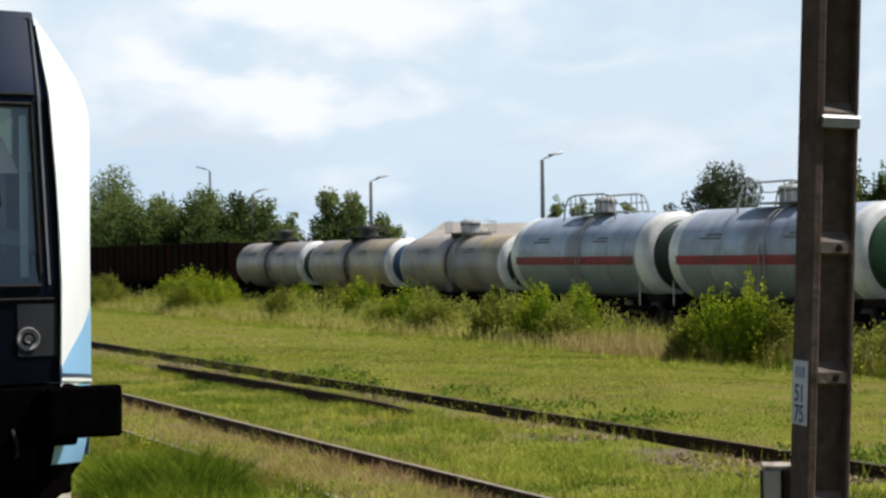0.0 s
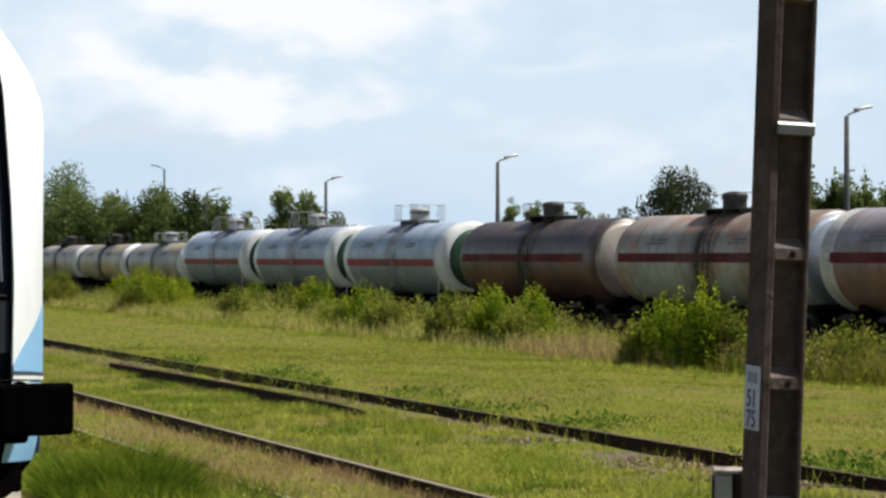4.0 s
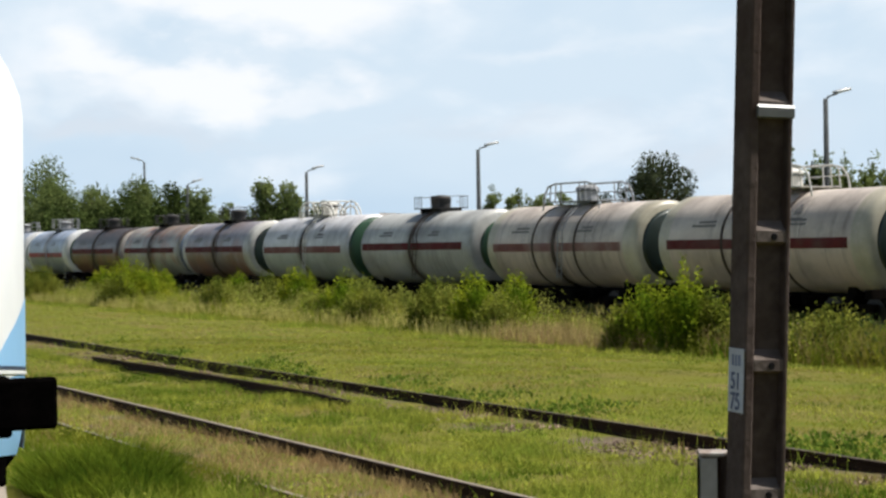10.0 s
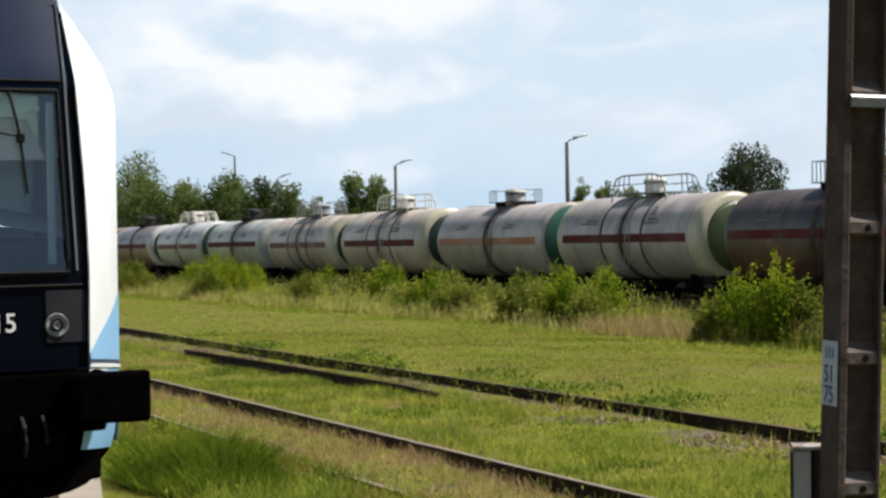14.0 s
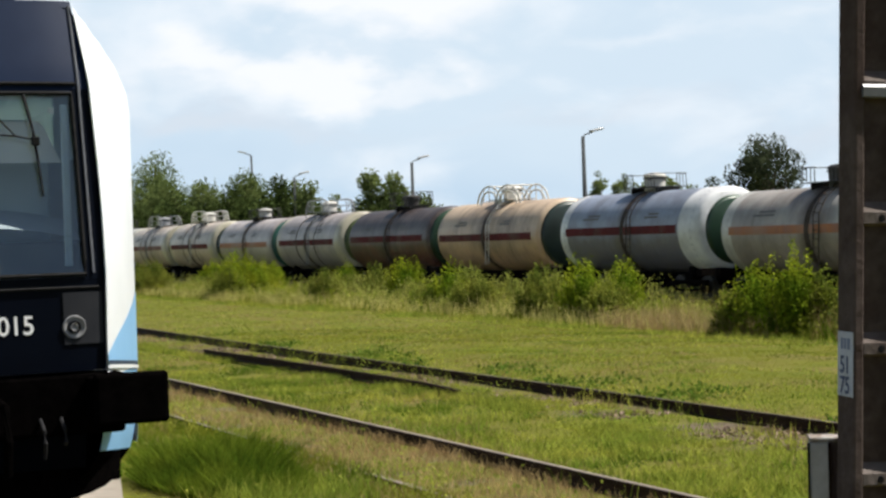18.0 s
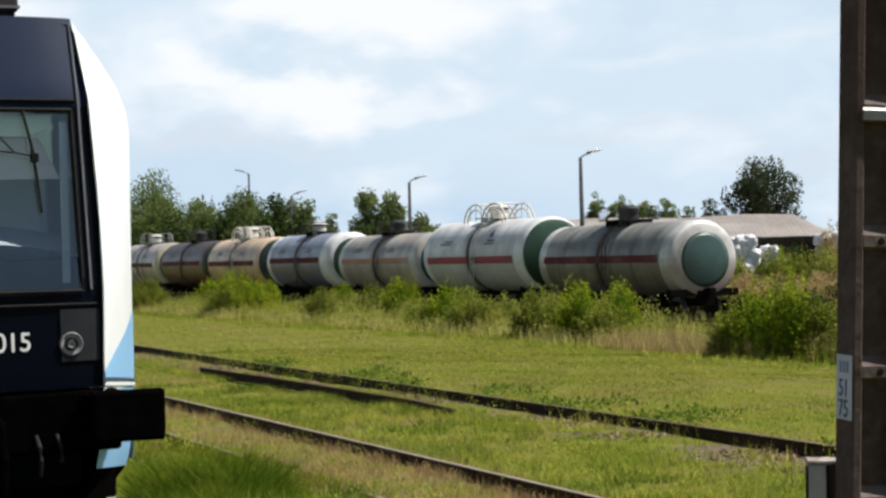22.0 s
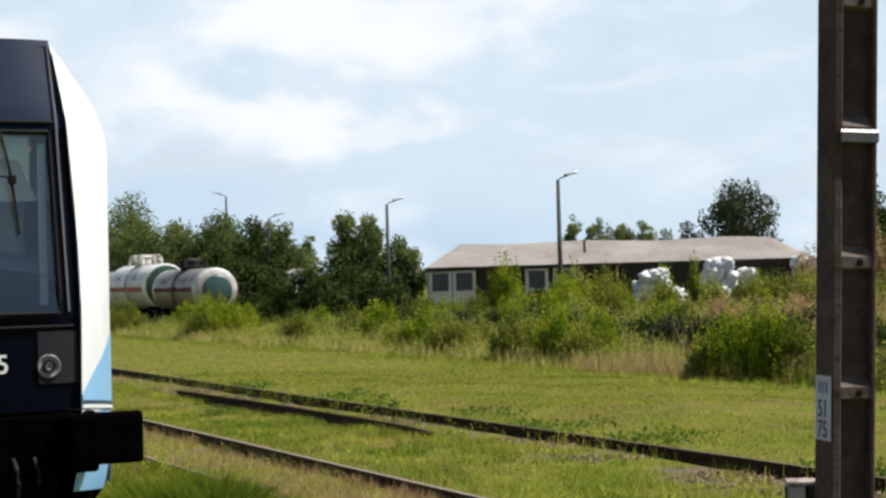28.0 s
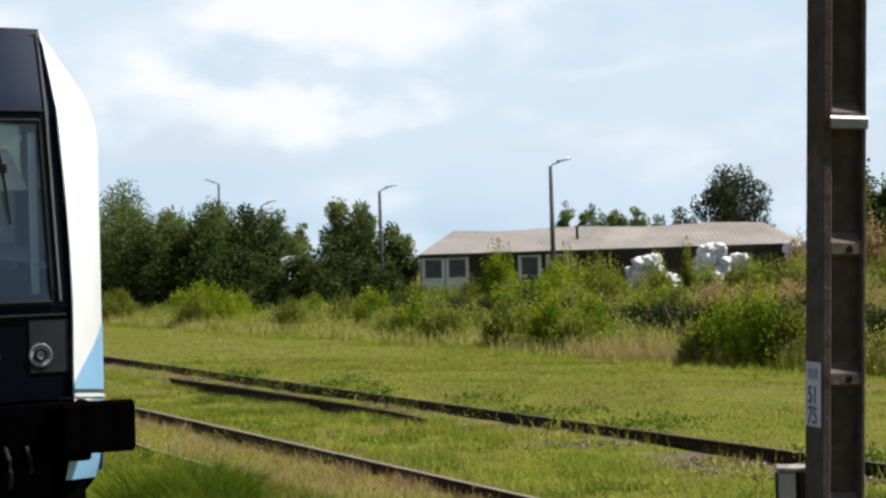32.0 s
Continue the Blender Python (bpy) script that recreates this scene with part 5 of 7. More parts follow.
    # hatch
    bm = lathe(bmesh.new(), [(R - 0.1, 0.40), (R + 0.54, 0.40), (R + 0.545, 0.44), (R + 0.60, 0.44), (R + 0.66, 0.36), (R + 0.71, 0.16), (R + 0.72, 0.0)], 24, axis="z")
    hat = part("hatch", bm, M[hatch], root, smooth=False)
    part("clamp_ring", lathe(bmesh.new(), [(R + 0.46, 0.41), (R + 0.46, 0.46), (R + 0.51, 0.46), (R + 0.51, 0.41)], 16, axis="z"), M["dark_steel"], hat)
    railing(root, style, R, M[rail_mat])
    # ladders on both flanks
    for sx in (-1, 1):
        bm = bmesh.new()
        a_list = np.linspace(0.35, 1.25, 7)
        for yy in (-0.75, -0.45):
            tube(bm, [(sx * (R + 0.12) * math.cos(a), yy, (R + 0.12) * math.sin(a)) for a in a_list[::-1]] + [(sx * (R + 0.1), yy, -1.2)], 0.022, 5)
        for i in range(12):
            z = -1.1 + i * 0.28
            x = math.sqrt(max((R + 0.12) ** 2 - max(z, 0.0) ** 2, 0.3))
            tube(bm, [(sx * min(x, R + 0.1), -0.75, z), (sx * min(x, R + 0.1), -0.45, z)], 0.014, 4)
        part("ladder", bm, M["spill" if rail_mat == "dark_steel" else rail_mat], root)
    # written panels on the shell, too small to read
    for side in (-1, 1):
        for yy, zz, wd in ((-2.6, 0.5, 1.0), (1.9, 0.52, 1.3)):
            bm = bmesh.new()
            for row in range(2):
                z0 = zz + row * 0.12
                grid_face(bm, [[(side * math.sqrt((R + 0.006) ** 2 - zq ** 2), y, zq) for y in np.linspace(yy, yy + wd * (1 - 0.25 * row), 3)] for zq in (z0, z0 + 0.075)])
            part("lettering", bm, M["lettering"], tank)
    if mark:
        for side in (-1, 1):
            bm = bmesh.new()
            for y0, y1, z0, z1 in ((-2.2, -1.85, 0.82, 1.02), (-2.1, -1.93, 1.02, 1.14), (-2.35, -1.8, 0.66, 0.73)):
                grid_face(bm, [[(side * math.sqrt((R + 0.006) ** 2 - zq ** 2), y, zq) for y in np.linspace(y0, y1, 3)] for zq in np.linspace(z0, z1, 3)])
            part("emblem", bm, M[mark], tank, "small painted emblem")
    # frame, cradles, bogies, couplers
    # sill deepened and gear added below to fill the shaded gap with black
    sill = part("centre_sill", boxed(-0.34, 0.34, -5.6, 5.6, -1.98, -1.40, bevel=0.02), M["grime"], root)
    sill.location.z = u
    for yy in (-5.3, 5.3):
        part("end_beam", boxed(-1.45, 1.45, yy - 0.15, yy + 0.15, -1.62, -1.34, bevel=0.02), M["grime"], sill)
    if paint == "bluewhite":
        for sx in (-1, 1):
            for yy in (-4.75, 5.0):
                part("grab_post", tube(bmesh.new(), [(sx * 1.4, yy, -1.75), (sx * 1.4, yy, -0.85)], 0.028, 6), M["rail_white"], sill, "white grab post")
    for yy in (-3.9, 3.9):
        bm = bmesh.new()
        v = []
        for yo in (-0.18, 0.18):
            arc = [(0.85 * t, yy + yo, -math.sqrt(R * R - (0.85 * t) ** 2) * 0.995) for t in np.linspace(-1, 1, 9)]
            v.append([bm.verts.new(p) for p in [(-0.9, yy + yo, -1.6 + u)] + arc + [(0.9, yy + yo, -1.6 + u)]])
        bm.faces.new(v[0])
        bm.faces.new(v[1][::-1])
        n = len(v[0])
        for i in range(n):
            bm.faces.new((v[0][i], v[1][i], v[1][(i + 1) % n], v[0][(i + 1) % n]))
        bmesh.ops.recalc_face_normals(bm, faces=bm.faces)
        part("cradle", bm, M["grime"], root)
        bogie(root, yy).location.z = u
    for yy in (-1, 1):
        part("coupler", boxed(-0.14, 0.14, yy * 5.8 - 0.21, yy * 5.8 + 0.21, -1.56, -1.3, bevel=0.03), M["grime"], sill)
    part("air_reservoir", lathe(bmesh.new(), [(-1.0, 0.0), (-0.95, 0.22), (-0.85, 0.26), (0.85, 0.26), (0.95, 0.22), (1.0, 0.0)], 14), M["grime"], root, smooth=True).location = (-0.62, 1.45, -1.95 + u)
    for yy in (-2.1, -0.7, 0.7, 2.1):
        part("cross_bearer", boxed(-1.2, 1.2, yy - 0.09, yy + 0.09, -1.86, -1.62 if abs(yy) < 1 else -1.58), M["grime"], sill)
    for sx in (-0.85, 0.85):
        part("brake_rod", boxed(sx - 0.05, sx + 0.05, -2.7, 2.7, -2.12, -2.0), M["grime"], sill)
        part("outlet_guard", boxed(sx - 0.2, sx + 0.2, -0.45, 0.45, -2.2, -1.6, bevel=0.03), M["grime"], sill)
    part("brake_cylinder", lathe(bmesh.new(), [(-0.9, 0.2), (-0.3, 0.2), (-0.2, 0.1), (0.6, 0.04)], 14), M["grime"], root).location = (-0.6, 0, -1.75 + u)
    return root


FLEET = [
    # label, paint, end, stripe, railing, rail colour, radius, ring, hatch, mark, shift
    ("small dusty grey tank wagon with yellowish patches", "grey", "enddark", None, "flat", "dark_steel", 1.27, "ringwhite", "dark_steel", None, 0.0),
    ("small dusty yellow-grey tank wagon with a dark blue end", "grey", "endblue", None, "flat", "dark_steel", 1.27, "ringwhite", "dark_steel", None, 0.0),
    ("dusty grey tank wagon with yellow stains and white rim", "grey", "enddark", None, "flat", "rail_grey", 1.27, "ringwhite", "rail_grey", None, 0.0),
    ("blue-white tank wagon with red stripe and dark green end", "bluewhite", "enddark", "stripe", "arch", "rail_grey", 1.58, "ringwhite", "rail_grey", None, 0.0),
    ("blue-white tank wagon with red stripe, arched handrails", "bluewhite", "endgreen", "stripe", "arch", "rail_grey", 1.58, "ringwhite", "rail_grey", None, 0.0),
    ("blue-white tank wagon with red stripe, straight railing", "bluewhite", "endgreen", "stripe", "tall", "rail_grey", 1.58, "ringwhite", "rail_grey", None, 0.0),
    ("dirty dark brown tank wagon with a dull red stripe", "brown", "beige_grey", "stripe_dull", "flat", "dark_steel", 1.55, None, "dark_steel", None, 0.0),
    ("rust-patched beige tank wagon with red stripe, pale blue end", "rusty", "bluewhite", "stripe_dull", "flat", "dark_steel", 1.55, None, "dark_steel", None, 0.0),
    ("mauve-grey rusty tank wagon with tall dark railing", "mauve", "enddark", "stripe_dull", "tall", "dark_steel", 1.55, "ringgrey", "dark_steel", None, 0.6),
    ("pale green cream tank wagon with white looped rails", "palegreen", "endgreen", "stripe_faded", "loops", "rail_white", 1.58, None, "rail_white", "lettering", 0.0),
    ("pale green-grey tank wagon with brown stripe, green end", "greengrey", "endgreen", "stripe_dull", "flat", "dark_steel", 1.55, None, "dark_steel", None, 0.0),
    ("pinkish cream tank wagon with straps and arched rails", "pink", "enddark", "stripe_faded", "arch", "rail_grey", 1.55, "ringcream", "rail_grey", None, 0.0),
    ("pinkish cream tank wagon with red stripe, cream ring", "pink", "enddark", "stripe_dull", "arch", "rail_white", 1.58, "ringcream", "rail_white", "lettering", 0.0),
    ("cream-white tank wagon with faded orange stripe, teal end", "cream", "endteal", "stripe_orange", "flat", "dark_steel", 1.55, None, "rail_white", None, -0.2),
    ("cream tank wagon with dark red stripe, olive end", "cream", "endolive", "stripe_dull", "arch", "rail_grey", 1.58, "ringcream", "rail_white", "lettering", 0.0),
    ("dark grey-brown tank wagon with red stripe", "brown", "endgreen", "stripe_dull", "tall", "dark_steel", 1.55, None, "dark_steel", None, 0.0),
    ("orange-beige tank wagon with looped handrails", "orange", "enddark", "stripe_dull", "loops", "rail_white", 1.55, None, "rail_white", None, 0.3),
    ("blue-grey tank wagon with bright white end ring", "bluegrey", "endgreen", "stripe_dull", "flat", "dark_steel", 1.55, "ringwhite", "rail_white", None, -0.2),
    ("beige-grey tank wagon with faint stripe and blue end", "beige_grey", "endblue", "stripe_orange", "flat", "dark_steel", 1.42, "ringgrey", "dark_steel", None, 0.0),
    ("large off-white tank wagon with red stripe and blue emblem", "white", "endgreen", "stripe", "loops", "rail_white", 1.61, "ringwhite", "rail_white", "navy", 0.0),
    ("grey-green tank wagon with red stripe and teal end", "dirty", "endmist", "stripe_dull", "flat", "dark_steel", 1.46, "ringdirty", "dark_steel", None, 0.2),
]
WAGONS = []
for i, (label, paint, end, stripe, style, rm, R, ring, hat, mark, shift) in enumerate(FLEET):
    drop = 0.18 if i == len(FLEET) - 1 else 0.0      # the last one rides lower
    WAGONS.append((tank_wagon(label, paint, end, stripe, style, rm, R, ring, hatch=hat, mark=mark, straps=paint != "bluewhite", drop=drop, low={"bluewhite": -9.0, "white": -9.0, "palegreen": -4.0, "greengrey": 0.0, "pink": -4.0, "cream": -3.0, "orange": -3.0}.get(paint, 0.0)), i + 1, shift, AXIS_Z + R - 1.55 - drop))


def gondola():
    root = thing("open_wagon", pose(AXIS_X, 0, AXIS_Z), "dark oxide red open goods wagon", "goods wagon", "open wagons of the train")
    for s in (-1, 1):
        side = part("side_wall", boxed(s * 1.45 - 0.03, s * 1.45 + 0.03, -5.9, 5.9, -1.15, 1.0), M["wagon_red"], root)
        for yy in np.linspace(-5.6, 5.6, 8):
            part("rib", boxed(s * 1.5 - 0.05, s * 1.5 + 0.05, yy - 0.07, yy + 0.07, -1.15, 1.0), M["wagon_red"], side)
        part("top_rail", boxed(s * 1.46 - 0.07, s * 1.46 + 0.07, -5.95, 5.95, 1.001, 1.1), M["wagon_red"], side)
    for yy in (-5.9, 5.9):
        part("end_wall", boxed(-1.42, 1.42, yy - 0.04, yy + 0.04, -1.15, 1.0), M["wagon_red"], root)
    part("floor", boxed(-1.42, 1.42, -5.85, 5.85, -1.3, -1.15), M["grime"], root)
    part("centre_sill", boxed(-0.3, 0.3, -6.0, 6.0, -1.62, -1.3), M["grime"], root)
    for yy in (-4.2, 4.2):
        bogie(root, yy)
    return root


first = gondola()
GONDOLAS = [(first, 0, 0.0, AXIS_Z)] + [(copy_thing(first, pose(AXIS_X, 0, AXIS_Z)), -k, 0.9 * k, AXIS_Z) for k in range(1, 7)]

# ---- street lamps behind the far track ----


def street_lamp(x, y, top, arm=1.0, turn=0.0):
    z0 = float(ground_z(x, y))
    root = thing("street_lamp", pose(x, y, z0, 0, 0, turn), "concrete yard lamp post with a single bracket lamp", "lamp post", "yard lamps")
    h = top - z0
    bm = bmesh.new()
    tube(bm, [(0, 0, -0.3), (0, 0, h)], 0.15, 10, 0.085)
    part("pole", bm, M["lamp_pole"], root, smooth=True)
    bm = bmesh.new()
    tube(bm, [(0, 0, h - 0.1), (0.12, 0, h + 0.08), (arm * 0.55, 0, h + 0.2)], 0.035, 6)
    part("arm", bm, M["lamp_pole"], root)
    bm = boxed(arm * 0.4, arm * 1.15, -0.13, 0.13, -0.05, 0.07, bevel=0.05)
    head = part("lamp_head", bm, M["lamp_head"], root, "dull aluminium lamp head", True)
    head.matrix_local = pose(0, 0, h + 0.14, 0, -12, 0)


for x, y, top in ((42, 51.8, 7.45), (42, 78.4, 7.05), (42, 100.2, 6.9), (42, 121.9, 6.95)):
    street_lamp(x, y, top)
street_lamp(50, 156.8, 10.3, 1.1, 150)

# ---- long shed with a sheet roof, and the white bags before it ----


def make_shed():
    # local x along the shed, y away from the tracks
    ax, ay = 44.55, 100.15
    ang = -23.5
    z0 = -0.55
    root = thing("shed", pose(ax, ay, z0, 0, 0, ang), "long low whitewashed shed with a weathered sheet roof", "shed")
    L, Wd, eave, ridge = 23.2, 8.0, 3.62, 5.0
    wall = part("front_wall", boxed(0, L, 0, 0.25, -0.2, eave), M["dark_wall"], root, "dark open front wall")
    part("rear_wall", boxed(0, L, Wd - 0.25, Wd, -0.2, eave), M["dark_wall"], root)
    for x0, x1 in ((0, 0.25), (L - 0.25, L)):
        bm = bmesh.new()
        top = eave + 0.01
        pts = [(0.25, -0.2), (Wd - 0.25, -0.2), (Wd - 0.25, eave), (Wd / 2, top), (0.25, eave)]
        a, b = [bm.verts.new((x0, y, z)) for y, z in pts], [bm.verts.new((x1, y, z)) for y, z in pts]
        bm.faces.new(a)
        bm.faces.new(b[::-1])
        for i in range(5):
            bm.faces.new((a[i], b[i], b[(i + 1) % 5], a[(i + 1) % 5]))
        bmesh.ops.recalc_face_normals(bm, faces=bm.faces)
        part("gable_wall", bm, M["wall"], root)
    # whitewashed bays with windows
    for x0, n in ((0.05, 2), (5.9, 1), (7.6, 1)):
        for k in range(n):
            xa = x0 + k * 1.45
            bay = part("bay", boxed(xa, xa + 1.4, -0.06, -0.002, 0.9, eave - 0.1), M["wall"], wall, "whitewashed bay")
            win = part("window_frame", boxed(xa + 0.12, xa + 1.28, -0.1, -0.062, 2.05, 3.3), M["wall"], bay)
            part("pane", boxed(xa + 0.2, xa + 1.2, -0.108, -0.102, 2.13, 3.22), M["pane"], bay)
    part("door", boxed(3.1, 4.2, -0.05, -0.002, 0.0, 3.2), M["dark_wall"], wall)
    # corrugated roof slopes, slightly sagging
    for s in (0, 1):
        bm = bmesh.new()
        rows = []
        for i in range(7):
            f = i / 6
            y = (-0.55 + (Wd / 2 + 0.55) * f) if s == 0 else (Wd + 0.55 - (Wd / 2 + 0.55) * f)
            z = eave - 0.05 + (ridge - eave + 0.05) * f
            hip = 2.3 * f
            rows.append([(x, y, z + 0.012 * math.sin(x * 21.0) + 0.06 * math.sin(x * 0.7 + 1) * f - (0.5 * max(0, x - L + 1.5) * f)) for x in np.linspace(-0.12 + hip, L + 0.4, 420)])
        grid_face(bm, rows)
        bmesh.ops.solidify(bm, geom=bm.faces, thickness=0.03)
        bmesh.ops.recalc_face_normals(bm, faces=bm.faces)
        part("roof_slope", bm, M["roof"], root, "weathered grey-brown corrugated sheets")
    bm = bmesh.new()
    grid_face(bm, [[(-0.12 + 2.3 * f, -0.55 + (Wd / 2 + 0.55) * f + (Wd + 1.1) * (1 - f) * k / 8, eave - 0.05 + (ridge - eave + 0.05) * f) for k in range(9)] for f in np.linspace(0, 0.99, 6)])
    part("roof_hip", bm, M["roof"], root)
    bm = bmesh.new()
    tube(bm, [(9.7, Wd * 0.2, 3.9), (9.7, Wd * 0.2, 5.05)], 0.08, 8)
    part("vent_pipe", bm, M["dark_steel"], root)
    part("fascia", boxed(-0.1, L + 0.3, -0.58, -0.53, eave - 0.28, eave - 0.1), M["dark_wall"], root)


make_shed()


def bag_mesh(seed):
    bm = bmesh.new()
    bmesh.ops.create_icosphere(bm, subdivisions=3, radius=1.0)
    for v in bm.verts:
        p = v.co.copy()
        q = Vector((math.copysign(abs(p.x) ** 0.6, p.x), math.copysign(abs(p.y) ** 0.6, p.y), math.copysign(abs(p.z) ** 0.7, p.z)))
        q *= 1 + 0.38 * noise.noise(p * 1.9 + Vector((seed, 0, 0))) + 0.30 * noise.noise(p * 4.4 + Vector((seed, 3, 0)))
        v.co = Vector((q.x * 0.5, q.y * 0.5, q.z * 0.42 + 0.4))
    me = bpy.data.meshes.new("bulk_bag")
    bm.to_mesh(me)
    bm.free()
    me.shade_smooth()
    me.materials.append(M["bag"])
    return me


BAGS = [bag_mesh(s) for s in (1.0, 2.0, 3.0, 4.0)]


def make_bags():
    r = random.Random(3)
    # heaps along the front of the shed: x, y, length, height in bags, bags in each layer
    for x0, y0, along, high, count in ((54.8, 92.7, 1.8, 5, 10), (56.75, 92.1, 0.7, 3, 5), (58.75, 91.7, 1.9, 6, 10), (61.0, 91.2, 1.2, 5, 6), (64.1, 90.3, 1.8, 6, 10)):
        for i in range(high * count):
            lvl = i // count
            f = r.random()
            x = x0 + along * (0.5 + (f - 0.5) * (1 - 0.10 * lvl)) + r.uniform(-0.2, 0.2)
            y = y0 - 0.31 * along * f + r.uniform(-0.6, 0.6) * (1 - 0.12 * lvl)
            ob = new("bulk_bag", BAGS[i % 4])
            ob.matrix_world = pose(x, y, float(ground_z(x, y)) + 0.02 + 0.57 * lvl, r.uniform(-25, 25), r.uniform(-25, 25), r.uniform(0, 360)) @ Matrix.Diagonal((r.uniform(0.42, 0.85), r.uniform(0.42, 0.8), r.uniform(0.5, 1.0), 1))
            tagged(ob, "full white woven bulk bag in a heap", "bag", "heap of bulk bags")


make_bags()


def make_hut():
    root = thing("hut", pose(42.35, 117.2, -0.25), "small whitewashed hut half hidden in the scrub", "hut")
    part("wall", boxed(-0.45, 0.45, -0.7, 0.7, -0.5, 3.3), M["wall"], root)
    bm = bmesh.new()
    grid_face(bm, [[(-0.56, y, 3.29), (0.0, y, 3.55), (0.56, y, 3.29)] for y in (-0.85, 0.85)])
    bmesh.ops.solidify(bm, geom=bm.faces, thickness=0.05)
    part("roof", bm, M["wall"], root, "bright white roof sheet")


make_hut()

# ---- plants ----


def crown(clumps, n, size, density_out=0.42):
    """Leaf centres and outward ways in a set of ellipsoid clumps (x, y, z, rx, ry, rz)."""
    clumps = np.asarray(clumps, dtype=float)
    wgt = clumps[:, 3] * clumps[:, 4] * clumps[:, 5]
    wgt = wgt ** 0.75
    pick = rng.choice(len(clumps), n, p=wgt / wgt.sum())
    d = unit(rng.normal(size=(n, 3)))
    rad = rng.uniform(0.05, 1.0, (n, 1)) ** density_out
    rad *= 1 + 0.2 * np.sin(d[:, :1] * 7 + clumps[pick, :1]) * np.sin(d[:, 1:2] * 6 + d[:, 2:] * 5)
    c = clumps[pick, :3] + d * rad * clumps[pick, 3:]
    return leaves(c, size, d)


def plant(kind, x, y, height, spread, n_clumps, n_leaves, size, mat, label, group="", trunk=0.35, trunk_r=0.1, seed=0, slim=1.0, clump=1.0):
    r = random.Random(seed * 31 + int(x * 10) + int(y))
    z0 = float(ground_z(x, y))
    root = thing(kind, pose(x, y, z0), label, "tree" if kind == "tree" else "bush", group)
    clumps, limbs = [], bmesh.new()
    if kind == "tree":
        tube(limbs, [(0, 0, -0.3), (r.uniform(-0.1, 0.1), r.uniform(-0.1, 0.1), height * 0.4), (r.uniform(-0.2, 0.2), r.uniform(-0.2, 0.2), height * 0.85)], trunk_r, 8, trunk_r * 0.25)
    for i in range(n_clumps):
        f = (i + 0.5) / n_clumps
        zz = height * (trunk + (0.93 - trunk) * f) + r.uniform(-0.05, 0.05) * height
        prof = math.sin(math.pi * min(1, max(0.08, (f + 0.22) / 1.22))) ** slim
        a = r.uniform(0, 2 * math.pi)
        rad = spread * 0.5 * prof * math.sqrt(r.uniform(0.1, 1.0)) * 0.85
        cx, cy = rad * math.cos(a), rad * math.sin(a)
        rr = ((0.15 if kind == "tree" else 0.10) + 0.15 * r.random()) * min(spread, height) * (0.6 + 0.5 * prof) * clump
        clumps.append((cx, cy, zz, rr, rr, rr * r.uniform(0.65, 1.05)))
        base = (0, 0, max(0.0, zz - height * 0.3)) if kind == "tree" else (cx * 0.3, cy * 0.3, -0.1)
        tube(limbs, [base, (cx * 0.6, cy * 0.6, (base[2] + zz) / 2), (cx, cy, zz)], trunk_r * (0.35 if kind == "tree" else 0.5), 5, 0.012)
    part("trunk", limbs, M["bark"], root)
    V = crown(clumps, n_leaves, size)
    if kind == "bush":
        # leafy shoots that stand out of the crown
        extra = []
        for i in range(int(12 + 9 * spread)):
            a, rad = r.uniform(0, 2 * math.pi), spread * 0.5 * math.sqrt(r.random())
            hh = height * r.uniform(0.55, 1.12) * (1 - 0.35 * (2 * rad / spread) ** 2)
            f = np.linspace(0.25, 1.0, 26)[:, None]
            foot, tip = np.array([rad * 0.75 * math.cos(a), rad * 0.75 * math.sin(a), 0]), np.array([rad * 1.1 * math.cos(a), rad * 1.1 * math.sin(a), hh])
            c = foot + (tip - foot) * f + rng.normal(0, 0.06, (26, 3))
            extra.append(leaves(c, size * 1.1, np.tile([0, 0, 0.5], (26, 1))))
        V = np.concatenate([V] + extra)
    quads("crown", V, M[mat], root)["label"] = "uneven leafy crown"
    return root


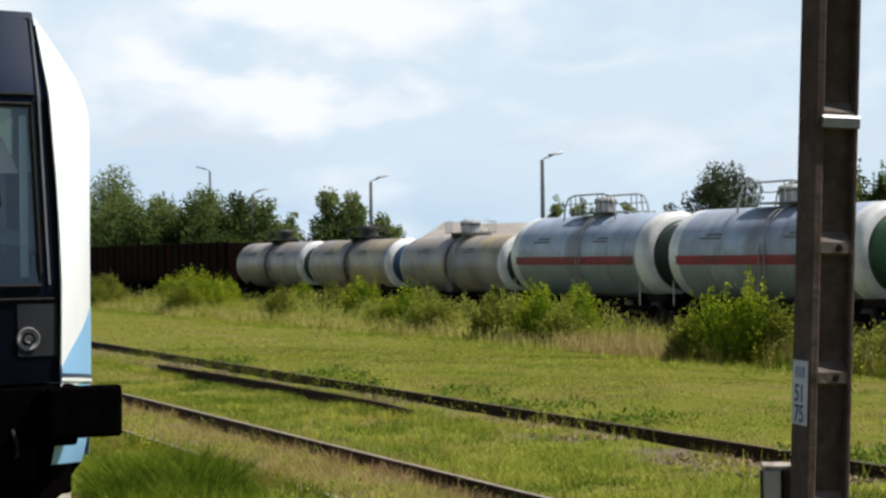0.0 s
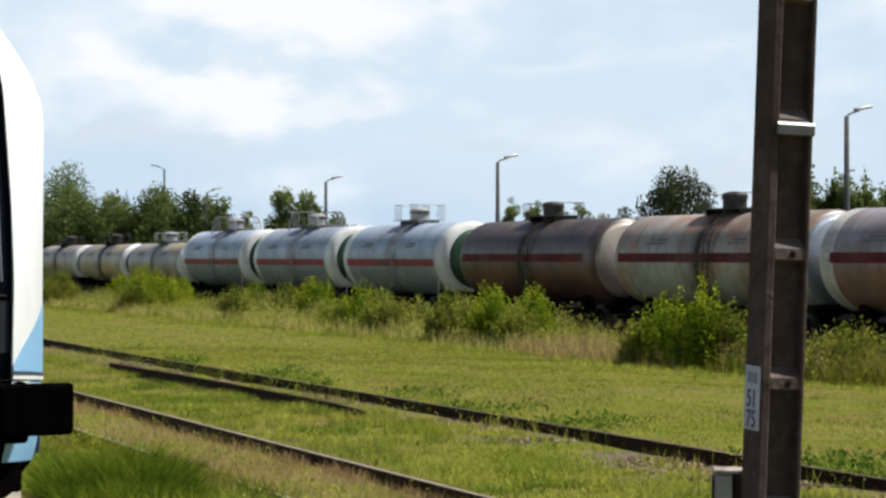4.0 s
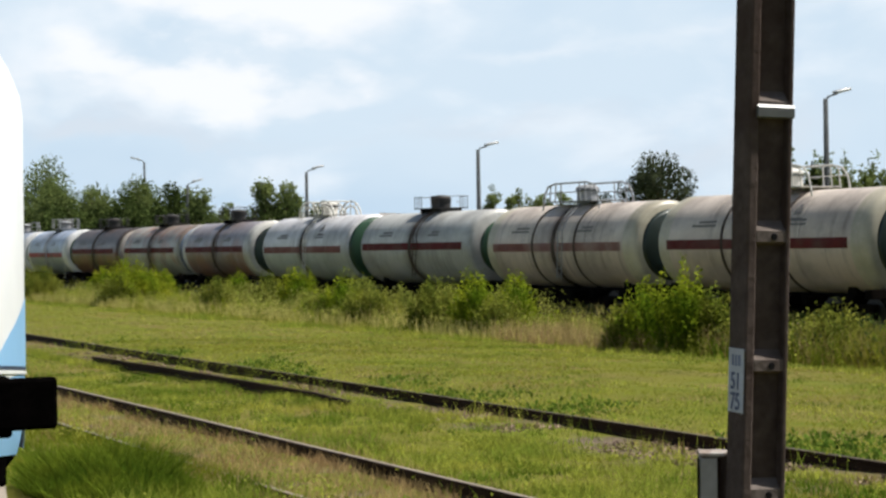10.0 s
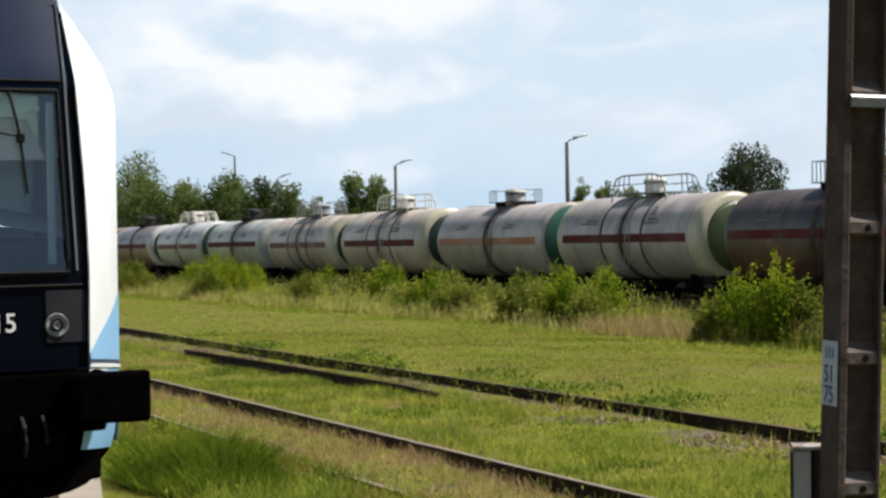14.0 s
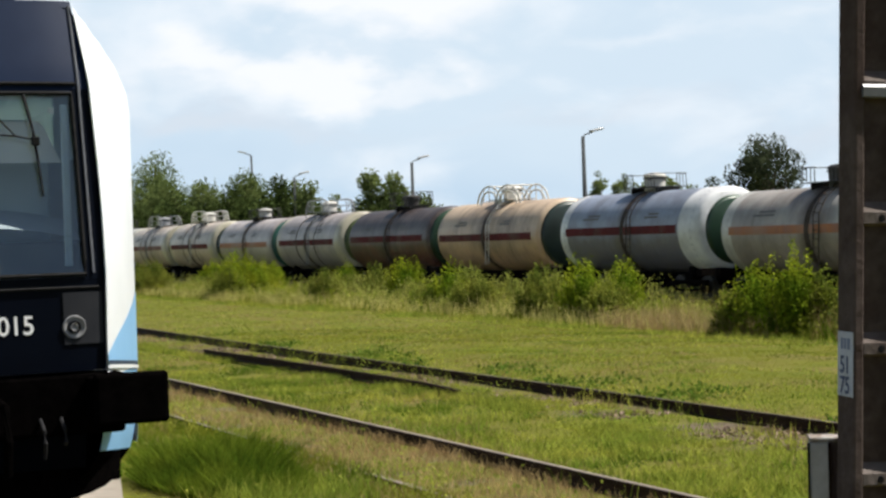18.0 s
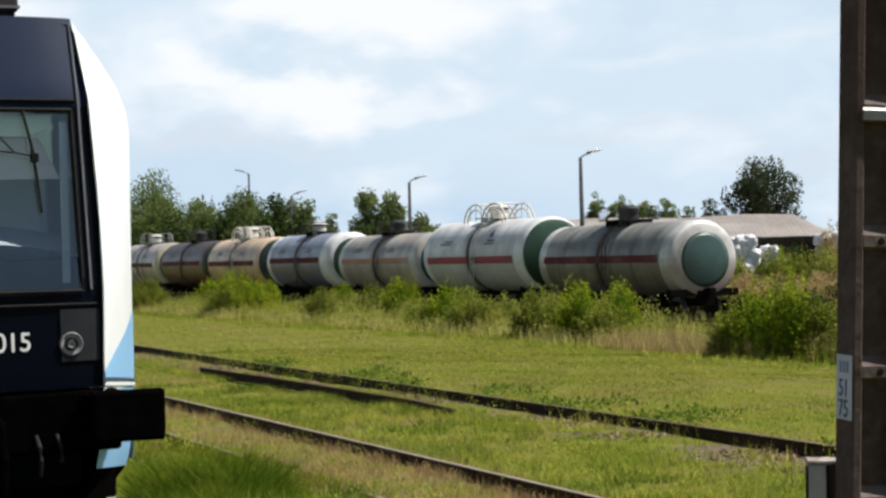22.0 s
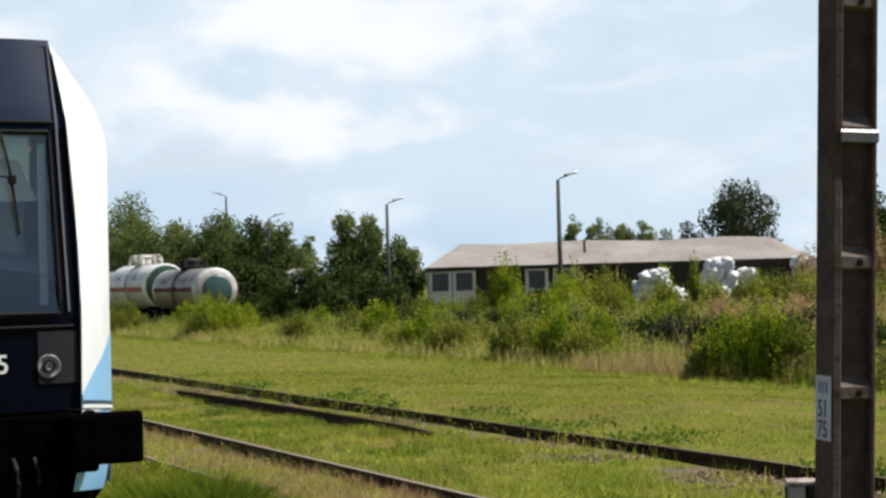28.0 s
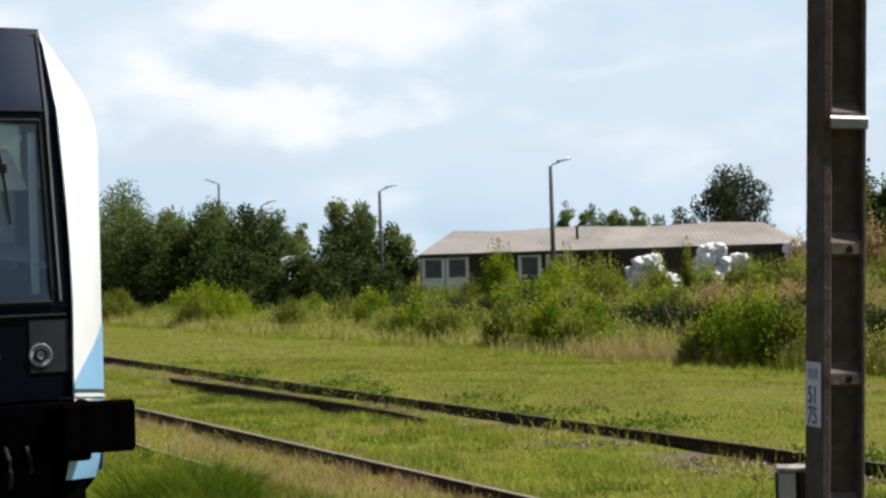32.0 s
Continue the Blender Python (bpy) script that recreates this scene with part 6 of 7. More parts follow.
def stand(x, y, height, spread, stalks, mat, label, group, seed, size=0.10, kind="bush"):
    """A mounded bush of many upright shoots, leafy to the ground, its tips at uneven heights."""
    r = np.random.default_rng(seed)
    root = thing(kind, pose(x, y, float(ground_z(x, y)) - 0.02), label, kind, group)
    a, q = r.uniform(0, 2 * np.pi, stalks), np.sqrt(r.uniform(0, 1, stalks))
    lobes = 1 + 0.22 * np.sin(a * 2 + seed) + 0.15 * np.sin(a * 5 + seed * 2.3)
    foot = np.stack([np.cos(a) * q, np.sin(a) * q, 0 * q], 1) * spread * 0.34 * lobes[:, None]
    hh = height * (1.02 - 0.5 * q ** 2.2) * (0.62 + 0.45 * r.random(stalks) ** 0.7) * (1 + 0.12 * np.sin(a * 3 + seed * 1.7))
    tip = foot * (1.35 + 0.15 * r.normal(size=(stalks, 1))) + np.stack([r.normal(0, 0.05, stalks), r.normal(0, 0.05, stalks), hh], 1)
    stems = bmesh.new()
    for k in range(0, stalks, 5):
        tube(stems, [tuple(foot[k]), tuple(foot[k] * 0.4 + tip[k] * 0.6)], 0.009, 4, 0.004)
    part("brushwood", stems, M["bark"], root)["kind"] = "stuff"
    n = int(9 + 11 * height)
    c = []
    for f in np.linspace(0.06, 1.0, n):
        f = np.clip(f + r.uniform(-0.03, 0.03, (stalks, 1)), 0.02, 1)
        c.append(foot + (tip - foot) * f + r.normal(0, 0.035 + 0.09 * (1 - f), (stalks, 3)) * [1, 1, 0.6])
    c = np.concatenate(c)
    out = unit(c * [1, 1, 0] + r.normal(0, 0.25, c.shape)) * 0.8 + [0, 0, 0.45]
    quads("crown", leaves(c, size, out, 0.0), M[mat], root)["label"] = "leafy upright shoots"
    return root


# row of young trees behind the shed
for k, x in enumerate(np.linspace(75.4, 84.4, 13)):
    plant("tree", float(x) + 0.3 * math.sin(k * 3.7), 138.5 + 0.7 * math.sin(k * 1.9), 7.9 + 0.4 * math.sin(k * 2.1) - 0.04 * k, 2.0, 10, 1300, 0.2, "leaf_tree", "slender young tree behind the shed", "row of young trees", 0.5, 0.06, 410 + k, 0.9, 0.9)

# bushes along the edge of the lawn
for k, (x, y, h, w, mat) in enumerate((
        (27.6, 89.4, 2.3, 3.3, "leaf_bright"), (30.7, 93.9, 1.9, 2.4, "leaf_bright"), (26.6, 88.2, 1.7, 1.9, "leaf_mid"), (28.4, 78.4, 1.55, 1.7, "leaf_mid"),
        (28.6, 88.4, 1.35, 2.0, "leaf_yellow"), (29.3, 91.0, 1.75, 1.6, "leaf_yellow"), (32.2, 85.9, 1.6, 1.9, "leaf_bright"), (31.3, 79.5, 1.65, 1.8, "leaf_mid"), (30.2, 73.2, 2.0, 1.9, "leaf_bright"), (28.1, 63.7, 1.85, 1.6, "leaf_bright"),
        (27.1, 59.0, 1.5, 2.0, "leaf_mid"), (28.2, 65.6, 1.2, 2.0, "leaf_mid"), (26.7, 53.1, 1.7, 1.8, "leaf_mid"), (26.8, 50.4, 2.0, 1.8, "leaf_bright"),
        (29.2, 52.0, 1.95, 1.5, "leaf_bright"), (27.0, 49.2, 1.35, 1.7, "leaf_mid"), (25.9, 39.3, 1.8, 1.4, "leaf_bright"), (26.0, 37.8, 2.1, 1.7, "leaf_bright"),
        (26.6, 37.4, 1.7, 1.3, "leaf_mid"), (25.7, 40.1, 1.2, 1.1, "leaf_mid"), (27.0, 104.3, 2.0, 2.4, "leaf_mid"), (25.9, 103.4, 1.75, 1.8, "leaf_mid"),
        (27.2, 33.5, 1.3, 1.8, "leaf_mid"), (27.8, 31.0, 1.5, 1.6, "leaf_bright"), (31.0, 60.5, 1.5, 1.8, "weed"), (30.6, 67.5, 1.6, 2.0, "weed"), (31.2, 56.3, 1.4, 1.7, "weed"),
        (29.3, 70.0, 1.1, 1.9, "weed"), (29.6, 61.7, 1.3, 1.7, "weed"), (31.8, 98.5, 1.6, 2.4, "leaf_mid"), (31.9, 108.0, 1.8, 2.6, "leaf_bright"), (30.4, 83.6, 1.0, 1.8, "weed"))):
    stand(x, y, h, w, int(64 + 40 * w * w), mat, "leafy green bush at the edge of the rough grass", "bushes before the far track", k + 5)

# scrub behind the far track
for k in range(46):
    y = 52 + 50 * k / 45 + random.uniform(-0.8, 0.8)
    x = 38.4 + 3.4 * random.random()
    h = random.choice((0.9, 1.2, 1.5, 1.9))
    stand(x, y, h, random.uniform(1.6, 2.8), 150, random.choice(("leaf_mid", "leaf_bright", "seed" if y < 76 else "leaf_mid", "weed", "leaf_dark")), "wild scrub bush behind the far track", "scrub behind the far track", 100 + k, 0.12)
# low scrub added to darken the gap beneath the wagons, leaves dark for shade
for k in range(44):
    stand(38.0 + 0.35 * math.sin(k * 2.3), 30 + 1.75 * k, 0.95 + 0.35 * math.sin(k * 1.7) ** 2, 1.9, 130, ("leaf_shade", "leaf_dark", "leaf_shade")[k % 3], "low weedy scrub beside the far track's ballast", "scrub along the ballast", 700 + k, 0.12)
for n, (x, y, h, w) in enumerate(((41.2, 76.4, 2.9, 2.2), (42.6, 79.6, 2.6, 2.2), (40.0, 74.4, 2.5, 2.2), (43.6, 77.0, 2.7, 2.4), (42.75, 86.0, 3.7, 2.0), (42.2, 83.4, 2.0, 2.2), (45.0, 81.0, 2.6, 2.4))):
    stand(x, y, h, w, 230, ("leaf_bright", "leaf_mid")[n % 2], "tall leafy shrub in the scrub behind the far track", "tall shrubs in the scrub", 740 + n, 0.12)
# hazel thicket and trees
for k, (x, y, h, w) in enumerate(((39.5, 96, 3.3, 4.0), (40.0, 101, 3.6, 4.5), (40.5, 107, 3.3, 4.5), (40.9, 112.5, 3.75, 3.4), (42.6, 97.6, 1.6, 2.2), (48.6, 93.5, 2.0, 2.6))):
    plant("bush", x, y, h, w, 14, 2600, 0.22, "leaf_dark", "dark hazel thicket behind the far track", "hazel thicket", 0.12, 0.05, 200 + k)
for k, (x, y, top, w, nl, mat) in enumerate((
        (43.8, 167, 11.0, 8.0, 7000, "leaf_tree"), (42.0, 160, 8.8, 6.0, 5000, "leaf_tree"), (42.5, 148, 8.0, 5.0, 4500, "leaf_tree"), (42.8, 136, 8.3, 4.8, 4500, "leaf_tree"),
        (42.8, 128, 7.3, 4.2, 3500, "leaf_dark"), (43.2, 122, 6.9, 3.6, 3200, "leaf_tree"), (38.5, 140, 6.5, 5.0, 3500, "leaf_dark"), (39.5, 125, 5.2, 4.5, 3500, "leaf_dark"),
        (44.95, 110.5, 6.7, 3.0, 3800, "leaf_tree"), (43.3, 110.5, 6.95, 3.0, 3600, "leaf_tree"), (46.5, 109, 5.3, 2.8, 3000, "leaf_tree"), (44.3, 109.4, 4.6, 5.0, 3600, "leaf_dark"), (52, 141, 6.3, 2.2, 1500, "leaf_tree"),
        (41.0, 153, 8.2, 5.0, 4500, "leaf_tree"), (41.0, 141.5, 7.6, 4.6, 4200, "leaf_tree"), (40.6, 132, 6.9, 4.6, 4000, "leaf_dark"), (41.5, 122, 4.6, 4.0, 3200, "leaf_dark"), (41.0, 173, 9.5, 7.0, 5000, "leaf_tree"),
        (39.5, 158, 6.0, 6.0, 4000, "leaf_dark"), (39.8, 149, 6.2, 5.5, 4000, "leaf_dark"), (39.4, 133.5, 5.4, 5.0, 3600, "leaf_dark"), (39.2, 119.5, 4.2, 4.4, 3000, "leaf_dark"), (45.2, 131, 7.2, 4.0, 3000, "leaf_tree"), (45.5, 143, 7.6, 4.6, 3200, "leaf_tree"))):
    plant("tree", x, y, top + 0.5, w, 46, int(nl * 2.0), 0.25, mat, "broadleaved tree with a full ragged crown", "trees behind the far track", 0.12, 0.14, 300 + k, 0.7)
plant("tree", 84.7, 126.2, 10.7, 6.9, 44, 8600, 0.28, "leaf_shade", "lone dark tree behind the shed", "", 0.40, 0.25, 431, 0.45, 0.62)
plant("tree", 81.0, 128.5, 6.9, 4.4, 12, 4600, 0.2, "leaf_shade", "low dark tree beside the lone one", "", 0.4, 0.15, 402, 0.6, 0.7)
# row of slender trees and a reddish hedge beyond the bags
for k in range(14):
    x = 73.4 + 0.85 * k + 0.25 * math.sin(k * 2.9)
    stand(x, 95 + 0.9 * math.sin(k * 1.7), 7.45 + 0.5 * math.sin(k * 2.3) - 0.05 * k - (1.3 if k == 8 else 0.0), 2.6, 280, ("leaf_tree", "leaf_tree", "leaf_dark")[k % 3], "slender young tree beyond the bags", "row of slender trees", 440 + k, 0.27, "tree")
for k in range(9):
    stand(72.6 + 1.35 * k, 92.6 + 0.5 * math.sin(k * 2.1), 4.9 + 0.4 * math.sin(k * 1.3), 2.6, 150, ("seed", "leaf_dark", "seed", "leaf_shade")[k % 4], "reddish-brown wild hedge beyond the bags", "hedge beyond the bags", 460 + k, 0.16)
stand(63.9, 88.4, 4.05, 2.0, 170, "seed", "reddish-brown shrub at the end of the shed", "shrubs before the bags", 475, 0.13)


def meadow(name, n, x0, x1, y0, y1, height, width, mat, label, keep=None, lean=0.35, power=1.0):
    """Grass that nobody could count: blades thrown over a strip, denser near at hand."""
    x = rng.uniform(x0, x1, n)
    y = y0 + (y1 - y0) * rng.uniform(0, 1, n) ** power
    if keep is not None:
        k = keep(x, y)
        x, y = x[k], y[k]
    V = blades(x, y, ground_z(x, y) - 0.01, height, width, lean)
    return tagged(quads(name, V, M[mat]), label, "grass", kind="stuff")


def patchy(x, y):
    p = value_noise(x, y, 2.6, 1) + 0.8 * value_noise(x, y, 0.9, 2) + 0.5 * value_noise(x, y, 0.35, 3)
    off = np.ones(len(x), bool)
    for c, h in ((11.9, 0.8), (12.2, 0.34), (12.9, 0.4), (7.44, 0.55)):
        off &= ~((np.abs(x - c + 0.4 * value_noise(x, y, 1.1, 4)) < h) & (rng.uniform(0, 1, len(x)) < 0.6))
    off &= (np.abs(x - 2.3) > 1.75) & (x > 3.6 + np.clip((y - 14.6) * 0.223, 0, 1.2))
    for c in (8.19, 12.55):
        off &= ~((x > c - 0.4) & (x < c + 0.06) & (rng.uniform(0, 1, len(x)) < 0.8))
    off &= ~((np.abs(x - 6.68) < 0.06) & (rng.uniform(0, 1, len(x)) < 0.6))
    return off & (p * np.clip((70 - y) / 40, 0.15, 1) + rng.normal(0, 0.5, len(x)) > -0.75)


meadow("lawn_grass", 190000, 4.0, 27, 13, 48, 0.05, 0.012, "grass", "short yellow-green yard grass", patchy, 0.9, 1.35)
meadow("lawn_grass", 34000, 4.0, 27, 40, 112, 0.05, 0.03, "grass", "short yellow-green yard grass", patchy, 0.9, 1.2)
# paler blades mixed in to brighten the far lawn against its own self-shading
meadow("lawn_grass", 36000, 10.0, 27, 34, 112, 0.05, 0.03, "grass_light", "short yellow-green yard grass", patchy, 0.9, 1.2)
meadow("long_grass", 26000, 8.4, 11.6, 13, 34, 0.12, 0.011, "grass_light", "soft long light green grass", lambda x, y: value_noise(x, y, 0.9, 14) + 0.6 * value_noise(x, y, 0.4, 15) > 0.0, 0.5, 1.25)
meadow("long_grass", 9000, 13.2, 17.5, 14, 40, 0.09, 0.012, "grass_light", "soft long light green grass", lambda x, y: value_noise(x, y, 1.4, 16) > 0.1, 0.5, 1.25)
meadow("long_grass", 9000, 4.5, 6.6, 14, 32, 0.16, 0.011, "grass", "soft long light green grass", lambda x, y: value_noise(x, y, 0.8, 17) > -0.2, 0.45, 1.2)
meadow("dry_tussocks", 26000, 4.5, 13.5, 13, 50, 0.12, 0.010, "seed", "thin dry grass in the yard", lambda x, y: (np.abs(x - 7.44) < 0.85) & (value_noise(x, y, 1.3, 5) > -0.6) | (value_noise(x, y, 1.8, 6) + 0.5 * value_noise(x, y, 0.5, 7) > 0.45), 0.45, 1.3)
meadow("rail_grass", 6500, 6.3, 6.72, 13, 32, 0.15, 0.012, "grass", "tufts of grass along a sunken rail", lambda x, y: value_noise(x, y, 0.9, 19) > -0.35, 0.35, 1.15)
meadow("rail_grass", 6500, 10.7, 11.15, 22, 44, 0.14, 0.014, "grass_light", "grass over a half-buried rail", lambda x, y: (y < 25.8) | (y > 36) | (value_noise(x, y, 0.9, 18) > 0.12), 0.4, 1.0)
meadow("rail_grass", 2600, 7.9, 8.14, 13, 36, 0.13, 0.012, "seed", "thin dry grass along a rusty rail", lambda x, y: value_noise(x, y, 0.7, 20) > 0.0, 0.35, 1.15)
meadow("dry_tussocks", 14000, 6.2, 8.7, 13, 45, 0.15, 0.009, "seed", "thin brown grass between the rails", lambda x, y: value_noise(x, y, 0.9, 9) > -0.4, 0.45, 1.3)
meadow("tall_weeds", 7000, 5.0, 14, 13, 45, 0.26, 0.012, "grass_light", "scattered taller yard weeds", lambda x, y: ((np.abs(x - 8.3) < 0.35) | (np.abs(x - 6.6) < 0.4) | (np.abs(x - 12.2) < 0.7)) & (value_noise(x, y, 1.2, 8) > 0.0), 0.3)


meadow("lush_clumps", 22000, 8.5, 11.7, 13, 36, 0.11, 0.012, "grass_lush", "small clumps of fresh green grass", lambda x, y: value_noise(x, y, 0.7, 24) + 0.5 * value_noise(x, y, 0.3, 25) > 0.3, 0.6, 1.25)
meadow("lush_clumps", 16000, 13.2, 24, 14, 60, 0.06, 0.016, "grass_lush", "small clumps of fresh green grass", lambda x, y: value_noise(x, y, 1.1, 26) + 0.5 * value_noise(x, y, 0.4, 27) > 0.55, 0.8, 1.2)
meadow("dry_patches", 26000, 13.2, 25, 14, 75, 0.06, 0.016, "seed", "short brownish grass in patches", lambda x, y: value_noise(x, y, 2.3, 28) + 0.6 * value_noise(x, y, 0.8, 30) > 0.35, 0.9, 1.2)
meadow("soil_tufts", 4000, 8.6, 25, 14, 50, 0.05, 0.02, "leaf_shade", "small dark weed rosettes in the lawn", lambda x, y: value_noise(x, y, 0.33, 33) + 0.5 * value_noise(x, y, 1.7, 34) > 0.85, 0.9, 1.2)


meadow("coarse_grass", 30000, 8.4, 12.05, 13, 32, 0.10, 0.016, "grass_light", "coarse light grass in loose clumps", lambda x, y: value_noise(x, y, 0.5, 36) + 0.6 * value_noise(x, y, 0.22, 37) > 0.25, 0.45, 1.2)
meadow("coarse_grass", 34000, 13.2, 25, 14, 44, 0.065, 0.018, "grass_light", "coarse light grass in loose clumps", lambda x, y: value_noise(x, y, 0.6, 38) + 0.6 * value_noise(x, y, 1.9, 39) > 0.35, 0.6, 1.2)
meadow("coarse_grass", 9000, 4.2, 6.5, 13, 30, 0.13, 0.014, "grass_lush", "coarse green grass in loose clumps", lambda x, y: value_noise(x, y, 0.45, 40) + 0.6 * value_noise(x, y, 1.3, 41) > 0.4, 0.45, 1.2)


def make_tuft():
    n = 11000
    a, r = rng.uniform(0, 2 * np.pi, n), np.sqrt(rng.uniform(0, 1, n))
    x, y = 5.3 + 0.78 * r * np.cos(a), 18.0 + 1.7 * r * np.sin(a)
    V = blades(x, y, ground_z(x, y) - 0.01, 0.40 * (1.05 - 0.65 * r ** 2) * (1 + 0.4 * value_noise(x, y, 0.35, 21)), 0.018, 0.75)
    tagged(quads("grass_tuft", V, M["tuft"]), "thick dark green grass tuft beside the railcar", "grass", kind="stuff")
    n = 2600
    x, y = rng.uniform(4.5, 6.4, n), 14.6 + 1.9 * rng.uniform(0, 1, n)
    k = value_noise(x, y, 0.5, 22) + rng.normal(0, 0.3, n) > 0.1
    V = blades(x[k], y[k], ground_z(x[k], y[k]) - 0.01, 0.24, 0.012, 0.5)
    tagged(quads("pale_grass", V, M["grass_light"]), "pale grass stalks before the dark tuft", "grass", kind="stuff")


make_tuft()


def ragged(seed, level):
    """Stands of tall grass: thick and thin, with gaps."""
    return lambda x, y: value_noise(x, y, 3.1, seed) + 0.7 * value_noise(x, y, 1.2, seed + 1) + rng.normal(0, 0.35, len(x)) > level


meadow("fringe_grass", 30000, 23.6, 27.5, 28, 112, 0.18, 0.02, "grass_light", "ragged edge of the mown grass", ragged(29, -0.1), 0.5)
meadow("dry_grass", 30000, 25.2, 33, 37.5, 112, 0.55, 0.02, "straw", "tall dry straw-coloured grass", ragged(31, 0.05), 0.32)
meadow("dry_grass", 9000, 26.5, 33, 38, 112, 0.85, 0.02, "straw", "tall dry straw-coloured grass", ragged(35, 0.4), 0.25)
meadow("rough_grass", 26000, 25.0, 33.2, 28, 112, 0.45, 0.024, "grass", "tall rough green grass and weeds", ragged(41, 0.05), 0.4)
meadow("rough_grass", 9000, 25.4, 30.5, 26, 36.6, 0.75, 0.016, "grass", "tall reedy grass and weeds", ragged(43, -0.5), 0.3)
meadow("reedy_grass", 5000, 25.6, 30.5, 26, 36.6, 0.8, 0.012, "seed", "tall brownish reedy grass", ragged(45, -0.4), 0.25)
meadow("rough_grass", 30000, 37.5, 60, 45, 112, 0.8, 0.035, "grass", "tall rough green grass and weeds", ragged(51, -0.4), 0.3)
meadow("dry_grass", 14000, 37.5, 58, 45, 112, 0.85, 0.03, "straw", "tall dry straw-coloured grass", ragged(55, 0.1), 0.3)
meadow("seed_heads", 5200, 25.2, 29, 38.5, 47.5, 0.6, 0.016, "seed", "reddish dry grass in flower", ragged(65, -0.4), 0.25)
meadow("seed_heads", 9000, 37.8, 56, 45, 82, 1.3, 0.03, "seed", "reddish-brown dock and seed heads", ragged(61, 0.1), 0.25)


def weeds(name, n, x0, x1, y0, y1, h, mat, label, seed, level=-0.2, size=0.13):
    """Leafy weed stalks over a strip, in stands of uneven height."""
    x, y = rng.uniform(x0, x1, n), rng.uniform(y0, y1, n)
    p = value_noise(x, y, 3.3, seed) + 0.6 * value_noise(x, y, 1.4, seed + 1)
    k = p + rng.normal(0, 0.3, n) > level
    x, y, p = x[k], y[k], p[k]
    hh = h * rng.uniform(0.55, 1.1, len(x)) * (1 + 0.3 * p)
    z = ground_z(x, y)
    c = np.concatenate([np.stack([x + rng.normal(0, min(0.02 + 0.11 * (1 - 0.6 * f), 0.12 * h), len(x)), y + rng.normal(0, 0.02 + 0.11 * (1 - 0.6 * f), len(x)), z + hh * f], 1) for f in np.linspace(0.1, 1.0, 14)])
    V = leaves(c, size, np.tile([0, 0, 0.5], (len(c), 1)), 0.0)
    return tagged(quads(name, V, M[mat]), label, "weeds", kind="stuff")


weeds("leafy_weeds", 900, 27.5, 33, 30, 112, 0.85, "leaf_mid", "leafy green weeds before the far track", 91, 0.1, 0.09)
weeds("yellow_weeds", 2200, 27.5, 33, 52, 112, 1.05, "weed", "yellow-green goldenrod before the far track", 94, 0.0, 0.09)
weeds("yellow_weeds", 2600, 25.8, 30.5, 36, 112, 0.55, "weed", "yellow-green goldenrod before the far track", 121, 0.05, 0.09)
weeds("leafy_weeds", 1500, 26.2, 30.5, 34, 112, 0.6, "leaf_bright", "low leafy weeds at the edge of the rough grass", 123, 0.25, 0.10)
weeds("reedy_weeds", 1300, 25.6, 31.5, 25, 36.8, 0.85, "leaf_dark", "dark reedy weeds at the edge of the lawn", 125, -0.2, 0.10)
weeds("reedy_weeds", 700, 25.4, 31, 25, 36.8, 0.7, "leaf_mid", "dull green weeds at the edge of the lawn", 127, 0.0, 0.09)
weeds("yellow_weeds", 350, 27.5, 33, 30, 44, 0.7, "weed", "yellow-green goldenrod before the far track", 96, 0.0, 0.08)
weeds("leafy_weeds", 2200, 38, 50, 48, 100, 1.2, "leaf_mid", "leafy green weeds behind the far track", 97, 0.0, 0.10)
weeds("yellow_weeds", 2600, 38, 54, 48, 100, 1.2, "weed", "yellow-green goldenrod behind the far track", 99, 0.0, 0.10)
weeds("brown_weeds", 900, 39, 56, 46, 80, 1.5, "seed", "reddish-brown withered weeds behind the far track", 101, 0.0, 0.09)
TALL = {6: (3.3, 2.3), 11: (3.3, 2.3), 13: (3.0, 1.3), 15: (4.1, 0.9), 20: (2.7, 2.0), 22: (2.75, 2.3), 25: (2.5, 2.3), 28: (2.5, 2.3)}     # height, spread
for n in range(34):
    x = 42.5 + 25.5 * n / 33 + 0.4 * math.sin(n * 2.7)
    y = 88.5 - 0.28 * (x - 45) + 2.2 * math.sin(n * 1.9)
    if n in (1, 2, 3):
        continue
    h = 2.05 + 0.4 * math.sin(n * 3.1) + (0.35 if n > 11 else 0.0)
    w = 2.5
    if n in TALL:
        h, w = TALL[n]
    stand(x, y, h, w, int(60 * w), ("leaf_mid", "leaf_bright", "weed", "leaf_mid")[n % 4], "tall wild shrub before the heap of bags", "shrubs before the bags", 600 + n, 0.13)
for n, (x, y, h) in enumerate(((60.9, 87.6, 2.9), (62.2, 87.0, 2.4), (60.0, 86.4, 2.7), (66.0, 85.6, 2.6))):
    stand(x, y, h, 2.8, 170, "leaf_dark", "dark dense shrub beside the heap of bags", "shrubs before the bags", 660 + n, 0.14)
weeds("brown_weeds", 1000, 46, 64, 66, 84, 1.4, "seed", "reddish-brown withered weeds before the bags", 103, 0.0, 0.10)


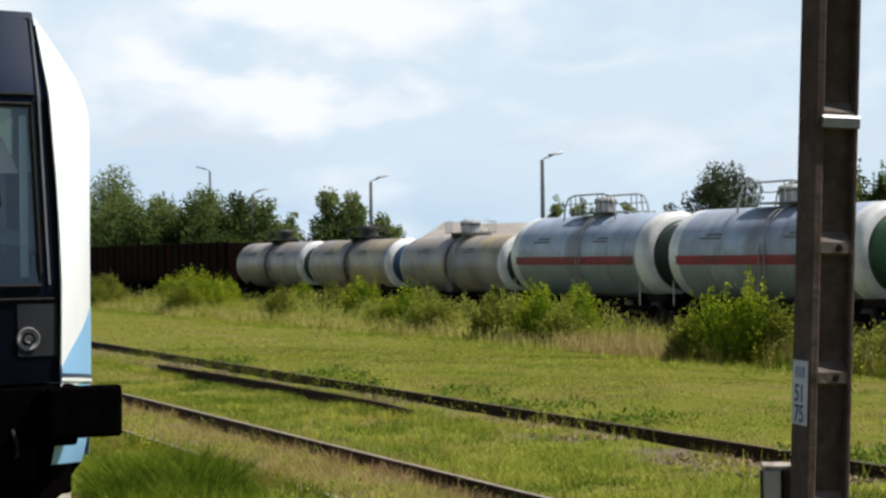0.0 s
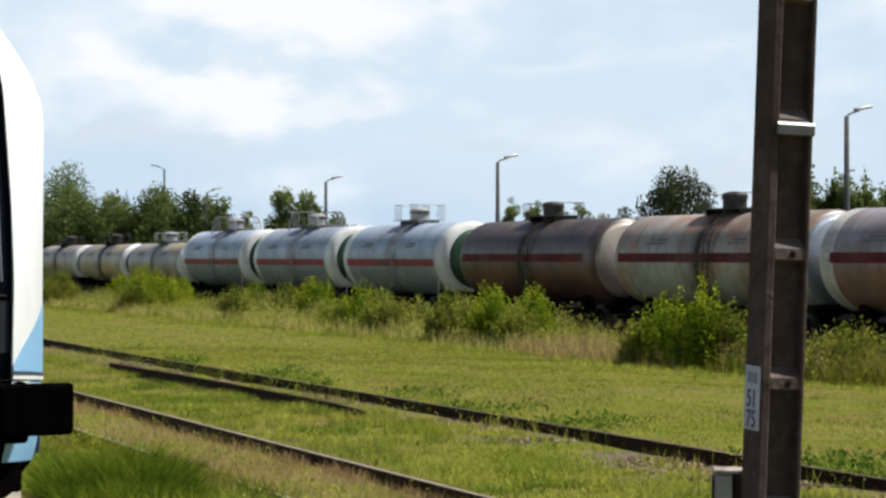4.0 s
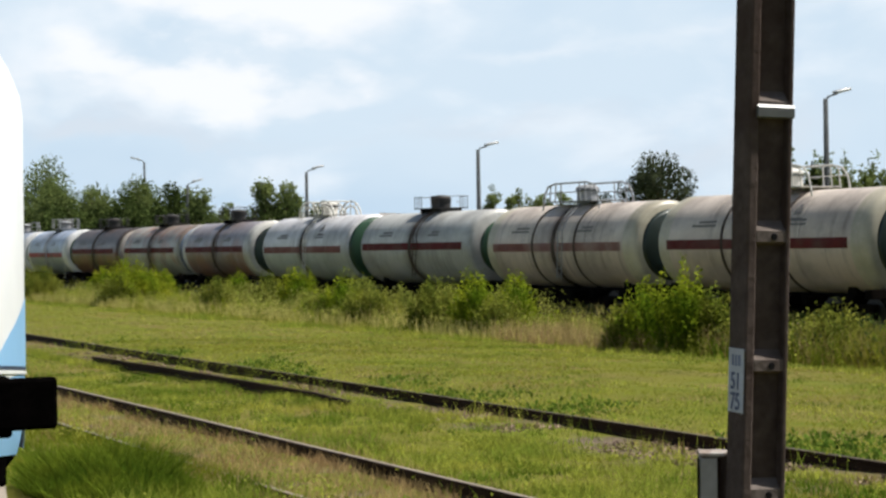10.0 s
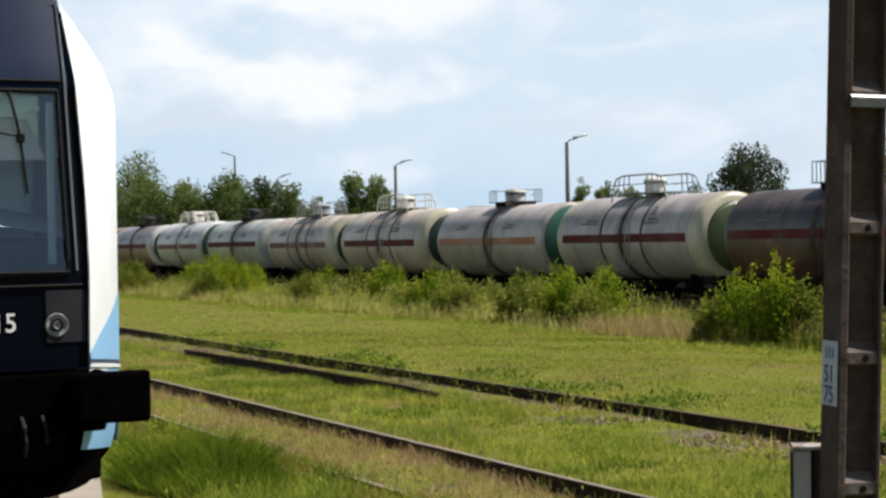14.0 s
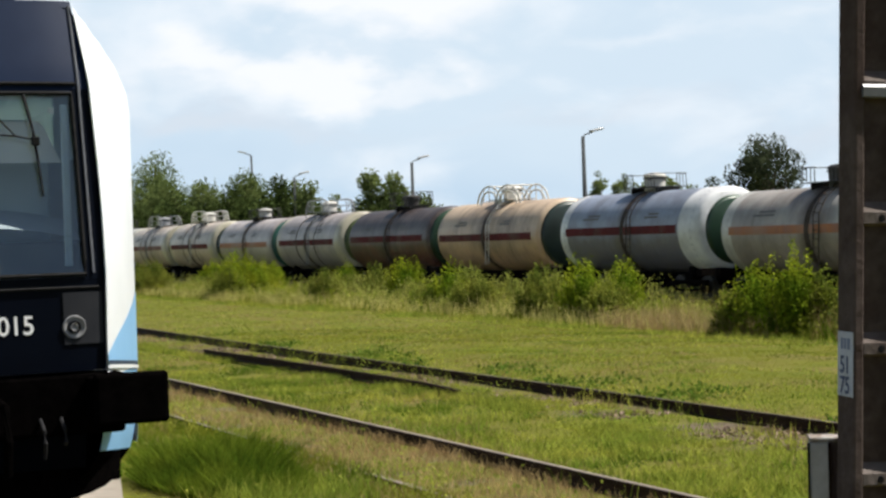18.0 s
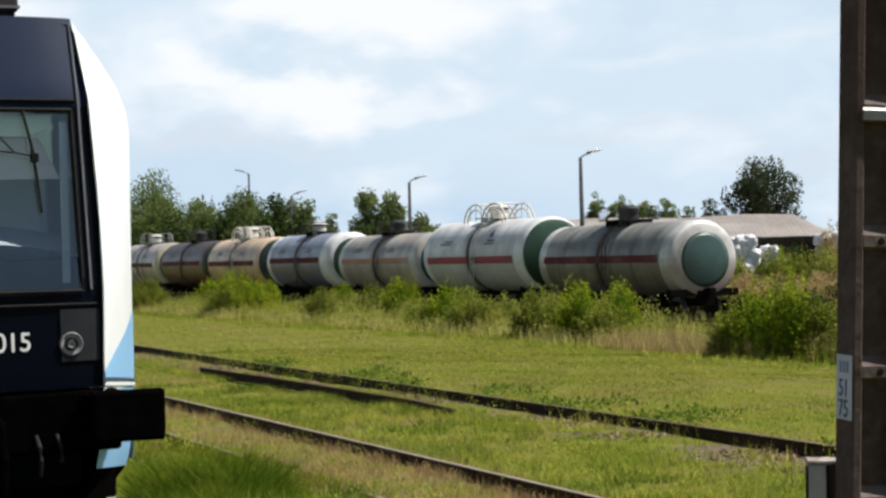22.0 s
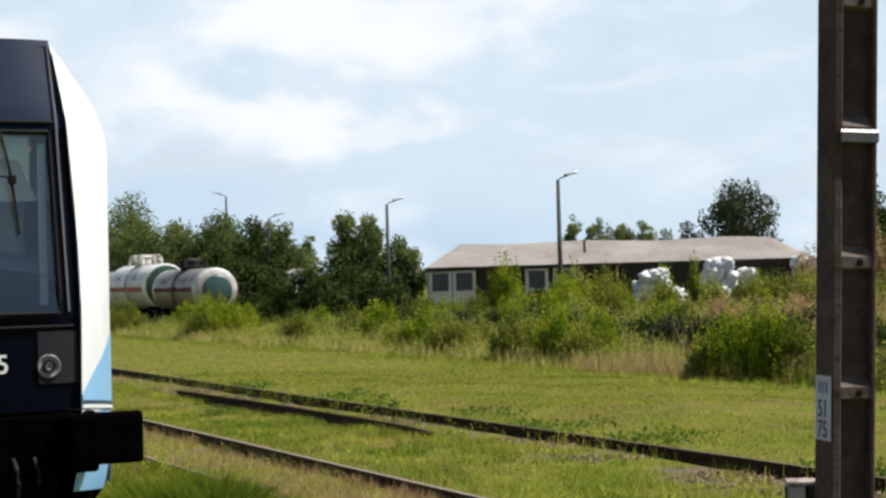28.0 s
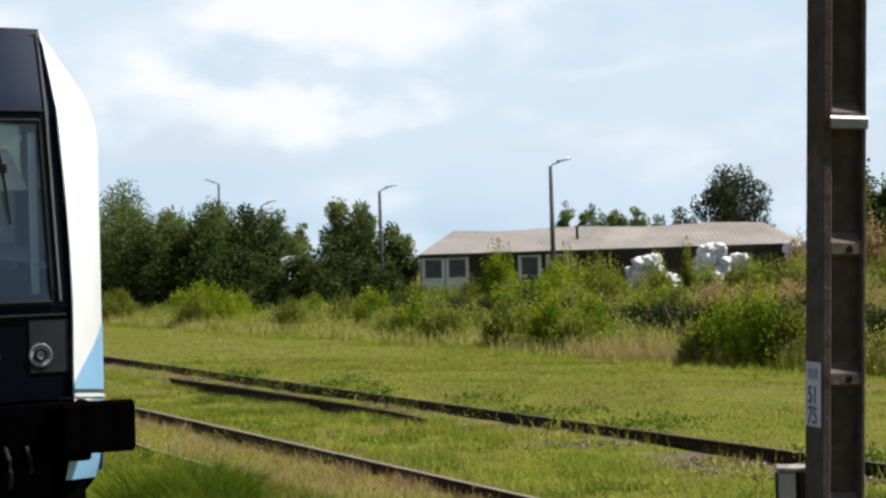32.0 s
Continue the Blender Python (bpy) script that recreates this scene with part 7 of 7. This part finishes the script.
def low_weeds():
    """Dark broad-leaved weeds and flat rosettes along the old turnout."""
    n = 9000
    x, y = 12.95 + 1.5 * rng.uniform(0, 1, n) ** 1.5, rng.uniform(15, 46, n)
    k = value_noise(x, y, 1.6, 71) + 0.6 * value_noise(x, y, 0.6, 72) > 0.12
    x, y = x[k], y[k]
    c = np.stack([x, y, ground_z(x, y) + rng.uniform(0.01, 0.14, len(x))], 1)
    tagged(quads("low_weeds", leaves(c, 0.075, np.tile([0, 0, 0.7], (len(x), 1))), M["broad_weed"]), "low broad-leaved weeds by the rails", "weeds", kind="stuff")
    n = 2600
    x, y = rng.uniform(4.3, 11.0, n), rng.uniform(14, 40, n)
    k = value_noise(x, y, 0.8, 75) > 0.35
    x, y = x[k], y[k]
    c = np.stack([x, y, ground_z(x, y) + rng.uniform(0.01, 0.16, len(x))], 1)
    tagged(quads("low_weeds", leaves(c, 0.045, np.tile([0, 0, 0.6], (len(x), 1))), M["grass_light"]), "low broad-leaved weeds in the yard", "weeds", kind="stuff")


low_weeds()
for x0, x1, y1, h, seed in ((12.0, 12.5, 44, 0.34, 111), (12.65, 13.3, 44, 0.28, 113), (8.25, 8.9, 34, 0.30, 115), (6.1, 6.6, 30, 0.34, 117), (9.0, 11.6, 30, 0.24, 119)):
    weeds("flower_stalks", 260, x0, x1, 14, y1, h, "grass_light", "thin flowering stalks beside the rails", seed, 0.15, 0.03)


def stones(n, x0, x1, mat, label, seed, level):
    """Loose ballast stones beside the rails, as rough little wedges."""
    x, y = rng.uniform(x0, x1, n), 14 + 40 * rng.uniform(0, 1, n) ** 1.3
    k = value_noise(x, y, 1.5, seed) + 0.4 * value_noise(x, y, 0.5, seed + 1) > level
    x, y = x[k], y[k]
    c = np.stack([x, y, ground_z(x, y) + 0.005], 1)
    s = rng.uniform(0.008, 0.036, (len(x), 1))
    e = unit(rng.normal(size=(len(x), 3)) * [1, 1, 0.25])
    g = unit(np.cross(e, rng.normal(size=(len(x), 3)) * [0.3, 0.3, 1.0] + [0, 0, 0.3]))
    h = unit(np.cross(e, g)) * s
    e, g = e * s, g * s
    faces = [np.stack(q, 1) for q in ((c + e, c + h, c - e, c - h), (c + e, c + g, c - e, c + h), (c + e, c + h, c - g, c - h), (c - e, c + g, c - h, c - g))]
    tagged(quads("ballast_stones", np.concatenate(faces), M[mat]), label, "stones", kind="stuff")


stones(7000, 11.3, 12.48, "stone", "loose brown ballast stones between rusty rails", 81, 0.0)
stones(5200, 12.64, 13.25, "stone_pale", "loose pale ballast stones beside a rusty rail", 84, 0.15)

# distant wood that closes the view
meadow("far_wood", 9000, -150, 700, 600, 640, 5.5, 3.0, "leaf_dark", "distant belt of woodland", None, 0.3)

# ---- moving train ----


def run(t):
    """Way that the train has gone along the track."""
    x = (t - 16) / 16
    return KC0 + KC1 * x + KC2 * x ** 2 + KC3 * x ** 3 + KC4 * x ** 4


KC0, KC1, KC2, KC3, KC4 = 254.09, 150.23, -0.86, 0.04, 1.95
PITCH, HEAD = 12.02, 3.9


def motions():
    times = [i * 1.0 for i in range(33)]
    for ob, i, shift, z in WAGONS + GONDOLAS:
        walk(ob, [(t, pose(AXIS_X, run(t) - PITCH * i + HEAD + shift, z)) for t in times])


motions()
